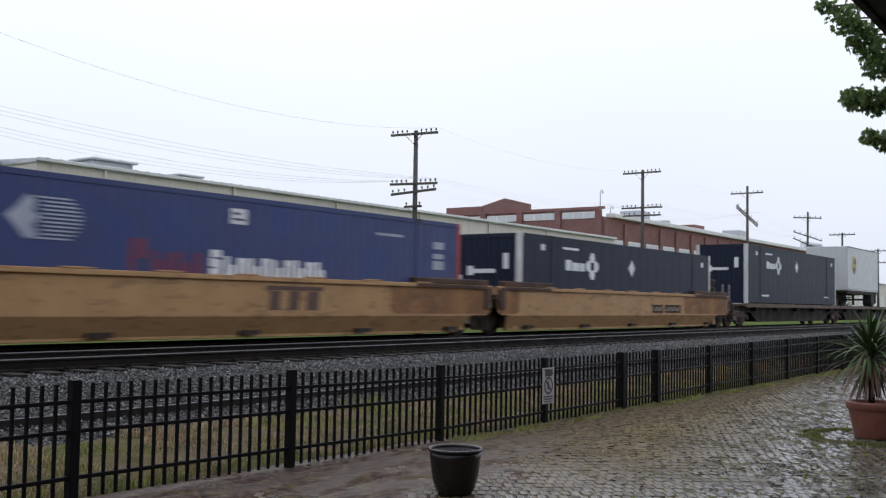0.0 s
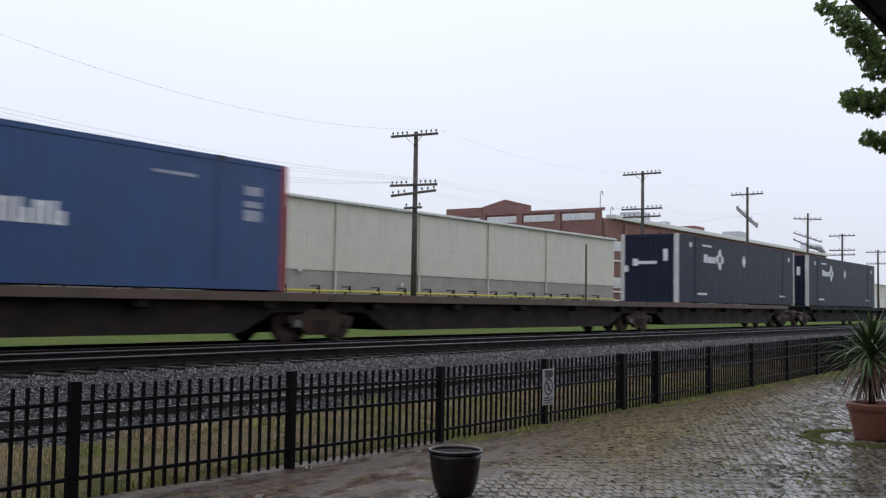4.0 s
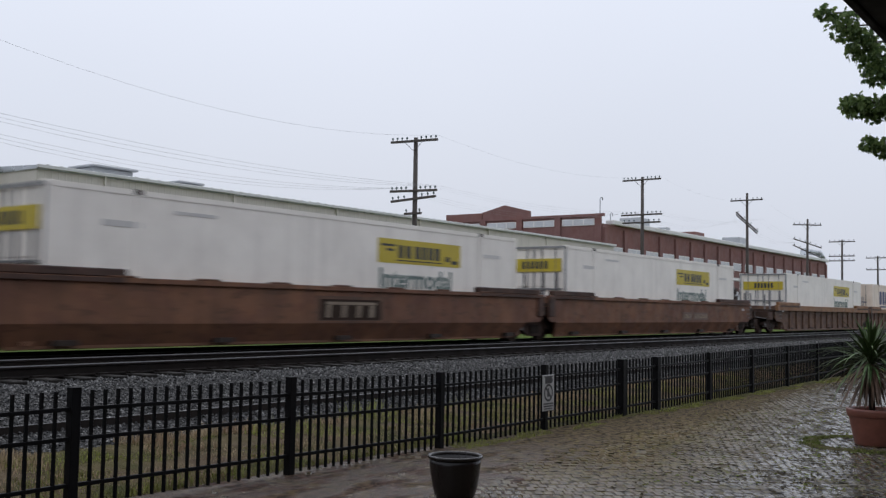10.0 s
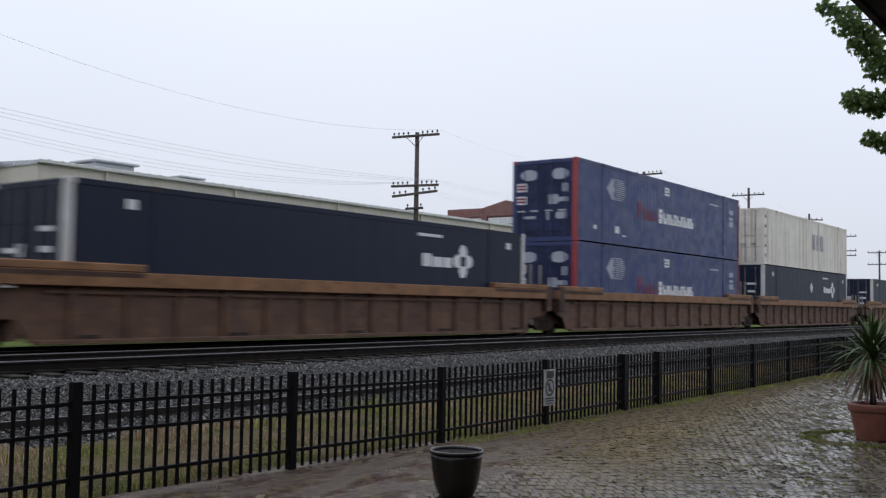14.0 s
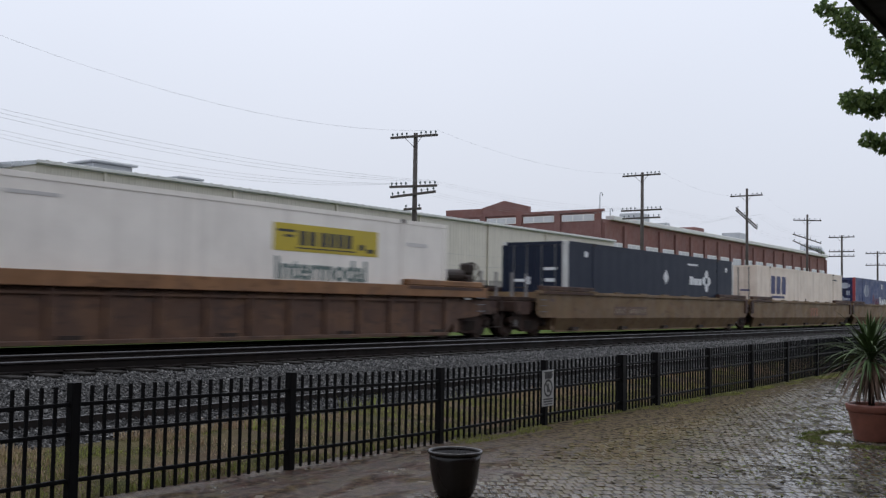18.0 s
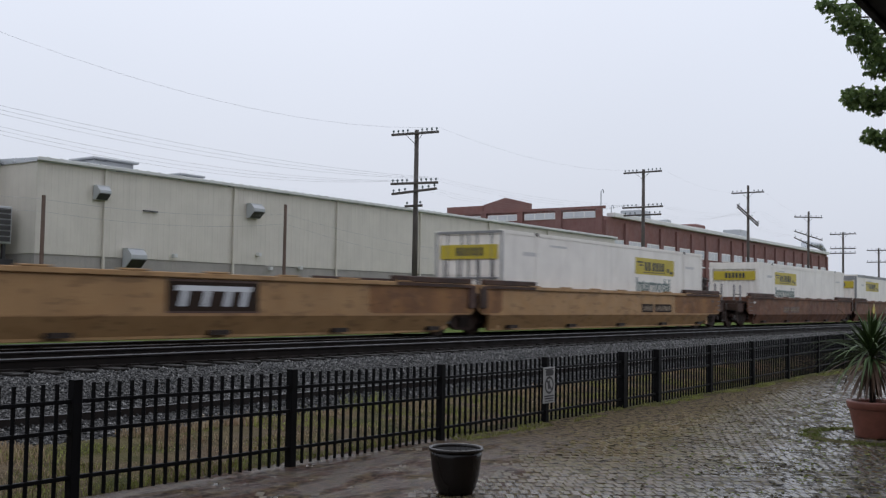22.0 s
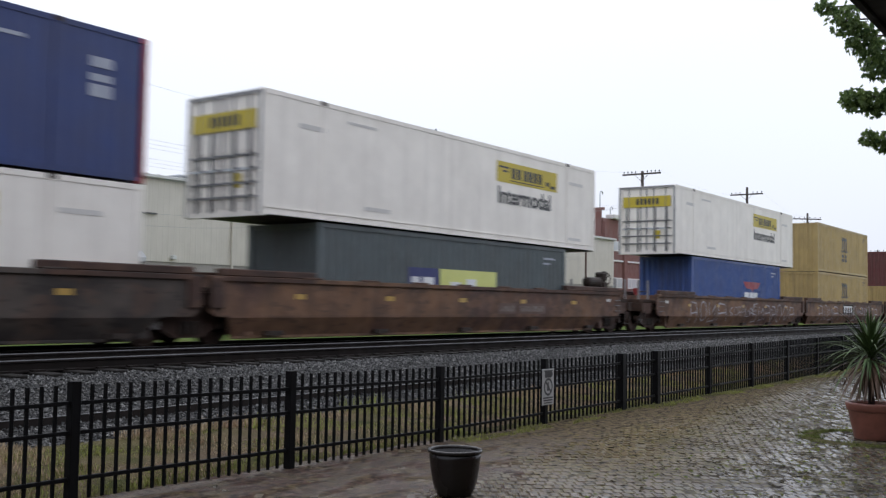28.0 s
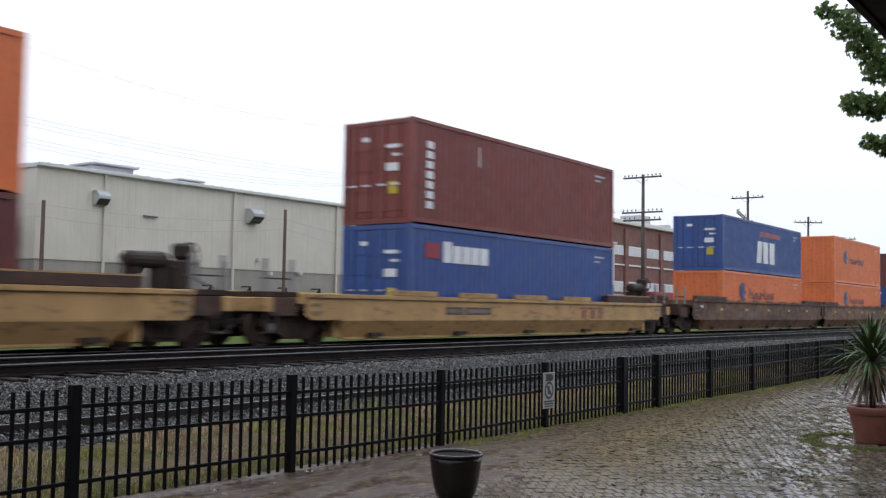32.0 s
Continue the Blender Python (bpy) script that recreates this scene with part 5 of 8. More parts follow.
def container(name, label, length, width, height, mat, post, fold=0.036, period=0.28, doors=True, inset=False, rail_mat=None, end_mat=None):
    """A steel box container, near side at -width / 2, visible end at x = 0."""
    root = tagged(new(name), label, "shipping container", "containers on the train")
    rm, em = rail_mat or mat, end_mat or mat
    h = width / 2
    for s, nm in ((-1, "near"), (1, "far")):
        y = s * h
        part("bottom_rail", boxes((0.15, length - 0.15, min(y, y - s * 0.1), max(y, y - s * 0.1), 0.04, 0.16)), rm, root)
        part("top_rail", boxes((0.15, length - 0.15, min(y, y - s * 0.07), max(y, y - s * 0.07), height - 0.11, height)), rm, root)
        if s < 0:
            vs, fs = corrugated(0.16, length - 0.16, 0.15, height - 0.1, y + 0.012, fold, period)
            raw("side_panel", vs, fs, mat, root)
        else:
            part("side_panel", boxes((0.16, length - 0.16, y - 0.05, y - 0.02, 0.15, height - 0.1)), mat, root)
        pw = 0.09 if doors and post == "red_post" else (0.125 if post == "white_post" else 0.17)
        for x in (0.0, length - 0.17):
            part("corner_post", boxes((x if pw > 0.1 or x == 0.0 else x + 0.08, x + pw if x == 0.0 else x + 0.17, min(y, y - s * 0.17), max(y, y - s * 0.17), 0.11, height - 0.11)), post if s < 0 or not doors else mat, root)
            for z in (-0.004, height - 0.115):
                part("corner_casting", boxes((x - 0.004, x + 0.174, min(y + s * 0.004, y - s * 0.165), max(y + s * 0.004, y - s * 0.165), z, z + 0.119), bevel=0.012), post, root)
        if inset and s < 0:
            for x in (1.94, length - 2.06):
                part("lifting_post", boxes((x, x + 0.12, y - 0.004, y + 0.05, 0.14, height - 0.09)), rm, root)
                part("lifting_casting", boxes((x - 0.04, x + 0.16, y - 0.006, y + 0.16, height - 0.1, height + 0.012), bevel=0.01), "iron", root)
    part("roof", boxes((0.05, length - 0.05, -h + 0.07, h - 0.07, height - 0.06, height - 0.02)), mat, root)
    part("underframe", boxes((0.17, length - 0.17, -h + 0.1, h - 0.1, 0.04, 0.14)), "iron", root)
    # the end towards the camera
    part("header", boxes((0.02, 0.12, -h + 0.17, h - 0.17, height - 0.14, height - 0.01)), rm, root)
    part("sill", boxes((0.02, 0.12, -h + 0.17, h - 0.17, 0.0, 0.16)), rm, root)
    if doors:
        for a, b in ((-h + 0.175, -0.008), (0.008, h - 0.175)):
            d = part("door", boxes((0.035, 0.075, a, b, 0.165, height - 0.145), bevel=0.008), em, root)
            for k in range(4):
                z = 0.34 + k * (height - 0.6) / 4
                part("door_panel", boxes((0.018, 0.034, a + 0.08, b - 0.08, z, z + (height - 0.6) / 4 - 0.13), bevel=0.006), em, d)
            for f in (0.24, 0.72):
                y = a + (b - a) * f
                part("lock_rod", tube(bmesh.new(), (0.0, y, 0.12), (0.0, y, height - 0.1), 0.019, seg=6), "rod" if mat in ("white", "rustwhite", "cream", "navy") else mat, d)
                part("lock_handle", boxes((-0.025, 0.0, y - 0.03, y + 0.26, 1.05, 1.10)), "galv", d)
    else:
        vs, fs = corrugated(-h + 0.17, h - 0.17, 0.15, height - 0.13, 0.0, 0.045, 0.25)
        raw("front_panel", [(0.03 + y, x, z) for x, y, z in vs], [f[::-1] for f in fs], em, root)
    part("rear_panel", boxes((length - 0.09, length - 0.04, -h + 0.17, h - 0.17, 0.0, height - 0.01)), mat, root)
    return root


def end_plates(root, spec, mat, name="door_mark"):
    """Flat marks on the end wall: (y, z, width, height)."""
    bm = bmesh.new()
    for y, z, w, h in spec:
        box(bm, 0.008, 0.016, y, y + w, z, z + h)
    part(name, bm, mat, root)


DW, HT = 2.59, 2.90


def blue_domestic(doors, paint="blue"):
    def build():
        r = container("container_blue", "blue steel container with red corner posts and faded lettering", 16.15, DW, HT, paint, "red_post", 0.008, 0.30, doors, True, end_mat="blue_darker")
        y = -DW / 2 + 0.008
        part("emblem", disc_bars(3.08, 2.06, 0.43, 11, y), "ink_faded", r, "white striped round emblem")
        part("red_mark", panel_bars([(4.88, 1.14, 0.16, 0.68, 0), (5.08, 1.42, 0.22, 0.40, 0)] + stroke_row(5.42, 1.14, 1.38, 0.46, 4, 0.7), y), "ink_red_worn", r)
        part("white_mark", panel_bars([(6.92, 1.12, 0.30, 0.17, 0), (7.07, 1.29, 0.17, 0.2, 0), (6.92, 1.33, 0.14, 0.18, 0), (6.94, 1.53, 0.30, 0.16, 0)] + stroke_row(7.34, 1.12, 3.2, 0.45, 9, 0.72), y), "ink_white", r)
        part("small_plate", panel_bars([(7.48, 2.28, 0.46, 0.34, 0)], y), "ink_white", r)
        part("plate_lettering", panel_bars([(7.54, 2.36, 0.34, 0.05, 0), (7.54, 2.48, 0.2, 0.06, 0)], y - 0.004), "ink_navy", r)
        part("code_lettering", panel_bars([(14.85, 2.12, 0.5, 0.2, 0), (14.85, 1.85, 0.5, 0.14, 0), (14.85, 1.55, 0.5, 0.24, 0), (12.4, 2.35, 1.1, 0.07, 0)], y), "ink_faded", r)
        part("notice_lettering", panel_bars([(3.0, 0.45, 0.34, 0.26, 0), (3.6, 0.36, 0.3, 0.05, 0), (1.3, 0.5, 0.2, 0.14, 0)], y), "ink_white", r)
        if doors:
            for c in (-0.62, 0.62):
                bm = bmesh.new()
                prism(bm, [(c + 0.36 * math.cos(q), 2.36 + 0.2 * math.sin(q)) for q in [0.5236 * k for k in range(12)]], 0.008, 0.016, "x")
                part("door_emblem", bm, "ink_faded", r, "faded oval door emblem")
            for q, w, h, z in ((-0.95, 0.22, 0.3, 1.72), (-0.95, 0.5, 0.16, 1.38), (-0.55, 0.36, 0.34, 1.3), (-0.9, 0.42, 0.24, 0.78), (-0.2, 0.1, 0.28, 0.75), (0.35, 0.5, 0.1, 0.8)):
                end_plates(r, [(q, z, w, h)], "ink_faded")
            for z in (1.78, 1.32):
                end_plates(r, [(0.72, z, 0.42, 0.3)], "ink_white", "door_plate")
                part("plate_band", boxes((0.0055, 0.0079, 0.76, 1.10, z + 0.06, z + 0.13), (0.0055, 0.0079, 0.76, 1.10, z + 0.17, z + 0.24)), "ink_red", r)
        else:
            word_end(r, "53", 0.35, 1.95, 0.55, "ink_faded")
            word_plate(r, "53", 0.55, 1.98, 0.5, y, "ink_faded", 0.85)
            end_plates(r, [(-0.25, 1.50, 0.55, 0.36)], "ink_faded")
            end_plates(r, [(-0.28, 0.80, 0.6, 0.28)], "ink_faded")
            part("code_lettering", panel_bars([(0.5, 1.5, 0.5, 0.3, 0)], y), "ink_faded", r)
        return r
    return build


def navy_domestic(doors, diamond=True):
    def build():
        r = container("container_navy", "dark navy steel container with white corner posts", 16.15, DW, HT, "navy", "white_post", 0.003, 0.8, doors, True)
        y = -DW / 2 + 0.008
        o, zc, dia = (10.85, 1.88, 8.35) if doors else (2.95, 2.0, 8.1)
        part("word_mark", panel_bars([(o, zc - 0.2, 0.40, 0.36, 0), (o + 0.46, zc - 0.2, 0.5, 0.28, 0), (o + 1.0, zc - 0.2, 0.36, 0.28, 0)], y), "ink_white", r)
        bm = bmesh.new()
        for a in range(4):
            c, s = math.cos(a * math.pi / 2), math.sin(a * math.pi / 2)
            q = [(0.14, -0.16), (0.14, 0.16), (0.3, 0.2), (0.47, 0.09), (0.47, -0.09), (0.3, -0.2)]
            prism(bm, [(o + 1.93 + c * u - s * w, zc + s * u + c * w) for u, w in q], y - 0.004, y)
        part("emblem", bm, "ink_white", r, "white four-armed emblem")
        if diamond:
            bm = bmesh.new()
            prism(bm, [(dia - 0.27, zc + 0.05), (dia, zc - 0.26), (dia + 0.27, zc + 0.05), (dia, zc + 0.36)], y - 0.004, y)
            part("diamond", bm, "ink_white", r)
        part("code_lettering", panel_bars([(o - 0.2, 2.5, 1.1, 0.08, 0), (15.1, 2.36, 0.22, 0.2, 0), (13.6, 0.42, 0.9, 0.08, 0), (2.2, 0.36, 1.1, 0.09, 0), (1.3, 2.4, 0.24, 0.2, 0)], y), "ink_white", r)
        if doors:
            end_plates(r, [(0.2, 1.5, 0.7, 0.1), (0.15, 1.42, 0.22, 0.26), (-0.9, 1.9, 0.5, 0.1), (-0.85, 1.5, 0.4, 0.12), (-0.7, 1.0, 0.26, 0.26)], "ink_white")
        else:
            end_plates(r, [(-0.35, 1.62, 1.0, 0.13), (0.5, 1.55, 0.24, 0.3), (-0.85, 1.75, 0.2, 0.5), (0.95, 1.3, 0.24, 0.26)], "ink_white")
        return r
    return build


def cream_domestic(doors):
    def build():
        r = container("container_cream", "dirty cream container with rust runs and dark blue lettering", 16.15, DW, HT, "cream", "cream", 0.004, 0.6, doors, True)
        y = -DW / 2 + 0.008
        o, zc = (2.12, 1.5) if doors else (2.05, 1.57)
        for u, wd in ((0.0, 0.68), (0.90, 0.66), (1.78, 0.70)):
            bm = bmesh.new()
            prism(bm, [(o + u, zc + 0.12), (o + u + 0.1, zc), (o + u + wd, zc), (o + u + wd + 0.06, zc + 0.81), (o + u + wd - 0.04, zc + 0.93), (o + u + 0.06, zc + 0.93)], y - 0.004, y)
            part("word_mark", bm, "ink_navy", r, "dark blue block mark")
        part("small_bar", panel_bars([(o + 0.1, zc - 0.22, 2.2, 0.12, 0)], y), "ink_navy", r)
        part("code_lettering", panel_bars([(14.0, 2.5, 0.9, 0.09, 0), (8.2, 1.2, 0.16, 0.12, 0)], y), "ink_black", r)
        if doors:
            end_plates(r, [(0.1, 1.75, 0.7, 0.16), (0.1, 1.98, 0.7, 0.16), (0.1, 1.86, 0.2, 0.14), (0.6, 1.86, 0.2, 0.14), (-0.9, 1.6, 0.5, 0.08)], "ink_navy")
        else:
            end_plates(r, [(-0.45, 2.2, 0.3, 0.32), (-0.1, 2.2, 0.3, 0.32), (0.25, 2.2, 0.3, 0.32), (-0.4, 2.06, 0.9, 0.07)], "ink_navy")
        return r
    return build


def white_domestic(tone, doors=True, plain=False):
    """doors: its door end leads, and the name panel sits towards the other end."""
    def build():
        px = (9.72 if tone == "ink_black" else 9.40) if doors else 2.45
        r = container("container_white", "white smooth-sided container with a yellow name panel" if tone == "ink_green" else "white container with a yellow name panel and dark lettering",
                      16.15, DW, HT, "white", "white", 0.003, 0.8, doors, True)
        y = -DW / 2 + 0.009
        part("name_panel", panel_bars([(px, 1.84, 3.7, 0.64, 0)], y), "ink_yellow", r, "yellow name panel")
        part("name_lettering", panel_bars([(px + 0.85 + w, 1.99, 0.22, 0.34, 0) for w in (0, 0.32, 0.72, 1.02, 1.32, 1.62)] + [(px + 0.12, 2.28, 0.6, 0.06, 0), (px + 0.35, 2.16, 0.3, 0.06, 0), (px + 2.95, 1.98, 0.22, 0.14, 0.2), (px + 3.25, 1.92, 0.3, 0.1, 0.2), (px + 0.75, 1.91, 2.1, 0.03, 0)], y - 0.004), "ink_black", r)
        if not plain:
            word_plate(r, "Intermodal", px + 0.05, 1.20, 0.72, y - 0.001, tone, 1.02)
        part("code_lettering", panel_bars([(14.3, 2.2, 0.9, 0.1, 0), (1.2, 2.15, 0.9, 0.12, 0), (3.6, 0.4, 1.0, 0.1, 0), (14.2, 0.3, 0.9, 0.09, 0), (2.9, 2.5, 1.1, 0.07, 0)], y), "ink_trace", r)
        part("name_panel", boxes((-0.012, 0.016, -1.08, 1.08, 2.0, 2.45)), "ink_yellow", r, "yellow name panel")
        part("door_mark", boxes(*[(-0.017, -0.0121, (-0.55 + 0.18 * k), (-0.43 + 0.18 * k), 2.1, 2.36) for k in range(6)]), "ink_black", r)
        if doors:
            end_plates(r, [(-0.62, 0.65, 0.3, 0.34)], "ink_yellow", "door_plate")
        if tone == "ink_black":
            part("rail_lip", boxes((0.1, 16.05, y - 0.02, y, 0.19, 0.225), (0.1, 16.05, y - 0.02, y, 0.04, 0.075)), "white", r)
        if doors:
            for q in (-1.28, 1.20):
                part("end_frame", boxes((-0.01, 0.018, q, q + 0.08, 0.02, 2.86)), "frame_grey", r, "grey door frame edge")
            part("end_frame", boxes((-0.01, 0.018, -1.2, 1.2, 2.80, 2.88)), "frame_grey", r)
            part("door_gap", boxes((-0.004, 0.016, -0.02, 0.02, 0.16, 2.76)), "rod", r)
            for q in (-0.92, -0.4, 0.4, 0.92):
                part("hinge_bar", boxes((-0.026, 0.016, q - 0.022, q + 0.022, 0.1, 1.96)), "rod", r)
        if not doors:
            part("front_frame", boxes((-0.02, 0.03, -1.28, -1.14, 0.1, 2.8), (-0.02, 0.03, 1.14, 1.28, 0.1, 2.8), (-0.02, 0.03, -1.13, 1.13, 2.55, 2.8)), "frame_grey" if plain else "white", r, "steel end frame")
            part("roof_rail", boxes((0.2, 15.95, y - 0.01, y, 2.72, 2.90)), "frame_grey" if plain else "white", r, "top rail")
        for k in range(4 if doors else 2):
            part("end_bar", boxes((-0.022, 0.03, -1.1, 1.1, 0.42 + k * 0.32, 0.47 + k * 0.32)), "rod" if doors else "white", r)
        return r
    return build


def iso(name, label, mat, doors, mark, height=2.90, fold=0.036):
    def build():
        r = container(name, label, 12.19, 2.44, height, mat, mat, fold, 0.275, doors)
        y = -1.22 + 0.008
        if doors:
            end_plates(r, [(-0.85, height * 0.72, 0.55, 0.1), (-0.85, height * 0.64, 0.3, 0.08), (-0.8, height * 0.5, 0.5, 0.22), (0.25, height * 0.8, 0.3, 0.12)], "ink_white")
            end_plates(r, [(-0.75, height * 0.28, 0.32, 0.34)], "ink_yellow", "door_plate")
        mark(r, y)
        part("code_lettering", panel_bars([(10.75, height - 0.42, 0.7, 0.07, 0), (10.75, height - 0.58, 0.4, 0.06, 0)], y), "ink_faded" if mat != "tan" else "ink_brown", r)
        return r
    return build


def mark_monogram(r, y):
    """A heavy arched three-legged shape on a wavy line, and two round-cornered blocks under it."""
    bm = bmesh.new()
    for x in (5.52, 5.98, 6.44):
        prism(bm, [(x, 1.50), (x + 0.22, 1.50), (x + 0.22, 2.12), (x, 2.12)], y - 0.004, y)
    prism(bm, [(5.40, 2.12), (6.66, 2.12), (6.66, 2.22), (6.56, 2.33), (6.30, 2.36), (6.12, 2.26), (6.02, 2.34), (5.84, 2.36), (5.66, 2.26), (5.62, 2.36), (5.40, 2.36)], y - 0.004, y)
    for k in range(8):
        x, z = 5.25 + 0.21 * k, 1.40 + (0.045, 0.0, -0.02, 0.02)[k % 4]
        z2 = 1.40 + (0.045, 0.0, -0.02, 0.02)[(k + 1) % 4]
        prism(bm, [(x, z), (x + 0.21, z2), (x + 0.21, z2 + 0.09), (x, z + 0.09)], y - 0.004, y)
    part("word_mark", bm, "ink_dark", r, "black-brown monogram")
    for x in (5.42, 6.12):
        bm = bmesh.new()
        for z in (0.78, 1.04):
            prism(bm, [(x + 0.1, z), (x + 0.42, z), (x + 0.52, z + 0.08), (x + 0.52, z + 0.14), (x + 0.42, z + 0.22), (x + 0.1, z + 0.22), (x, z + 0.14), (x, z + 0.08)], y - 0.004, y)
        part("small_mark", bm, "ink_dark", r)


def mark_upright(r, y):
    part("word_mark", panel_bars([(0.7, 0.45 + 0.28 * k, 0.32, 0.2, 0) for k in range(7)], y), "ink_white", r)
    part("paint_streak", panel_bars([(3.3, 1.9, 0.05, 0.6, 0)], y), "ink_white", r)


def mark_none(r, y):
    part("code_column", panel_bars([(10.9, 0.75 + 0.24 * k, 0.16, 0.14, 0) for k in range(7)] + [(11.25, 0.8, 0.14, 0.5, 0)], y), "chalk", r)


def mark_round(r, y):
    bm = bmesh.new()
    prism(bm, [(2.2, 1.55), (2.45, 1.24), (3.05, 1.24), (2.88, 1.5), (3.2, 1.62), (2.92, 1.78), (3.0, 2.08), (2.5, 2.1), (2.2, 1.85)], y - 0.004, y)
    part("emblem", bm, "ink_blue", r, "blue square emblem")
    part("word_mark", panel_bars([(3.56, 1.32, 0.085, 0.52, 0), (3.86, 1.32, 0.085, 0.52, 0), (3.66, 1.54, 0.2, 0.085, 0)] + stroke_row(4.06, 1.30, 1.45, 0.36, 4, 0.5), y), "ink_slate", r)
    part("word_mark", panel_bars([(5.58, 1.5, 0.18, 0.09, 0), (5.86, 1.32, 0.085, 0.52, 0), (5.96, 1.32, 0.18, 0.1, 0)] + stroke_row(6.22, 1.30, 1.15, 0.36, 4, 0.5), y), "ink_slate", r)


def mark_row(r, y):
    part("red_mark", panel_bars([(0.7, 2.0, 0.7, 0.44, 0)], y), "ink_red", r)
    part("word_mark", panel_bars([(1.55, 1.9, 0.42, 0.6, 0), (2.03, 1.9, 0.42, 0.5, 0), (2.5, 1.9, 0.42, 0.5, 0), (2.97, 1.9, 0.4, 0.5, 0), (3.42, 1.9, 0.42, 0.5, 0)], y), "ink_white", r)


def mark_blocks(r, y):
    part("word_mark", panel_bars([(4.7, 0.55, 0.7, 1.1, 0.15)], y), "ink_white", r)
    part("word_mark", panel_bars([(5.7, 0.55, 0.75, 1.1, 0)], y), "ink_white", r)
    part("word_mark", panel_bars([(6.7, 0.55, 0.8, 1.1, 0)], y), "ink_white", r)
    part("red_mark", panel_bars([(5.2, 1.9, 3.2, 0.24, 0)], y), "ink_red", r)


def mark_blue_red(r, y):
    part("word_mark", panel_bars([(6.65, 0.95, 0.62, 0.52, 0.12), (7.45, 0.95, 0.5, 0.52, 0), (8.0, 0.95, 0.55, 0.52, 0)], y), "ink_white", r)
    bm = bmesh.new()
    prism(bm, [(6.5, 1.98), (9.05, 1.98), (8.6, 1.66), (8.0, 1.64), (7.85, 1.50), (7.65, 1.64), (6.95, 1.66)], y - 0.004, y)
    part("red_mark", bm, "ink_red", r, "red wing emblem")


def mark_panel(r, y):
    part("blue_panel", panel_bars([(3.55, 0.9, 1.4, 0.75, 0)], y), "ink_blue", r)
    part("yellow_panel", panel_bars([(5.0, 0.9, 2.9, 0.75, 0)], y), "ink_pale", r, "pale yellow advertising panel")
    part("panel_lettering", panel_bars([(3.7, 1.0, 0.35, 0.4, 0), (4.2, 1.0, 0.5, 0.4, 0), (5.5, 1.0, 0.5, 0.3, 0), (6.3, 1.0, 0.5, 0.4, 0)], y - 0.004), "ink_white", r)


KIND = {
    "blue_d": (blue_domestic(True)), "blue_w": (blue_domestic(False)), "blue_bright_w": blue_domestic(False, "blue_bright"), "navy_domestic_d": navy_domestic(True), "navy_bare_d": navy_domestic(True, False), "navy_domestic_w": navy_domestic(False), "cream_domestic_w": cream_domestic(False), "cream_domestic_d": cream_domestic(True),
    "white_door": white_domestic("ink_green"), "white_nose": white_domestic("ink_green", False), "white_plain": white_domestic("ink_green", False, True), "white_dark": white_domestic("ink_black"),
    "tan_low": iso("container_tan", "tan corrugated steel container with a dark brown monogram", "tan", False, mark_monogram, 2.59),
    "tan_high": iso("container_tan", "tan corrugated steel container with a dark brown monogram", "tan", False, mark_monogram),
    "maroon": iso("container_maroon", "dark maroon corrugated steel container", "maroon", False, mark_none, 2.59),
    "red": iso("container_red", "brick red corrugated container with white upright lettering", "brick_red", True, mark_upright),
    "orange": iso("container_orange", "bright orange corrugated container with blue lettering", "orange", False, mark_round),
    "orange_low": iso("container_orange", "orange corrugated container with faded blue lettering", "orange", False, mark_round, 2.59),
    "royal_row": iso("container_royal_blue", "blue corrugated container with white and red lettering", "royal", True, mark_row),
    "royal_blocks": iso("container_blue_door_end", "blue corrugated container with large white initials", "royal", True, mark_blocks, 2.59),
    "blue40": iso("container_royal_blue", "royal blue corrugated container with small red lettering", "royal", False, mark_blue_red),
    "grey40": iso("container_grey", "dark grey corrugated container with a yellow panel", "grey", False, mark_panel, 2.59),
}


def old_white():
    r = container("container_old_white", "stained white ribbed container with rust runs", 16.15, DW, HT, "rustwhite", "rustwhite", 0.045, 0.62, True, True, "frame_grey")
    y = -DW / 2 + 0.008
    part("word_mark", panel_bars([(9.4, 1.1, 0.5, 1.1, 0), (10.2, 1.1, 0.6, 1.1, 0.1), (11.1, 1.1, 0.5, 1.1, 0)], y), "ink_trace", r)
    return r


def pale_box():
    r = container("container_pale", "pale cream container with vertical posts and dark lashings", 16.15, DW, HT, "rustwhite", "rustwhite", 0.02, 0.6, True, True)
    y = -DW / 2 + 0.008
    part("word_mark", panel_bars([(8.6, 1.2, 0.5, 0.9, 0), (9.4, 1.2, 0.5, 0.9, 0), (10.2, 1.2, 0.6, 0.9, 0)], y), "chalk", r)
    part("lashing", boxes(*[(0.2, 0.3, -DW / 2 - 0.012, -DW / 2 + 0.02, 0.4 + 0.5 * k, 0.55 + 0.5 * k) for k in range(5)]), "iron", r)
    return r


KIND["oldwhite"], KIND["pale"] = old_white, pale_box


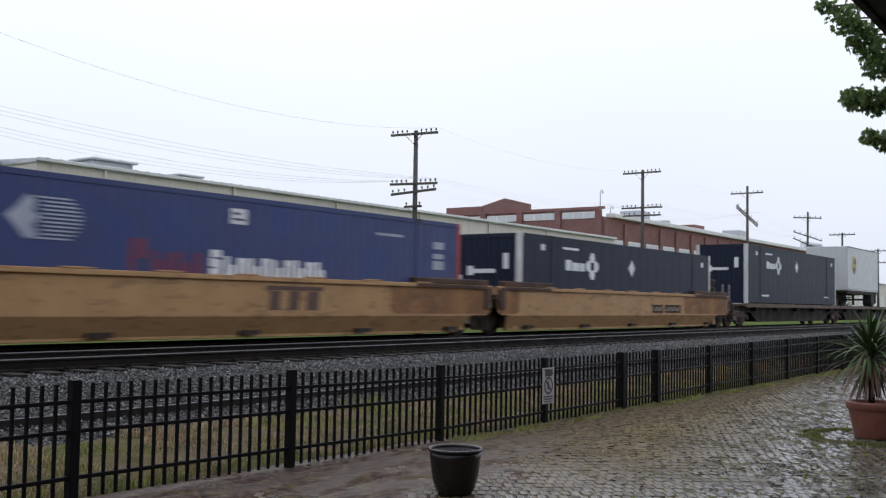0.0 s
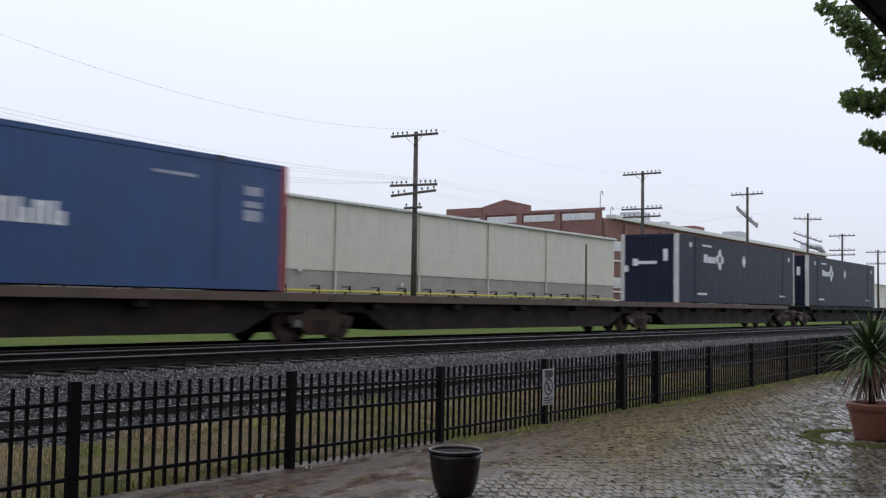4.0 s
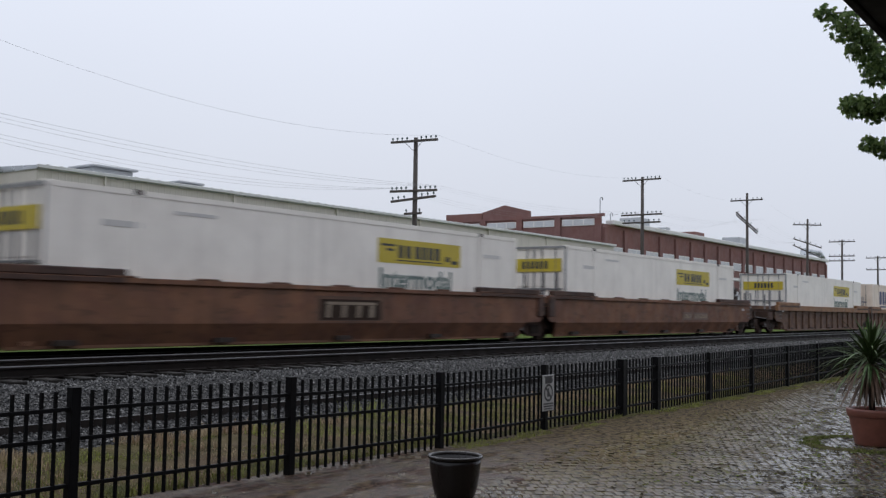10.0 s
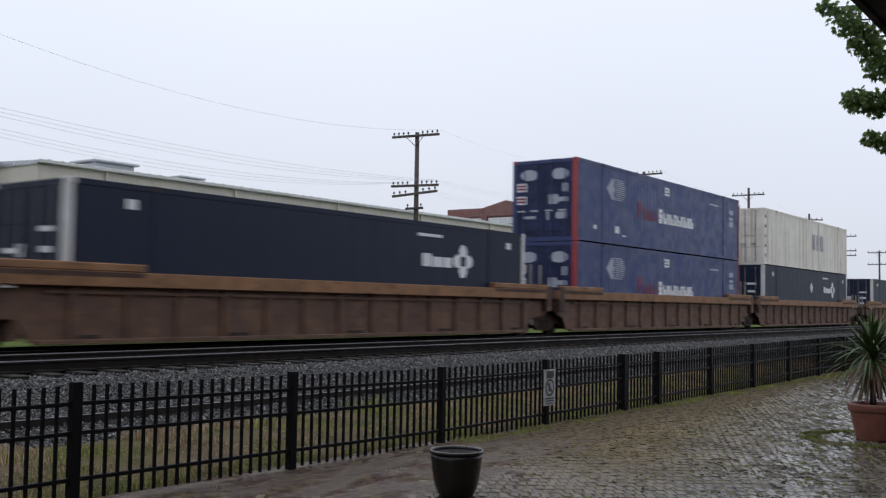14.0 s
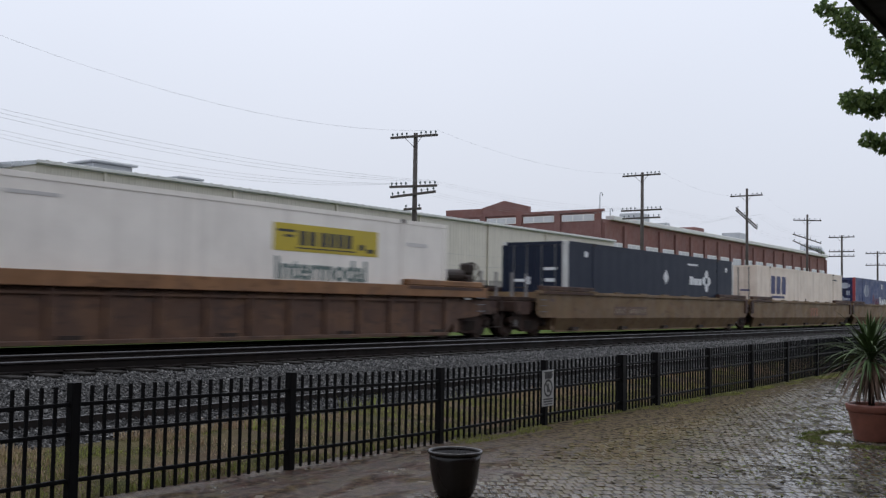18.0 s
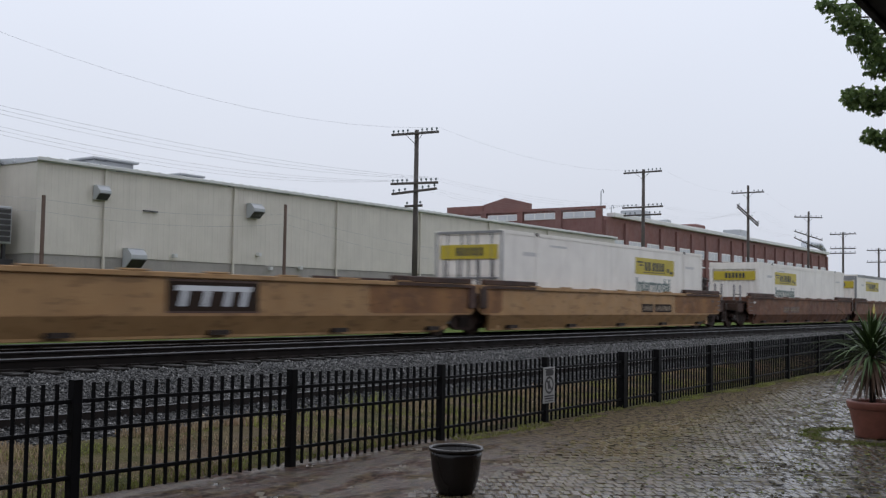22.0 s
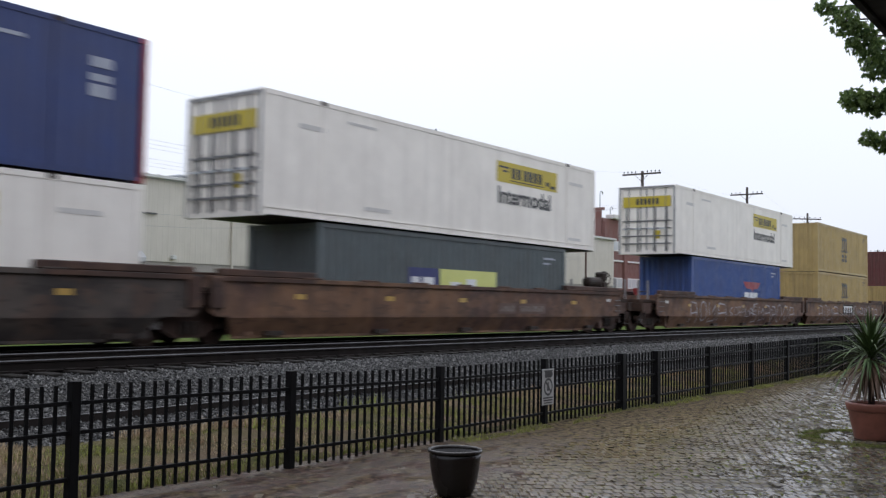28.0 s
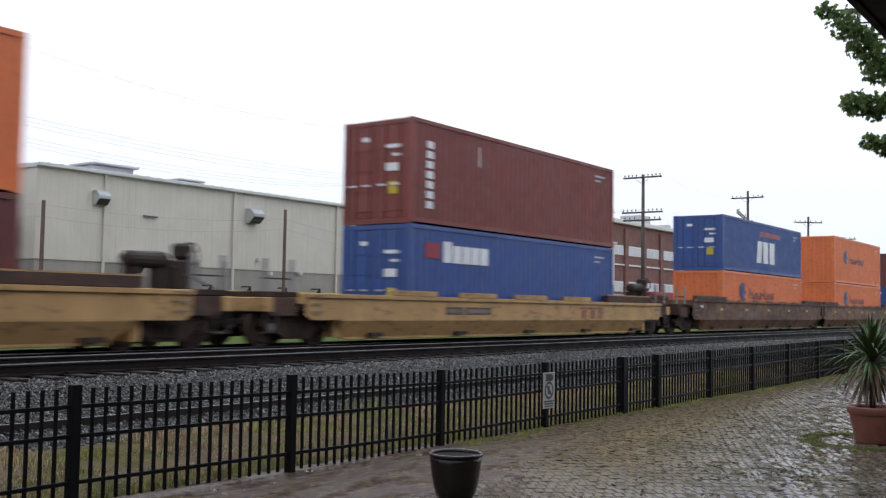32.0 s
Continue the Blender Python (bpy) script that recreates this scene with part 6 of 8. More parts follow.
def trailer(rear_first, paint):
    """A short highway trailer; its nose is at x = 0, or its doors if rear_first."""
    def build():
        root = tagged(new("semi_trailer"), "plain light grey road trailer with a brown shield mark", "semi trailer", "trailers on the train")
        L, h, zb, H = 8.45, 1.295, 1.04, 2.84
        fx = (lambda x: L - x) if rear_first else (lambda x: x)

        def bx(a, b, *r):
            return (min(fx(a), fx(b)), max(fx(a), fx(b)), *r)
        part("body", boxes(bx(0, L, -h, h, zb, zb + H), bevel=0.03), paint, root)
        part("bottom_rail", boxes(bx(0.02, L - 0.02, -h - 0.012, -h - 0.001, zb, zb + 0.16)), "galv", root)
        part("top_rail", boxes(bx(0.02, L - 0.02, -h - 0.012, -h - 0.001, zb + H - 0.1, zb + H)), "galv", root)
        for k in range(9):
            x = 0.9 + k * 0.86
            part("rivet_strip", boxes(bx(x, x + 0.03, -h - 0.003, -h - 0.001, zb + 0.16, zb + H - 0.1)), paint, root)
        part("nose_post", boxes(bx(-0.01, 0.12, -h - 0.012, -h - 0.001, zb, zb + H)), paint, root)
        c, z = fx(1.75), zb + 1.62
        bm = bmesh.new()
        prism(bm, [(c - 0.5, z + 0.55), (c - 0.2, z + 0.62), (c + 0.2, z + 0.62), (c + 0.5, z + 0.55), (c + 0.5, z - 0.1), (c + 0.3, z - 0.42), (c, z - 0.62), (c - 0.3, z - 0.42), (c - 0.5, z - 0.1)], -h - 0.006, -h - 0.001)
        shield = part("shield", bm, "shield_gold", root, "gold and brown shield")
        bm = bmesh.new()
        prism(bm, [(c - 0.22, z + 0.14), (c + 0.44, z + 0.14), (c + 0.44, z + 0.50), (c + 0.1, z + 0.47)], -h - 0.009, -h - 0.006)
        part("shield_band", bm, "ink_brown", shield, "brown upper field of the shield")
        bm = bmesh.new()
        prism(bm, [(c - 0.44, z - 0.14), (c - 0.12, z - 0.14), (c - 0.12, z - 0.40), (c + 0.02, z - 0.40), (c + 0.02, z - 0.14), (c + 0.44, z - 0.14), (c + 0.27, z - 0.40), (c, z - 0.56), (c - 0.27, z - 0.40)], -h - 0.009, -h - 0.006)
        part("shield_point", bm, "ink_brown", shield, "brown point of the shield")
        part("underframe_rail", boxes(bx(0.15, L - 0.05, -1.24, -1.10, zb - 0.20, zb - 0.005)), "iron", root, "black underframe rail")
        part("nose_sill", boxes(bx(-0.06, 0.10, -h - 0.02, h, zb - 0.14, zb - 0.004), bx(0.101, 1.1, -0.5, 0.5, zb - 0.26, zb - 0.01), bevel=0.01), "iron", root, "black coupler sill under the nose")
        part("scuff_rail", boxes(bx(0.05, L - 0.05, -h - 0.022, -h - 0.0125, zb + 0.05, zb + 0.085)), "rod", root)
        part("roof_line", boxes(bx(L - 2.6, L - 0.25, -h - 0.016, -h - 0.0125, zb + H - 0.34, zb + H - 0.31)), "rod", root) if rear_first else None
        for u, v, e in ((0.45, 0.42, 0.5), (1.0, 0.15, 0.18)) if not rear_first else ():
            part("nose_plate", boxes((-0.014, -0.001, u - 0.45, u - 0.45 + e, zb + 1.1 * v + 0.3, zb + 1.1 * v + 0.3 + e * 0.8)), "galv", root)
        part("chassis", boxes(bx(0.3, L - 0.1, -0.5, 0.5, zb - 0.22, zb - 0.01)), "iron", root)
        for s in (-1, 1):
            leg = part("landing_leg", boxes(bx(3.2, 3.34, s * 0.85 - 0.07, s * 0.85 + 0.07, 0.1, zb)), "iron", root)
            part("leg_brace", tube(bmesh.new(), (fx(4.0), s * 0.6, zb - 0.05), (fx(3.27), s * 0.85, 0.35), 0.03, seg=6), "iron", root)
            for x in (L - 1.4,) if not rear_first else (L - 1.4,):
                for dx in (0.0,):
                    w = part("wheel", tube(bmesh.new(), (fx(x), s * 1.25, 0.5), (fx(x), s * 0.7, 0.5), 0.5, seg=24), "rubber", root, smooth=False)
                    part("hub", tube(bmesh.new(), (fx(x), s * 1.265, 0.5), (fx(x), s * 1.15, 0.5), 0.26, 0.28, 16), "iron", w)
            part("mud_flap", boxes(bx(L - 0.65, L - 0.62, s * 1.0 - 0.28, s * 1.0 + 0.28, 0.25, zb - 0.02)), "rubber", root)
        part("axle", tube(bmesh.new(), (fx(L - 1.4), -1.1, 0.5), (fx(L - 1.4), 1.1, 0.5), 0.07), "iron", root)
        part("bumper", boxes(bx(L - 0.12, L - 0.02, -1.1, 1.1, 0.45, 0.55), bx(L - 0.1, L - 0.04, -0.75, -0.65, 0.5, zb), bx(L - 0.1, L - 0.04, 0.65, 0.75, 0.5, zb)), "galv", root)
        for s in (-1, 1):
            part("rear_door", boxes(bx(L + 0.001, L + 0.03, min(s * 0.01, s * 1.2), max(s * 0.01, s * 1.2), zb + 0.12, zb + H - 0.08), bevel=0.006), paint, root)
        part("tail_light", boxes(bx(L + 0.001, L + 0.02, -1.15, -0.95, zb + 0.02, zb + 0.09), bx(L + 0.001, L + 0.02, 0.95, 1.15, zb + 0.02, zb + 0.09)), "ink_red", root)
        part("roof_edge", boxes(bx(-0.012, L + 0.012, -h - 0.016, -h - 0.0125, zb + H - 0.07, zb + H)), "rod", root, "dark roof edge")
        part("crossbrace", tube(bmesh.new(), (fx(3.27), -0.85, 0.62), (fx(3.27), 0.85, 0.62), 0.03, seg=6), "iron", root)
        part("tool_box", boxes(bx(2.75, 3.6, -0.9, -0.5, zb - 0.30, zb - 0.02)), "iron", root)
        if rear_first:
            part("rear_frame", boxes(bx(L + 0.001, L + 0.034, -h, h, zb - 0.02, zb + 0.11)), "rod", root, "grey rear sill")
            part("door_seal", boxes(bx(L + 0.031, L + 0.036, -1.16, 1.16, zb + H - 0.30, zb + H - 0.25)), "rubber", root)
        # fifth-wheel stand that holds the nose
        st = bmesh.new()
        for s in (-1, 1):
            prism(st, [(fx(0.42), -0.05), (fx(0.92), -0.05), (fx(1.02), zb - 0.28), (fx(0.72), zb - 0.28)], s * 0.42 - 0.06, s * 0.42 + 0.06)
            tube(st, (fx(2.1), s * 0.42, -0.05), (fx(1.0), s * 0.42, zb - 0.30), 0.085, seg=8)
        box(st, *bx(0.45, 1.25, -0.45, 0.45, zb - 0.36, zb - 0.27))
        box(st, *bx(0.40, 0.95, -0.36, 0.36, -0.04, 0.30))
        part("hitch_stand", st, "iron", root, "black folding hitch stand")
        return root
    return build


KIND["trailer_nose"], KIND["trailer_rear"] = trailer(False, "trailer_white"), trailer(True, "trailer_grey")


def truck():
    """A two-axle freight truck; origin on the rail at its centre."""
    root = tagged(new("rail_truck"), "dirty black two-axle freight truck with roller bearings", "railway truck", "trucks under the train")
    r, wb = 0.45, 0.89
    for sx in (-1, 1):
        part("axle", tube(bmesh.new(), (sx * wb, -0.95, r), (sx * wb, 0.95, r), 0.08, seg=10), "iron", root)
        for sy in (-1, 1):
            bm = bmesh.new()
            prof = [(0.10, 0.04), (0.16, 0.03), (0.17, -0.02), (0.34, -0.03), (0.40, 0.0), (r, 0.0), (r + 0.001, 0.09), (r + 0.027, 0.10), (r + 0.027, 0.135), (0.38, 0.135), (0.36, 0.1), (0.12, 0.08)]
            lathe(bm, prof, 0, 0, 28)
            bm.transform(Matrix.Translation((sx * wb, sy * 0.80, r)) @ Matrix.Rotation(sy * math.pi / 2, 4, "X"))
            w = part("wheel", bm, "wheel_rust", root, smooth=False)
            bm = bmesh.new()
            tube(bm, (sx * wb, sy * 0.98, r), (sx * wb, sy * 1.14, r), 0.115, 0.10, 14)
            part("bearing_cap", bm, "bright" if sx * sy > 0 else "iron", w, "worn bearing cap")
    for sy in (-1, 1):
        bm = bmesh.new()
        pts = [(-1.12, 0.62), (-0.72, 0.66), (-0.45, 0.80), (0.45, 0.80), (0.72, 0.66), (1.12, 0.62), (1.12, 0.48), (1.02, 0.42), (0.76, 0.42), (0.62, 0.30), (0.35, 0.17), (-0.35, 0.17), (-0.62, 0.30), (-0.76, 0.42), (-1.02, 0.42), (-1.12, 0.48)]
        prism(bm, pts, sy * 1.0 - 0.07, sy * 1.0 + 0.07)
        fr = part("side_frame", bm, "truck_rust", root)
        for x in (-0.2, 0.0, 0.2):
            part("spring", tube(bmesh.new(), (x, sy * 1.08, 0.25), (x, sy * 1.08, 0.52), 0.075, seg=10), "iron", fr)
    part("brake_rigging", boxes((-0.62, 0.62, -0.88, 0.88, 0.28, 0.56), (-1.3, 1.3, -0.35, 0.35, 0.5, 0.62)), "iron", root)
    part("bolster", boxes((-0.2, 0.2, -1.0, 1.0, 0.5, 0.78), bevel=0.03), "iron", root)
    return root


def well(name, label, mat, chord, ribbed, top=1.48, covers=True, marks="none", shift=0.0):
    """One well unit: deep side sills between raised ends. x = 0 is where its load begins. front, rear: that end carries a coupler, not a joint."""
    def build(front, rear):
        root = tagged(new(name), label, "well car", "well cars of the train")
        w = 1.52
        x0, x1 = (-2.2 if front else -1.52), (17.9 if rear else 17.52)
        for s in (-1, 1):
            bm = bmesh.new()
            low = 0.17 if ribbed else 0.62
            if ribbed:
                pts = [(x0, top), (x0, 0.78), (x0 + 0.22, 0.66), (-1.0, 0.58), (-0.72, low), (16.1, low), (16.55, 0.58), (x1 - 0.22, 0.66), (x1, 0.78), (x1, top)]
            else:
                pts = [(x0, top), (x0, 0.74), (x0 + 0.2, low), (x1 - 0.2, low), (x1, 0.74), (x1, top)]
            back = 0.17 if ribbed else 0.06
            prism(bm, pts, min(s * (w - back - 0.04), s * (w - back)), max(s * (w - back - 0.04), s * (w - back)))
            side = part("side_sill", bm, mat, root)
            if not ribbed:
                # below the seam the plate leans inwards to the narrow floor and is cut away over the trucks
                bm = bmesh.new()
                prism(bm, [(s * (w - 0.055), 0.64), (s * (w - 0.055), 0.60), (s * (w - 0.30), 0.14), (s * (w - 0.34), 0.14), (s * (w - 0.11), 0.64)], -0.72, 16.08, "x")
                for v in bm.verts:
                    v.co.x += (0.5 if v.co.x > 8 else -0.32) * (v.co.z - 0.14) / 0.5
                part("lower_sill", bm, mat, side)
            part("top_chord", boxes((x0 - 0.02, x1 + 0.02, min(s * w, s * (w - 0.16)), max(s * w, s * (w - 0.16)), top - (0.28 if ribbed else 0.10), top + 0.01), bevel=0.012), chord, side)
            bo = 0.0 if ribbed else 0.27
            part("bottom_chord", boxes((-0.65, 16.0, min(s * (w - bo), s * (w - bo - 0.16)), max(s * (w - bo), s * (w - bo - 0.16)), 0.13, 0.22), bevel=0.012), mat, side)
            if s < 0:
                if ribbed:
                    rib = None
                    for k in range(14):
                        x = 0.15 + k * 15.85 / 13
                        if rib is None:
                            rib = part("rib", boxes((-0.07, 0.07, -w + 0.09, -(w - 0.17), 0.22, top - 0.28), bevel=0.01), mat, side)
                            rib.location = (x, 0, 0)
                        else:
                            share(rib, "rib", side, (x, 0, 0))
                    part("shade_lip", boxes((-0.4, 15.9, -w + 0.11, -(w - 0.17), top - 0.42, top - 0.37)), mat, side)
                else:
                    part("mid_seam", boxes((-0.35, 16.5, -(w - 0.05), -(w - 0.06), 0.62, 0.65)), mat, side)
                    tab = None
                    half, lift = (0.32, 0.05) if covers else (0.95, 0.15)
                    for k in range(7 if covers else 4):
                        x = 1.55 + k * 2.1 if covers else 1.92 + k * 3.0
                        if tab is None:
                            tab = part("guide_tab", boxes((-half, half, -(w + 0.004), -(w - 0.10), top + 0.01, top + lift), bevel=0.01), chord, side)
                            tab.location = (x, 0, 0)
                        else:
                            share(tab, "guide_tab", side, (x, 0, 0))
                if marks == "plates" and (front or rear):
                    # reporting plates: near the first end of a leading well, past the middle of a trailing one
                    at = 3.30 if front else 9.62
                    dark, pale = ("ink_plate", "ink_tan") if mat == "well_yellow" else ("ink_brown", "ink_tan" if mat in ("well_warm", "well_tan") else "chalk_dim")
                    for u, v, count in ((at, 1.02, 4), (at + 1.2, 1.62, 6)):
                        part("plate_frame", panel_bars([(u, 0.70, v, 0.32, 0)], -w + 0.058), dark, side)
                        part("plate_bar", panel_bars(stroke_row(u + 0.09, 0.77, v - 0.16, 0.18, count, 0.6), -w + 0.053), pale, side, "faded reporting lettering")
                if marks == "plates" and not (front or rear):
                    part("name_mark", panel_bars([(8.6, 0.68, 0.34, 0.36, 0.1), (9.15, 0.68, 0.34, 0.36, 0.1), (9.7, 0.68, 0.36, 0.36, 0.1), (8.55, 1.05, 1.6, 0.08, 0.1)], -w + 0.058), "ink_rusty", side, "faded brown-red block mark")
                if marks == "dim_logo":
                    part("plate_frame", panel_bars([(6.98, 0.60, 2.48, 0.66, 0)], -w + 0.058), "well_rust", side)
                    part("logo_plate", panel_bars([(7.1, 0.68, 2.24, 0.50, 0)], -w + 0.053), "ink_plate", side)
                    part("name_mark", panel_bars([(7.3, 0.74, 0.16, 0.30, 0.1), (7.85, 0.74, 0.16, 0.30, 0.1), (8.4, 0.74, 0.16, 0.30, 0.1), (8.9, 0.74, 0.16, 0.30, 0.1), (7.3, 1.05, 1.85, 0.07, 0)], -w + 0.048), "ink_tan", side, "dirty comb-shaped name mark")
                if marks in ("logo", "tags_logo"):
                    part("logo_plate", panel_bars([(6.55, 0.66, 2.5, 0.70, 0)], -w + 0.058), "ink_plate", side)
                    part("plate_rim", boxes((6.55, 9.05, -w + 0.052, -w + 0.0539, 1.31, 1.36), (6.55, 9.05, -w + 0.052, -w + 0.0539, 0.66, 0.70)), "ink_brown", side)
                    bm = bmesh.new()
                    prism(bm, [(6.78, 1.12), (8.82, 1.12), (8.85, 1.23), (6.81, 1.23)], -w + 0.049, -w + 0.0535)
                    for q in (6.86, 7.45, 8.04, 8.5):
                        prism(bm, [(q, 0.80), (q + 0.17, 0.80), (q + 0.25, 1.1199), (q + 0.08, 1.1199)], -w + 0.049, -w + 0.0535)
                    part("name_mark", bm, "ink_white", side, "white comb-shaped name mark")
                if marks == "worn":
                    part("name_mark", panel_bars([(8.5, 0.74, 0.34, 0.44, 0.1), (9.1, 0.74, 0.34, 0.44, 0.1), (9.7, 0.74, 0.4, 0.44, 0.1), (8.4, 1.19, 1.85, 0.1, 0.1)], -w + 0.058), "ink_brown", side, "faded brown block mark")
                if marks == "faint":
                    part("name_mark", panel_bars([(11.3 + shift * 2.6, 0.66, 0.4, 0.30, 0.1), (11.9 + shift * 2.6, 0.66, 0.4, 0.30, 0.1), (12.5 + shift * 2.6, 0.66, 0.4, 0.30, 0.1), (11.2 + shift * 2.6, 0.97, 1.75, 0.08, 0.1)], -w + 0.058), "ink_rusty", side, "faded brown-red block mark")
                    for u, v in ((3.34, 0.86), (4.30, 1.34)):
                        part("plate_frame", panel_bars([(u + shift, 0.76, v, 0.22, 0)], -w + 0.058), "ink_brown", side)
                        part("plate_lettering", panel_bars([(u + shift + 0.08, 0.82, v - 0.16, 0.1, 0)], -w + 0.053), "chalk_dim", side)
                if marks in ("white_tags", "tags_logo"):
                    part("sprayed_scrawl", scrawl(3, 1.2, 5.6, 0.30, 1.32, 1.15, -w + 0.050, 0.06), "chalk", side, "white sprayed outline scrawl")
                    part("sprayed_scrawl", scrawl(5, 5.9, 9.3, 0.55, 1.15, 0.5, -w + 0.050, 0.035), "chalk", side)
                    part("sprayed_scrawl", scrawl(12, 9.0, 15.3, 0.30, 1.22, 0.95, -w + 0.050, 0.05), "chalk", side)
                if marks == "colour_tags":
                    part("sprayed_scrawl", scrawl(8, 7.0, 15.0, 0.66, 1.2, 0.8, -w + 0.053, 0.03), "chalk", side, "faded sprayed scrawl")
                    bm = bmesh.new()
                    prism(bm, [(3.1, 0.66), (4.2, 0.66), (4.3, 0.95), (4.05, 1.3), (3.85, 1.36), (3.7, 1.1), (3.55, 1.0), (3.2, 0.92)], -w + 0.05, -w + 0.056)
                    part("spray_patch", bm, "ink_yellow", side, "yellow sprayed patch")
                    bm = bmesh.new()
                    prism(bm, [(10.5, 0.72), (13.4, 0.68), (13.7, 1.0), (13.2, 1.25), (11.4, 1.2), (10.7, 1.05)], -w + 0.05, -w + 0.056)
                    part("spray_patch", bm, "ink_blue", side, "blue sprayed patch")
                part("reflector", panel_bars([(1.0 + 3.3 * k, 1.02, 0.34, 0.12, 0) for k in range(5)], -w + 0.058), "gold", side, "amber reflector strips") if marks != "none" and mat in ("well_brown", "well_dark") else None
            if mat == "well_yellow" and covers:
                yo = s * (w - 0.06)
                for e0, e1 in ((x0, -0.25), (12.8, x1)):
                    bm = bmesh.new()
                    prism(bm, [(e0 + 0.03, 0.75), (e0 + 0.2, 0.66), (e1 - 0.2, 0.66), (e1 - 0.03, 0.75), (e1 - 0.03, top - 0.11), (e0 + 0.03, top - 0.11)], min(yo, yo + s * 0.006), max(yo, yo + s * 0.006))
                    part("end_panel", bm, "end_rust", side, "rusty brown end panel")
            if covers:
                for e0, e1 in ((x0 + 0.25, 1.65), (14.1 if ribbed else 13.8, x1 - 0.2)):
                    part("end_cover", boxes((e0, e1, min(s * w, s * (w - 0.2)), max(s * w, s * (w - 0.2)), top + 0.012, top + 0.17), bevel=0.02), chord if ribbed else "cover_brown", side, "raised dark end guide")
                    if s < 0:
                        part("guide_plate", boxes((e0 + 0.05, e1 - 0.05, -w - 0.006, -w - 0.001, top - 0.09, top)), "cover_brown", side)
            if not covers:
                part("end_cover", boxes((13.2, 16.65, min(s * w, s * (w - 0.2)), max(s * w, s * (w - 0.2)), top + 0.012, top + 0.24), bevel=0.015), "cover_brown", side, "raised dark end guide")
                part("cover_lip", boxes((13.15, 16.7, min(s * w, s * (w - 0.22)), max(s * w, s * (w - 0.22)), top + 0.241, top + 0.275)), mat, side)
        for e, d, outer in ((x0, -1, front), (x1, 1, rear)):
            def span(u, v):
                return min(e + d * u, e + d * v), max(e + d * u, e + d * v)
            part("end_bulkhead", boxes((*span(-1.35, -1.15), -1.3, 1.3, 0.2, top - 0.02)), mat, root)
            part("end_deck", boxes((*span(-1.1, 0.02), -1.40, 1.40, top - 0.34, top - 0.24), bevel=0.012), "end_dark", root, "sooty end deck")
            part("bolster_box", boxes((*span(-1.0, 0.1 if outer else 0.3), -1.28, 1.28, 0.84, top - 0.36), bevel=0.03), "end_dark", root, "sooty dark end housing")
            if not outer:
                part("articulation_casting", boxes((*span(-0.3, 0.36), -0.55, 0.55, 0.60, 0.83), bevel=0.03), "iron", root)
                part("joint_post", boxes((*span(-0.34, 0.0), -w - 0.008, -w + 0.10, 0.80, top + (0.13 if ribbed else -0.02)), bevel=0.015), "cover_brown", root, "rusty brown joint post")
                if ribbed and d > 0:
                    for u in (-0.75, -0.15):
                        part("platform_post", boxes((*span(u - 0.045, u + 0.045), -1.18, -1.12, top - 0.24, 2.3), bevel=0.008), "post_grey", root)
                    part("grab_rail", boxes((*span(-0.9, 0.15), -1.2, -1.1, 1.60, 1.68)), "iron", root)
                part("joint_hose", tube(bmesh.new(), (e - d * 0.05, -1.2, 1.0), (e + d * 0.4, -1.1, 0.86), 0.035, seg=6), "rubber", root)
                continue
            part("end_platform", boxes((*span(0.03, 1.15), -1.25, 1.25, 1.14, 1.27), bevel=0.015), "end_dark", root)
            part("end_sill", boxes((*span(0.95, 1.2), -1.35, 1.35, 0.80, 1.135), bevel=0.02), "end_dark" if mat != "well_bright" else mat, root)
            part("platform_skirt", boxes((*span(0.12, 0.94), -1.27, -1.21, 0.72, 1.13)), "cover_brown", root)
            for u, yy in ((0.20, -1.15), (1.05, -1.15), (0.20, 1.15), (1.05, 1.15)):
                part("platform_post", boxes((*span(u - 0.045, u + 0.045), yy - 0.03, yy + 0.03, 1.27, 2.02), bevel=0.008), "post_grey", root)
            part("grab_rail", boxes((*span(0.13, 1.15), -1.16, -1.13, 1.55, 1.585)), "iron", root)
            for k in range(3):
                part("grab_iron", boxes((*span(-0.52, -0.12), -w - 0.012, -w + 0.02, 0.80 + 0.19 * k, 0.825 + 0.19 * k)), "rod", root)
            part("coupler_step", boxes((*span(0.75, 0.80), -1.30, -1.26, 0.36, 0.80), (*span(1.10, 1.15), -1.30, -1.26, 0.36, 0.80), (*span(0.72, 1.18), -1.31, -1.10, 0.32, 0.355)), "iron", root)
            for u, v, z, h in ((-1.1, 0.3, 1.14, 0.10),):
                part("notice_plate", boxes((*span(u, u + v), -w + 0.045, -w + 0.052, z, z + h)), "ink_trace" if mat in ("well_brown", "well_warm", "well_rust") else "ink_brown", root)
        for x in (0.2, 4.0, 7.8, 11.6, 15.4):
            part("well_floor", boxes((x, x + 0.5, -1.42, 1.42, 0.2, 0.3)), "iron", root)
        return root
    return build


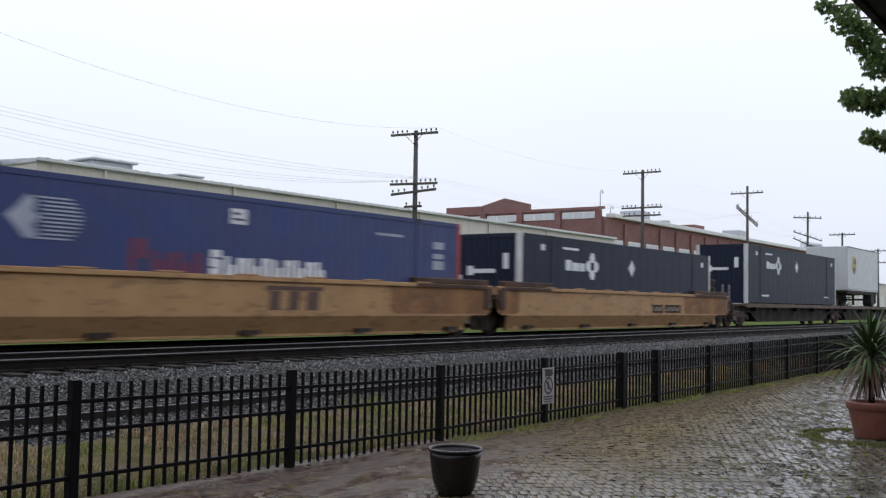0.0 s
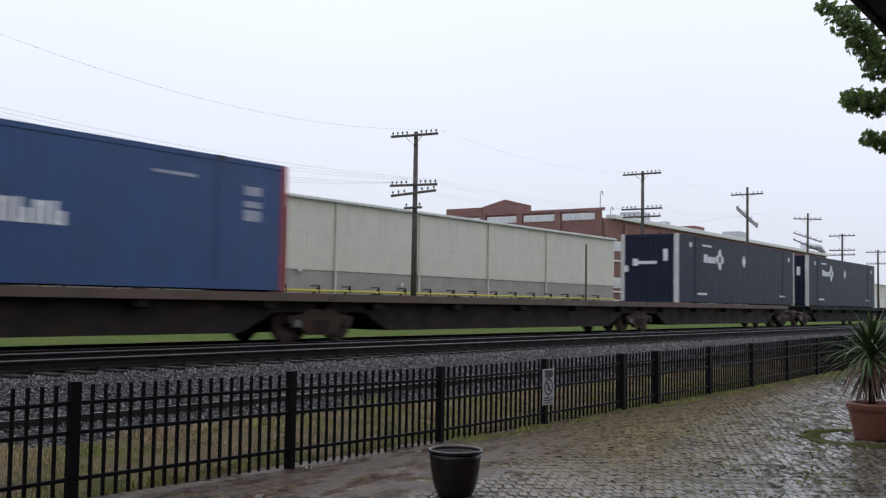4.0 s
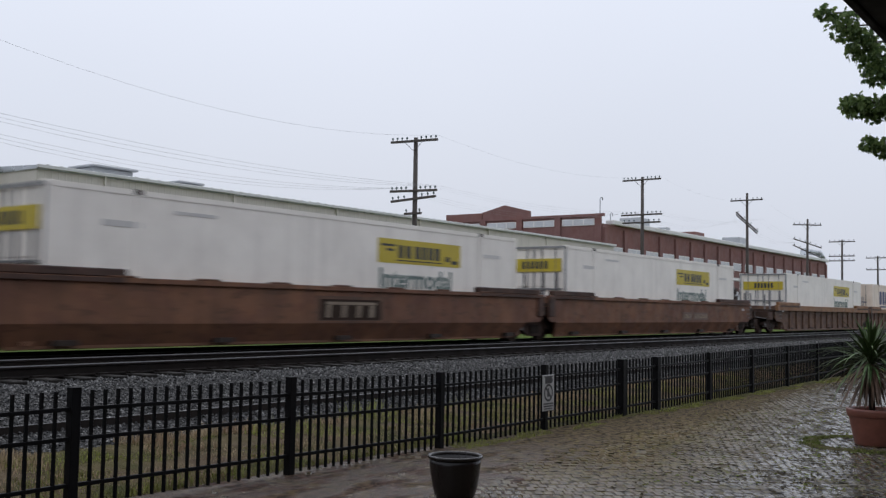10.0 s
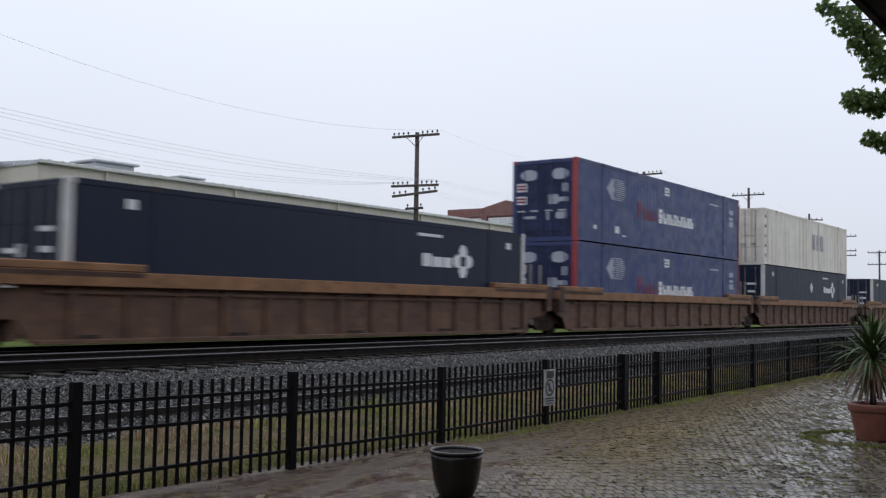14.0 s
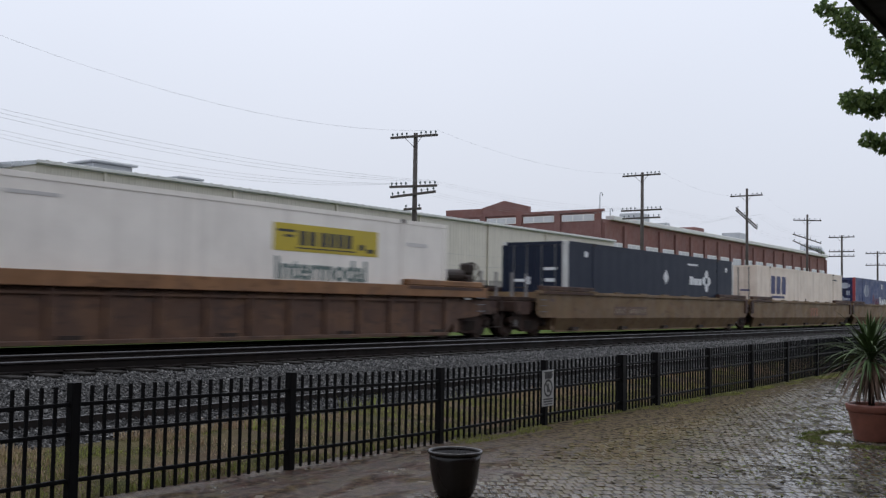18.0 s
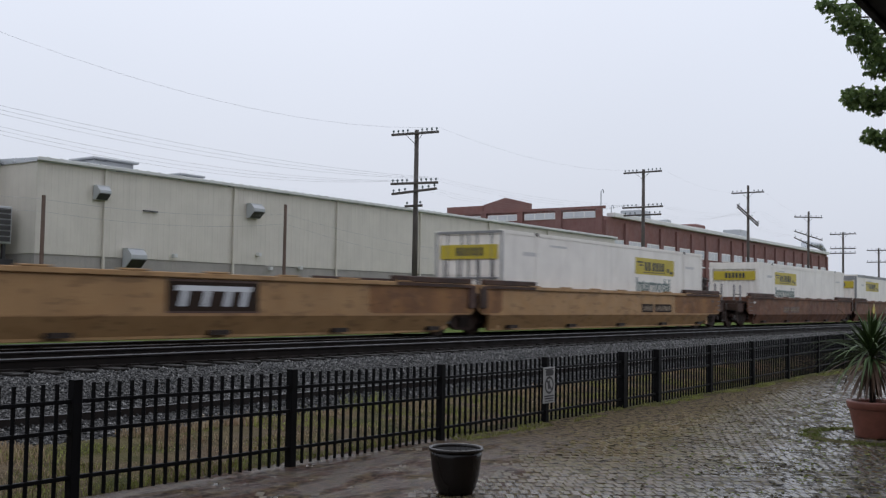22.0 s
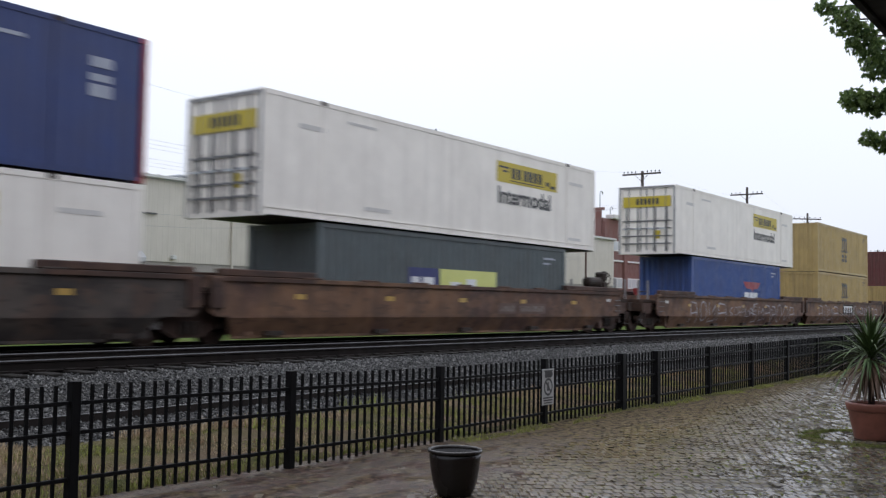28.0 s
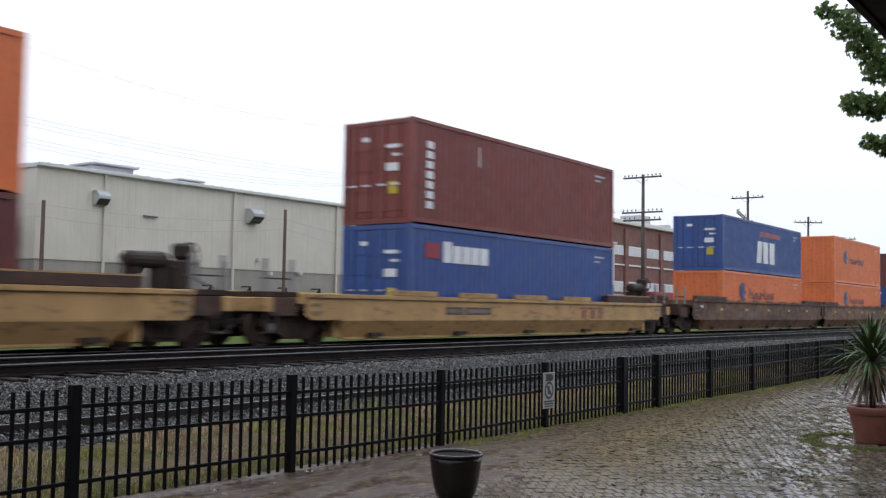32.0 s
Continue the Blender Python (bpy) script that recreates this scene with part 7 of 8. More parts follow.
def scrawl(seed, x0, x1, z0, z1, step, y, thick=0.035):
    """Hand-sprayed outlines: a row of loose loops, hooks and uprights that spell nothing."""
    rnd = random.Random(seed)
    bm = bmesh.new()
    x = x0
    while x < x1:
        w, kind = step * rnd.uniform(0.6, 1.1), rnd.randrange(4)
        lo, hi = z0 + rnd.uniform(0, 0.12), z1 - rnd.uniform(0, 0.15)
        mid = (lo + hi) / 2
        if kind == 0:
            pts = [(x + w * (0.5 + 0.5 * math.cos(q)), mid + (hi - lo) * 0.5 * math.sin(q)) for q in [0.5236 * k for k in range(13)]]
        elif kind == 1:
            pts = [(x, lo), (x + w * 0.15, hi), (x + w * 0.8, hi - 0.06), (x + w, lo), (x + w * 0.9, mid), (x + w * 0.1, mid - 0.05)]
        elif kind == 2:
            pts = [(x + w, hi), (x + w * 0.3, hi - 0.05), (x, mid), (x + w * 0.7, mid - 0.1), (x + w * 0.9, lo + 0.05), (x + w * 0.1, lo)]
        else:
            pts = [(x, hi), (x + w * 0.08, lo), (x + w * 0.9, lo + 0.06), (x + w, hi - 0.1), (x + w * 0.5, mid)]
        for (xa, za), (xb, zb) in zip(pts, pts[1:]):
            d = Vector((xb - xa, zb - za))
            if d.length < 1e-4:
                continue
            nx, nz = -d.y / d.length * thick / 2, d.x / d.length * thick / 2
            for i in range(6):
                u0, u1 = i / 6, (i + 1) / 6
                q0, q1 = (xa + d.x * u0, za + d.y * u0), (xa + d.x * u1, za + d.y * u1)
                # the lower plate leans inwards
                bm.faces.new([bm.verts.new((px, y + 0.53 * max(0.60 - pz, 0), pz)) for px, pz in
                              ((q0[0] + nx, q0[1] + nz), (q1[0] + nx, q1[1] + nz), (q1[0] - nx, q1[1] - nz), (q0[0] - nx, q0[1] - nz))])
        x += w + step * rnd.uniform(0.12, 0.35)
    return bm


def coupler_end():
    root = tagged(new("coupler_head"), "rusty coupler drawbar and hoses between two cars", "coupler", "couplers between the cars")
    part("drawbar", boxes((-1.0, 1.0, -0.12, 0.12, 0.70, 0.92), bevel=0.03), "iron", root)
    part("knuckle", boxes((-0.35, 0.35, -0.22, 0.22, 0.58, 1.0), bevel=0.05), "iron", root)
    for d in (-1, 1):
        hose = bmesh.new()
        pts = [(d * 0.75, -0.32, 0.74), (d * 0.55, -0.36, 0.48), (d * 0.28, -0.38, 0.34), (0.0, -0.38, 0.31)]
        for p, q in zip(pts, pts[1:]):
            tube(hose, p, q, 0.035, seg=6)
        part("air_hose", hose, "rubber", root)
        part("uncoupling_lever", tube(bmesh.new(), (d * 1.0, -1.25, 0.78), (d * 0.45, -0.1, 0.95), 0.02, seg=5), "post_grey", root)
    return root


def spine(length, brown):
    """A skeleton flat between two trucks; x = 0 and x = length are the truck centres."""
    def build():
        root = tagged(new("spine_flatcar"), "black skeleton flatcar with a rusty brown deck edge" if brown else "black low skeleton container flatcar", "flatcar", "flatcars of the train")
        bm = bmesh.new()
        prism(bm, [(-0.2, 1.05), (-0.2, 0.72), (1.6, 0.72), (2.6, 0.25), (length - 2.6, 0.25), (length - 1.6, 0.72), (length + 0.2, 0.72), (length + 0.2, 1.05)], -1.05, 1.05)
        part("centre_spine", bm, "flat_brown" if brown else "flat_black", root)
        dk = part("deck", boxes((0.0, length, -1.32, 1.32, 1.05, 1.14)), "deck" if brown else "flat_black", root)
        part("deck_edge", boxes((0.05, length - 0.05, -1.36, -1.32, 0.98, 1.17)), "deck" if brown else "flat_black", dk)
        for k in range(5):
            x = 1.9 + k * (length - 3.8) / 4
            part("outrigger", boxes((x - 0.18, x + 0.18, -1.30, 1.30, 0.8, 1.05), bevel=0.02), "flat_black", root)
            part("twist_lock", boxes((x - 0.1, x + 0.1, -1.3, -1.12, 1.14, 1.20)), "iron", root)
        return root
    return build


def folded_stand():
    root = tagged(new("hitch_stand"), "black folding trailer hitch standing on a flatcar", "hitch stand")
    for s in (-1, 1):
        part("leg", tube(bmesh.new(), (0.1, s * 0.4, 0), (0.6, s * 0.25, 0.95), 0.08, seg=8), "iron", root)
        part("leg", tube(bmesh.new(), (1.9, s * 0.4, 0), (0.7, s * 0.25, 0.85), 0.07, seg=8), "iron", root)
    part("head_plate", boxes((0.2, 1.0, -0.5, 0.5, 0.93, 1.08), bevel=0.04), "iron", root)
    return root


WELL = {
    "brown_tags": well("well_car_brown", "red-brown well car covered in white sprayed scrawl", "well_brown", "well_rust", False, marks="white_tags"),
    "brown_colour": well("well_car_brown", "rusty brown well car with yellow and blue sprayed patches", "well_warm", "well_warm", False, marks="colour_tags"),
    "yellow": well("well_car_yellow", "weathered yellow smooth-sided well car", "well_yellow", "well_yellow", False, marks="plates"),
    "yellow_dull": well("well_car_yellow", "dirty brown-yellow smooth-sided well car", "well_tan", "well_tan", False, marks="plates"),
    "brown_tags_plate": well("well_car_brown", "red-brown well car with sprayed scrawl and a dark name plate", "well_brown", "well_rust", False, marks="tags_logo"),
    "yellow_worn": well("well_car_yellow", "weathered yellow smooth-sided well car with a faded brown mark", "well_yellow", "well_yellow", False, marks="worn"),
    "yellow_logo": well("well_car_yellow", "weathered yellow smooth-sided well car with a dark name plate", "well_yellow", "well_yellow", False, marks="logo"),
    "brown": well("well_car_brown", "red-brown smooth-sided well car with faded plates", "well_brown", "well_brown", False, marks="plates"),
    "brown_warm": well("well_car_brown", "weathered orange-brown smooth-sided well car", "well_warm", "well_warm", False, marks="plates"),
    "brown_dim_logo": well("well_car_brown", "weathered orange-brown smooth-sided well car with a dirty name plate", "well_warm", "well_warm", False, marks="dim_logo"),
    "brown_logo": well("well_car_dark", "dark grey-brown mottled well car with a white name mark", "well_dark", "well_dark", False, marks="logo"),
    "ribbed": well("well_car_ribbed", "rusty brown ribbed well car with an orange top chord", "well_rust", "chord", True, covers=True),
    "ribbed_brown": well("well_car_ribbed", "rusty red-brown ribbed well car", "well_brown", "well_rust", True, covers=True),
    "bright_near": well("well_car_bright_yellow", "bright yellow smooth-sided well car", "well_bright", "well_bright", False, 1.24, False, marks="faint", shift=-1.6),
    "bright": well("well_car_bright_yellow", "bright yellow smooth-sided well car", "well_bright", "well_bright", False, 1.24, False, marks="faint"),
}
# (first load position, kind of well, loads): loads are (kind, offset, height above the rail)
LOW, MID = 0.33, 3.25
TRAIN = [
    [(7.1, "yellow_worn", [("blue_w", 0, LOW)]), (26.55, "yellow", [("navy_domestic_w", 0, LOW)])],
    [(254.65, "brown_warm", [("white_door", 0, LOW)]), (274.3, "brown_dim_logo", [("white_door", 0, LOW)]), (293.7, "brown_warm", [("white_door", 0, LOW)])],
    [(318.05, "ribbed", [("white_door", 0, LOW)]), (337.5, "ribbed", [("cream_domestic_d", 0, LOW)]), (357.0, "ribbed", [("blue_d", 0, LOW)])],
    [(380.35, "ribbed", [("navy_bare_d", 0, LOW)]), (399.9, "ribbed", [("blue_d", 0, LOW), ("blue_d", 0, MID)]), (419.7, "ribbed", [("navy_domestic_d", 0, LOW), ("pale", 0, MID)])],
    [(442.8, "ribbed", [("navy_bare_d", 0, LOW)]), (462.5, "ribbed", [("oldwhite", 0, LOW)]), (481.9, "ribbed", [("white_door", 0, LOW)])],
    [(505.0, "yellow_dull", [("navy_domestic_d", 0, LOW)]), (524.6, "yellow_dull", [("cream_domestic_d", 0, LOW)]), (544.1, "yellow_dull", [("blue_d", 0, LOW)])],
    [(567.75, "yellow", [("blue_d", 0, LOW)]), (587.3, "yellow_logo", []), (606.6, "yellow", [("white_door", 0, LOW)])],
    [(630.4, "brown_warm", [("white_nose", 0, LOW)]), (649.9, "brown_colour", [("white_plain", 0, LOW)]), (669.3, "brown_warm", [("white_nose", 0, LOW)])],
    [(692.4, "ribbed_brown", [("white_nose", 0, LOW)])],
    [(716.1, "brown", [("white_door", 0, LOW)]), (735.7, "brown_logo", [("white_door", 0, LOW), ("blue_d", 0, MID)]), (755.0, "brown", [("grey40", 1.98, 0.3), ("white_dark", 0, 2.90)])],
    [(778.4, "brown_tags", [("blue40", 1.98, 0.3), ("white_dark", 0, 3.21)]), (797.8, "brown_tags_plate", [("tan_high", 1.98, LOW), ("tan_high", 1.98, MID)]), (817.5, "brown_tags", [("tan_low", 1.98, 0.25), ("maroon", 1.98, 2.85)])],
    [(840.75, "bright_near", [("maroon", 1.98, 0.27), ("orange", 1.98, 2.87)])],
    [(864.2, "bright", [("royal_row", 1.98, LOW), ("red", 1.98, MID)])],
    [(887.7, "brown", [("orange_low", 1.98, 0.3), ("royal_blocks", 1.98, 2.9)]), (906.9, "brown", [("orange_low", 1.98, 0.3), ("orange", 1.98, 2.9)]), (926.4, "brown", [("royal_row", 1.98, 0.25), ("maroon", 1.98, 3.16)])],
]


def assemble():
    ends = []
    for cars in TRAIN:
        for i, (s, kind, loads) in enumerate(cars):
            first, last = i == 0, i == len(cars) - 1
            ride("well_%s_%d%d" % (kind, first, last), lambda: WELL[kind](first, last), s)
            ride("truck", truck, s - (2.1 if first else 1.75))
            if last:
                ride("truck", truck, s + 17.6)
                ride("brake_gear", brake_gear, s + 17.3, 1.06)
            for what, dx, z in loads:
                ride("box_" + what, KIND[what], s + dx, z)
        ends.append((cars[0][0] - 2.1, cars[-1][0] + 17.6))
    for (a0, a1), (b0, b1) in zip(ends, ends[1:]):
        if b0 - a1 < 8:
            ride("coupler", coupler_end, (a1 + b0) / 2)
    # skeleton flats: truck positions, deck colour
    for trucks, brown in (((47.2, 64.6, 84.6, 101.2), True), ((105.6, 123.4, 141.5, 159.6), True), ((163.6, 180.2, 198.0, 215.2, 232.2, 249.2), False)):
        for a, b in zip(trucks, trucks[1:]):
            ride("spine_%s_%d" % (brown, round((b - a) * 10)), spine(b - a, brown), a)
        for a in trucks:
            ride("truck", truck, a)
    for a in (45.6, 103.4, 161.6, 251.4):
        ride("coupler", coupler_end, a)
    for what, s, z in (("navy_domestic_w", 47.6, 1.18), ("trailer_nose", 66.55, 1.14), ("trailer_rear", 94.0, 1.14), ("blue_bright_w", 105.75, 1.18), ("navy_domestic_w", 144.7, 1.18), ("navy_domestic_w", 163.5, 1.18), ("cream_domestic_w", 198.3, 1.18), ("blue_w", 233.7, 1.18)):
        ride("box_" + what, KIND[what], s, z)
    for s in (181.0, 216.0):
        ride("stand", folded_stand, s, 1.14)


def brake_gear():
    root = tagged(new("brake_gear"), "dark air reservoir and hand brake stand on a car end", "brake gear", "brake gear on car ends")
    tank = bmesh.new()
    for (a, ra), (b, rb) in zip(((-0.5, 0.10), (-0.42, 0.17), (0.5, 0.19)), ((-0.42, 0.17), (0.5, 0.19), (0.6, 0.12))):
        tube(tank, (a, -0.6, 0.80), (b, -0.6, 0.80), ra, rb, 14)
    part("air_reservoir", tank, "iron", root, "dark round-ended air tank")
    for x in (-0.3, 0.35):
        part("reservoir_cradle", boxes((x - 0.05, x + 0.05, -0.8, -0.4, 0.12, 0.64)), "iron", root)
    part("valve_block", boxes((0.72, 1.02, -0.75, -0.30, 0.20, 0.82), bevel=0.03), "iron", root)
    part("brake_stand", boxes((1.08, 1.26, -0.55, -0.2, 0.20, 1.0), bevel=0.02), "iron", root)
    part("gear_case", boxes((0.98, 1.32, -0.6, -0.2, 0.86, 1.2), bevel=0.06), "iron", root)
    rim = bmesh.new()
    pts = [(1.36, -0.4 + 0.28 * math.cos(0.4488 * k), 0.95 + 0.28 * math.sin(0.4488 * k)) for k in range(14)]
    for k in range(14):
        tube(rim, pts[k], pts[(k + 1) % 14], 0.022, seg=5)
        if k % 3 == 0:
            tube(rim, (1.36, -0.4, 0.95), pts[k], 0.014, seg=4)
    part("brake_wheel", rim, "iron", root, "spoked hand brake wheel")
    part("brake_pipe", tube(bmesh.new(), (0.6, -0.62, 0.72), (1.9, -0.62, 0.24), 0.025, seg=5), "rod", root)
    return root


assemble()


# ---- near things on the paving ----
def black_pot():
    root = tagged(new("planter_pot"), "empty black glazed round planter standing on wet paving", "planter")
    cx, cy, R = 7.27, 5.12, 0.243
    body = lathe(bmesh.new(), [(0.0, 0.0), (R * 0.58, 0.0), (R * 0.64, 0.012), (R * 0.74, 0.06), (R * 0.83, 0.14), (R * 0.895, 0.24), (R * 0.935, 0.33), (R * 0.95, 0.38), (R * 0.89, 0.38), (R * 0.84, 0.30), (R * 0.7, 0.10), (0.0, 0.08)], cx, cy, 56)
    part("pot_body", body, "glaze", root, smooth=True)
    rim = lathe(bmesh.new(), [(R * 0.90, 0.381), (R * 0.96, 0.378), (R * 1.01, 0.385), (R * 1.02, 0.396), (R * 1.01, 0.406), (R * 0.97, 0.411), (R * 0.92, 0.406), (R * 0.89, 0.394), (R * 0.90, 0.381)], cx, cy, 56)
    part("rim", rim, "glaze", root, "rounded glossy rim", smooth=True)


def palm():
    root = tagged(new("potted_plant"), "spiky strap-leaved plant with drooping dead leaves in a terracotta pot", "potted plant")
    cx, cy = 14.09, 3.125
    R = 0.34
    body = lathe(bmesh.new(), [(0.0, 0.0), (R * 0.70, 0.0), (R * 0.73, 0.02), (R * 0.93, 0.36), (R * 0.94, 0.37), (R * 0.86, 0.37), (R * 0.8, 0.35), (0.0, 0.34)], cx, cy, 48)
    pot = part("pot", body, "terracotta", root, "wet orange-brown terracotta pot", smooth=True)
    rim = lathe(bmesh.new(), [(R * 0.90, 0.372), (R * 0.97, 0.372), (R * 1.0, 0.385), (R * 1.04, 0.455), (R * 1.03, 0.475), (R * 0.99, 0.48), (R * 0.93, 0.475), (R * 0.90, 0.44), (R * 0.90, 0.372)], cx, cy, 48)
    part("rim", rim, "terracotta", pot, smooth=True)
    part("soil", lathe(bmesh.new(), [(0.0, 0.445), (R * 0.5, 0.44), (R * 0.898, 0.425)], cx, cy, 24), "soil", pot)
    part("stem", tube(bmesh.new(), (cx + 0.01, cy + 0.03, 0.42), (cx + 0.0, cy + 0.04, 1.22), 0.042, 0.036, 10), "bark", root, smooth=True)
    rnd = random.Random(9)
    head = Vector((cx + 0.0, cy + 0.04, 1.16))
    for k in range(230):
        dead = k >= 160
        az = rnd.uniform(0, 6.283)
        el = rnd.uniform(-0.25, 1.45) if not dead else rnd.uniform(-1.1, -0.1)
        ln = rnd.uniform(0.72, 1.08) * (1 - 0.38 * max(el, 0)) if not dead else rnd.uniform(0.55, 0.86)
        d = Vector((math.cos(az) * math.cos(el), math.sin(az) * math.cos(el), math.sin(el)))
        side = Vector((-math.sin(az), math.cos(az), 0))
        wd = rnd.uniform(0.012, 0.021)
        bend = rnd.uniform(0.2, 0.5) + 0.35 * max(0.6 - el, 0) if not dead else rnd.uniform(0.5, 1.1)
        base = head + Vector((0, 0, rnd.uniform(-0.14, 0.10) if not dead else rnd.uniform(-0.22, -0.05)))
        bm = bmesh.new()
        prev, c, way = None, base.copy(), d.copy()
        for i in range(9):
            u = i / 8
            hw = wd * (0.55 + 1.6 * u * (1 - u)) * (1 - 0.9 * u ** 4)
            up = Vector((0, 0, 0.35 * hw))
            ring = [bm.verts.new(c - side * hw + up), bm.verts.new(c), bm.verts.new(c + side * hw + up)]
            if prev:
                bm.faces.new((prev[0], prev[1], ring[1], ring[0]))
                bm.faces.new((prev[1], prev[2], ring[2], ring[1]))
            prev = ring
            way = (way - Vector((0, 0, bend * u * 0.42))).normalized()
            c = c + way * (ln / 8)
            c.z = max(c.z, 0.5)
        part("leaf", bm, "dead_leaf" if dead else "strap_leaf", root, "dry hanging leaf" if dead else "", smooth=True)


def moss_ring():
    """A worn mossy ring in the paving round the potted plant."""
    rnd = random.Random(14)
    verts, faces = [], []
    cx, cy = 14.10, 3.20
    n = 60
    for k in range(n):
        a = 2 * math.pi * k / n
        r0 = 0.72 + 0.10 * noise.noise(Vector((math.cos(a) * 2, math.sin(a) * 2, 1)))
        r1 = 0.93 + 0.16 * noise.noise(Vector((math.cos(a) * 2, math.sin(a) * 2, 7)))
        for r, z in ((r0, 0.002), ((r0 + r1) / 2, 0.022), (r1, 0.002)):
            verts.append((cx + r * math.cos(a), cy + r * math.sin(a) * 0.9, z))
    for k in range(n):
        j = (k + 1) % n
        for i in range(2):
            faces.append((3 * k + i, 3 * j + i, 3 * j + i + 1, 3 * k + i + 1))
    tagged(raw("moss_ring", verts, faces, "moss"), "ring of green moss in the brick paving", "moss", kind="stuff")
    verts, faces = [], []
    for _ in range(7000):
        a = rnd.uniform(0, 6.283)
        r = rnd.gauss(0.84, 0.075)
        x, y = cx + r * math.cos(a), cy + r * math.sin(a) * 0.9
        if noise.noise(Vector((x * 3, y * 3, 4))) < -0.02:
            continue
        h, b, wd = rnd.uniform(0.012, 0.042), rnd.uniform(0, 6.283), rnd.uniform(0.004, 0.008)
        dx, dy = math.cos(b), math.sin(b)
        o = len(verts)
        verts += [(x - dy * wd, y + dx * wd, 0.0), (x + dy * wd, y - dx * wd, 0.0), (x + dx * h * 0.6, y + dy * h * 0.6, h)]
        faces.append((o, o + 1, o + 2))
    tagged(raw("moss_tufts", verts, faces, "tuft"), "short grass tufts round the potted plant", "grass", kind="stuff")


def leaf_litter():
    """Small wet crumbs of leaf and moss strewn over the paving, thickest round the mossy ring."""
    rnd = random.Random(31)
    for name, mat, count, label in (("leaf_litter", "wet_leaf", 1500, "dark wet leaf crumbs strewn over the brick paving"), ("moss_crumbs", "tuft", 700, "small green moss crumbs strewn over the brick paving")):
        verts, faces = [], []
        while len(faces) < count * 5:
            x = rnd.uniform(7.9, 19.0)
            side = rnd.gauss(0.9, 1.0)
            y = 0.2 * x + side
            if side > 2.6 or side < -1.4 or noise.noise(Vector((x * 0.9, y * 0.9, 3))) < rnd.uniform(-0.5, 0.3):
                continue
            if (x - 14.09) ** 2 + (y - 3.125) ** 2 < 0.12:
                continue
            s, a, o = rnd.uniform(0.010, 0.026), rnd.uniform(0, 6.283), len(verts)
            for k in range(5):
                q, d = a + k * 1.2566, s * rnd.uniform(0.6, 1.3)
                verts.append((x + d * math.cos(q), y + d * math.sin(q), 0.001 + rnd.uniform(0, 0.008)))
            verts.append((x, y, s * rnd.uniform(0.5, 0.9)))
            faces += [(o + k, o + (k + 1) % 5, o + 5) for k in range(5)]
        tagged(raw(name, verts, faces, mat), label, "litter", kind="stuff")


def leaf_mesh(bm, c, q, s):
    """A five-lobed maple leaf."""
    lobes = [(0, -0.25), (0.28, -0.32), (0.30, -0.12), (0.62, -0.05), (0.42, 0.15), (0.55, 0.48), (0.22, 0.34), (0, 0.8), (-0.22, 0.34), (-0.55, 0.48), (-0.42, 0.15), (-0.62, -0.05), (-0.30, -0.12), (-0.28, -0.32)]
    mid = bm.verts.new(c)
    vs = [bm.verts.new(c + q @ Vector((a * s, b * s, -0.22 * s * (a * a + b * b)))) for a, b in lobes]
    for i in range(len(vs)):
        bm.faces.new((mid, vs[i], vs[(i + 1) % len(vs)]))


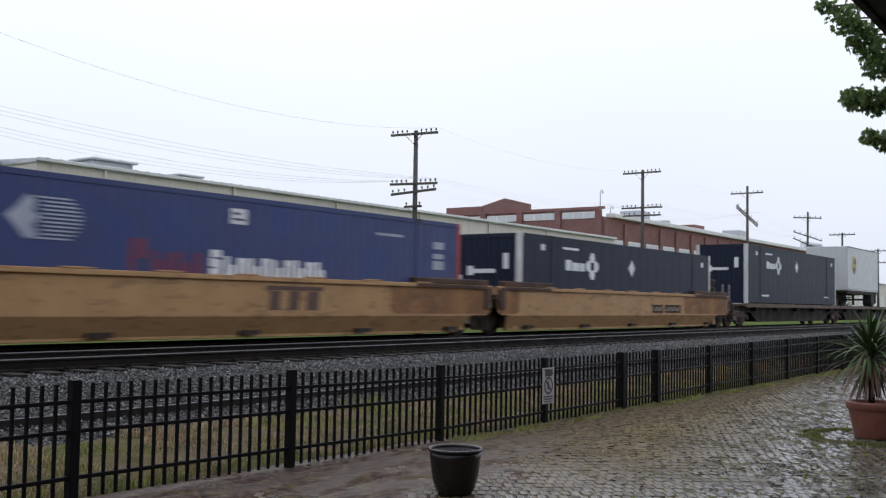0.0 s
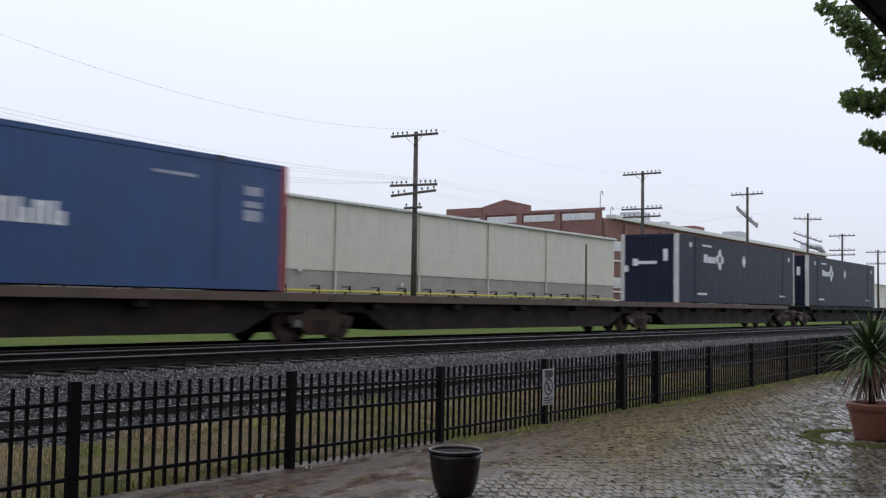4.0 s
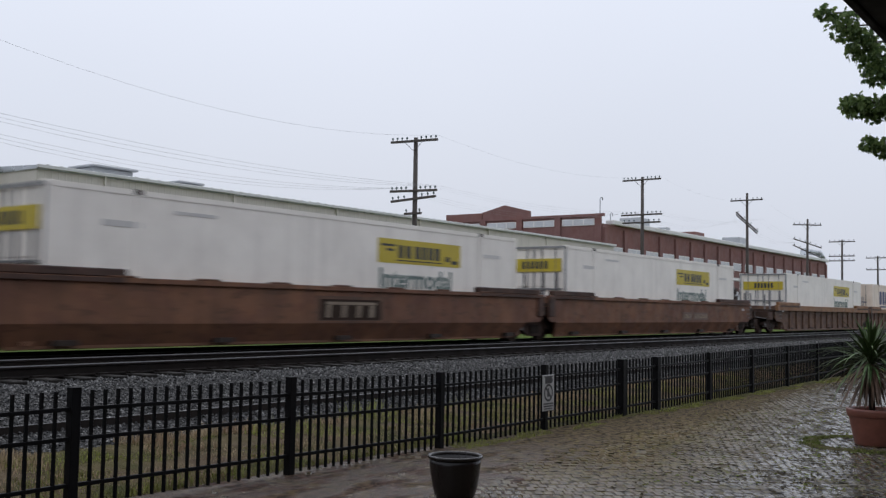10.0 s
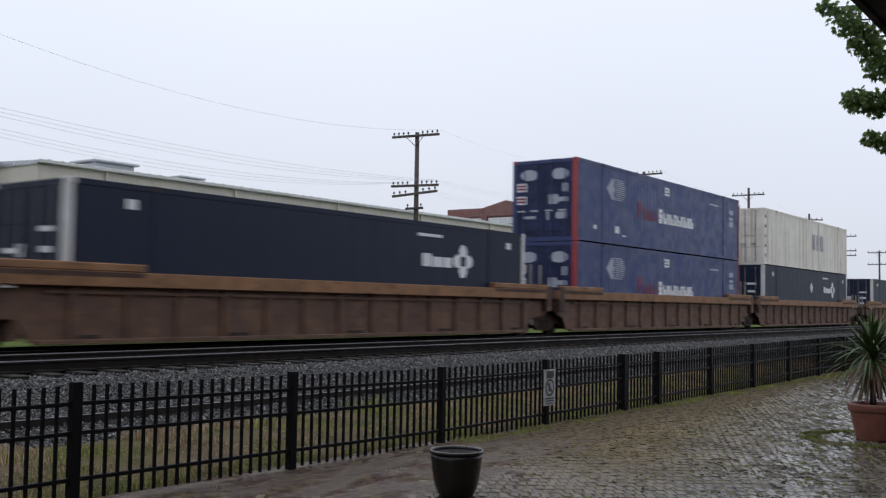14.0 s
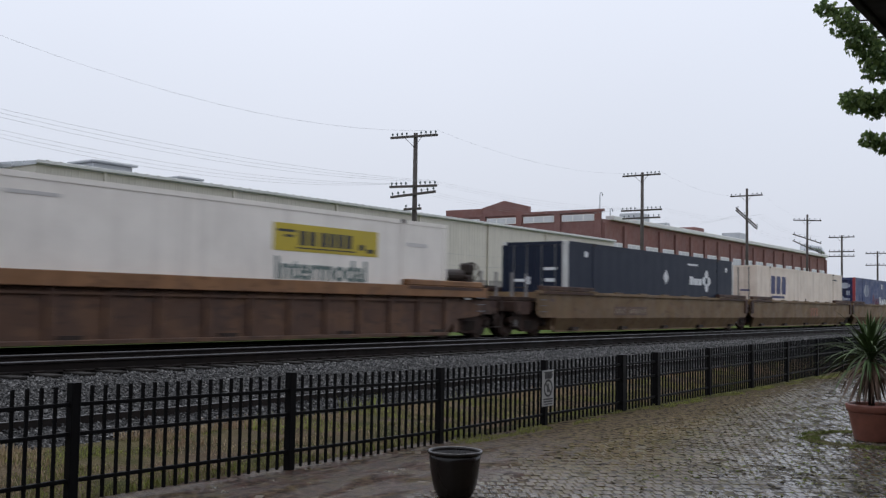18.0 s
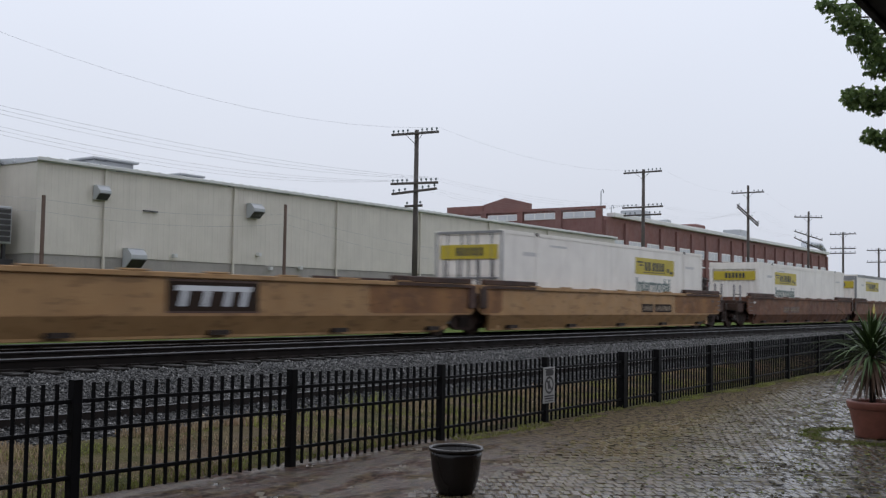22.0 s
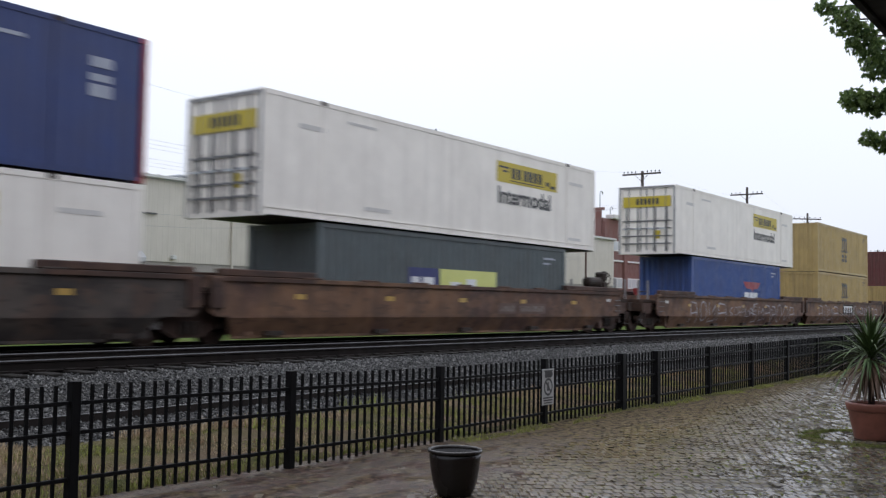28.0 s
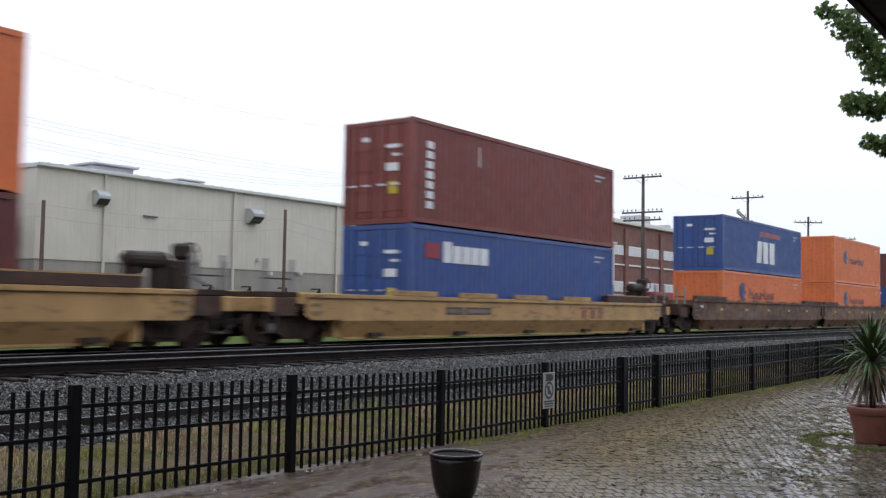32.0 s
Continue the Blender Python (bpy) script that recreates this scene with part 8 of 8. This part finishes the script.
def maple():
    root = tagged(new("maple_tree"), "maple branches with small dark green leaves hanging under the canopy edge", "tree")
    bm = bmesh.new()
    foot = Vector((9.6, 0.4, -0.05))
    joints = [foot, Vector((9.58, 0.42, 1.2)), Vector((9.55, 0.5, 2.6)), Vector((9.6, 0.6, 4.2)), Vector((9.5, 0.7, 6.0))]
    for (a, b), (ra, rb) in zip(zip(joints, joints[1:]), ((0.16, 0.13), (0.13, 0.11), (0.11, 0.08), (0.08, 0.03))):
        tube(bm, a, b, ra, rb, 12)
    part("trunk", bm, "bark", root, smooth=True)
    rnd = random.Random(17)
    # leaf clusters: place, spread, leaf count
    clusters = [((8.36, 2.20, 4.20), (0.07, 0.06, 0.05), 26), ((8.40, 2.06, 4.08), (0.12, 0.10, 0.09), 70), ((8.50, 1.97, 3.95), (0.12, 0.11, 0.11), 80), ((8.62, 1.88, 3.85), (0.15, 0.10, 0.12), 70),
                ((8.58, 1.86, 3.70), (0.12, 0.08, 0.07), 46), ((8.68, 1.80, 3.66), (0.10, 0.06, 0.05), 26), ((8.57, 2.02, 3.46), (0.10, 0.10, 0.07), 64), ((8.66, 1.90, 3.42), (0.10, 0.08, 0.08), 64), ((8.74, 1.80, 3.43), (0.1, 0.08, 0.08), 50),
                ((8.68, 1.92, 3.13), (0.06, 0.07, 0.05), 34), ((8.74, 1.84, 3.08), (0.06, 0.05, 0.05), 24), ((8.9, 1.4, 3.6), (0.4, 0.3, 0.5), 180), ((9.3, 0.9, 4.6), (0.7, 0.6, 0.6), 260), ((9.2, 0.9, 5.6), (0.7, 0.6, 0.5), 220)]
    limbs = bmesh.new()
    for c, sp, n in clusters:
        c = Vector(c)
        z = min(max(c.z - 0.5, 2.2), 5.5)
        root_at = Vector((9.57, 0.55, z + 0.25))
        midp = root_at.lerp(c, 0.55) + Vector((0, 0, 0.18))
        tube(limbs, root_at, midp, 0.035, 0.018, 6)
        tube(limbs, midp, c, 0.018, 0.005, 6)
        for _ in range(5):
            e = c + Vector((rnd.gauss(0, sp[0]), rnd.gauss(0, sp[1]), rnd.gauss(0, sp[2]))) * 0.45
            tube(limbs, c, e, 0.005, 0.002, 4)
    part("branch_work", limbs, "bark", root)
    bm = bmesh.new()
    for c, sp, n in clusters:
        c = Vector(c)
        for _ in range(int(n * 3.4)):
            d = Vector((rnd.gauss(0, 1), rnd.gauss(0, 1), rnd.gauss(0, 1))).normalized() * rnd.uniform(0.1, 1.0) ** 0.5
            p = c + Vector((d.x * sp[0], d.y * sp[1], d.z * sp[2])) * (1.40 + 0.55 * noise.noise(d * 3.0 + c * 5.0))
            q = Euler((rnd.gauss(-1.15, 0.45), rnd.gauss(0, 0.45), rnd.uniform(0, 6.3))).to_matrix()
            leaf_mesh(bm, p, q, rnd.uniform(0.028, 0.052))
    tagged(part("foliage", bm, "leaf", root), kind="stuff")


def canopy():
    """The station canopy over the camera: a dark soffit whose corner shows."""
    root = tagged(new("station_canopy"), "dark boarded station canopy overhead", "canopy", kind="structure")
    # only the corner shows; the unseen run to x = -30 is added shade
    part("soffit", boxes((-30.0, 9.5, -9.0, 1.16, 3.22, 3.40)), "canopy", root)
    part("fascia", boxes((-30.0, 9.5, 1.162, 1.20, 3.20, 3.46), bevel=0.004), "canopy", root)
    for x in (-6.0, -1.5):
        part("canopy_post", boxes((x - 0.08, x + 0.08, -0.58, -0.42, -0.012, 3.22), bevel=0.01), "canopy", root)


def station():
    """Plain unseen building added behind the camera; it closes the place and cuts sky light."""
    root = tagged(new("station_building"), "unseen brick block added behind the paving to cut sky light", "building", kind="structure")
    part("light_cutting_wall", boxes((-45, 26, -9.4, -9.02, -0.08, 8.5)), "brickwall", root)
    part("light_cutting_roof", boxes((-45.5, 26.5, -18, -8.4, 8.5, 8.9)), "canopy", root)


station()
black_pot()
palm()
moss_ring()
leaf_litter()
maple()
canopy()


# ---- what moves ----
def motions():
    """The whole train runs by at an even speed."""
    for ob, s, y, z in MOVERS:
        walk(ob, [(t, pose(s - SPEED * t, y, z)) for t in (0.0, 16.0, 32.0)])


motions()
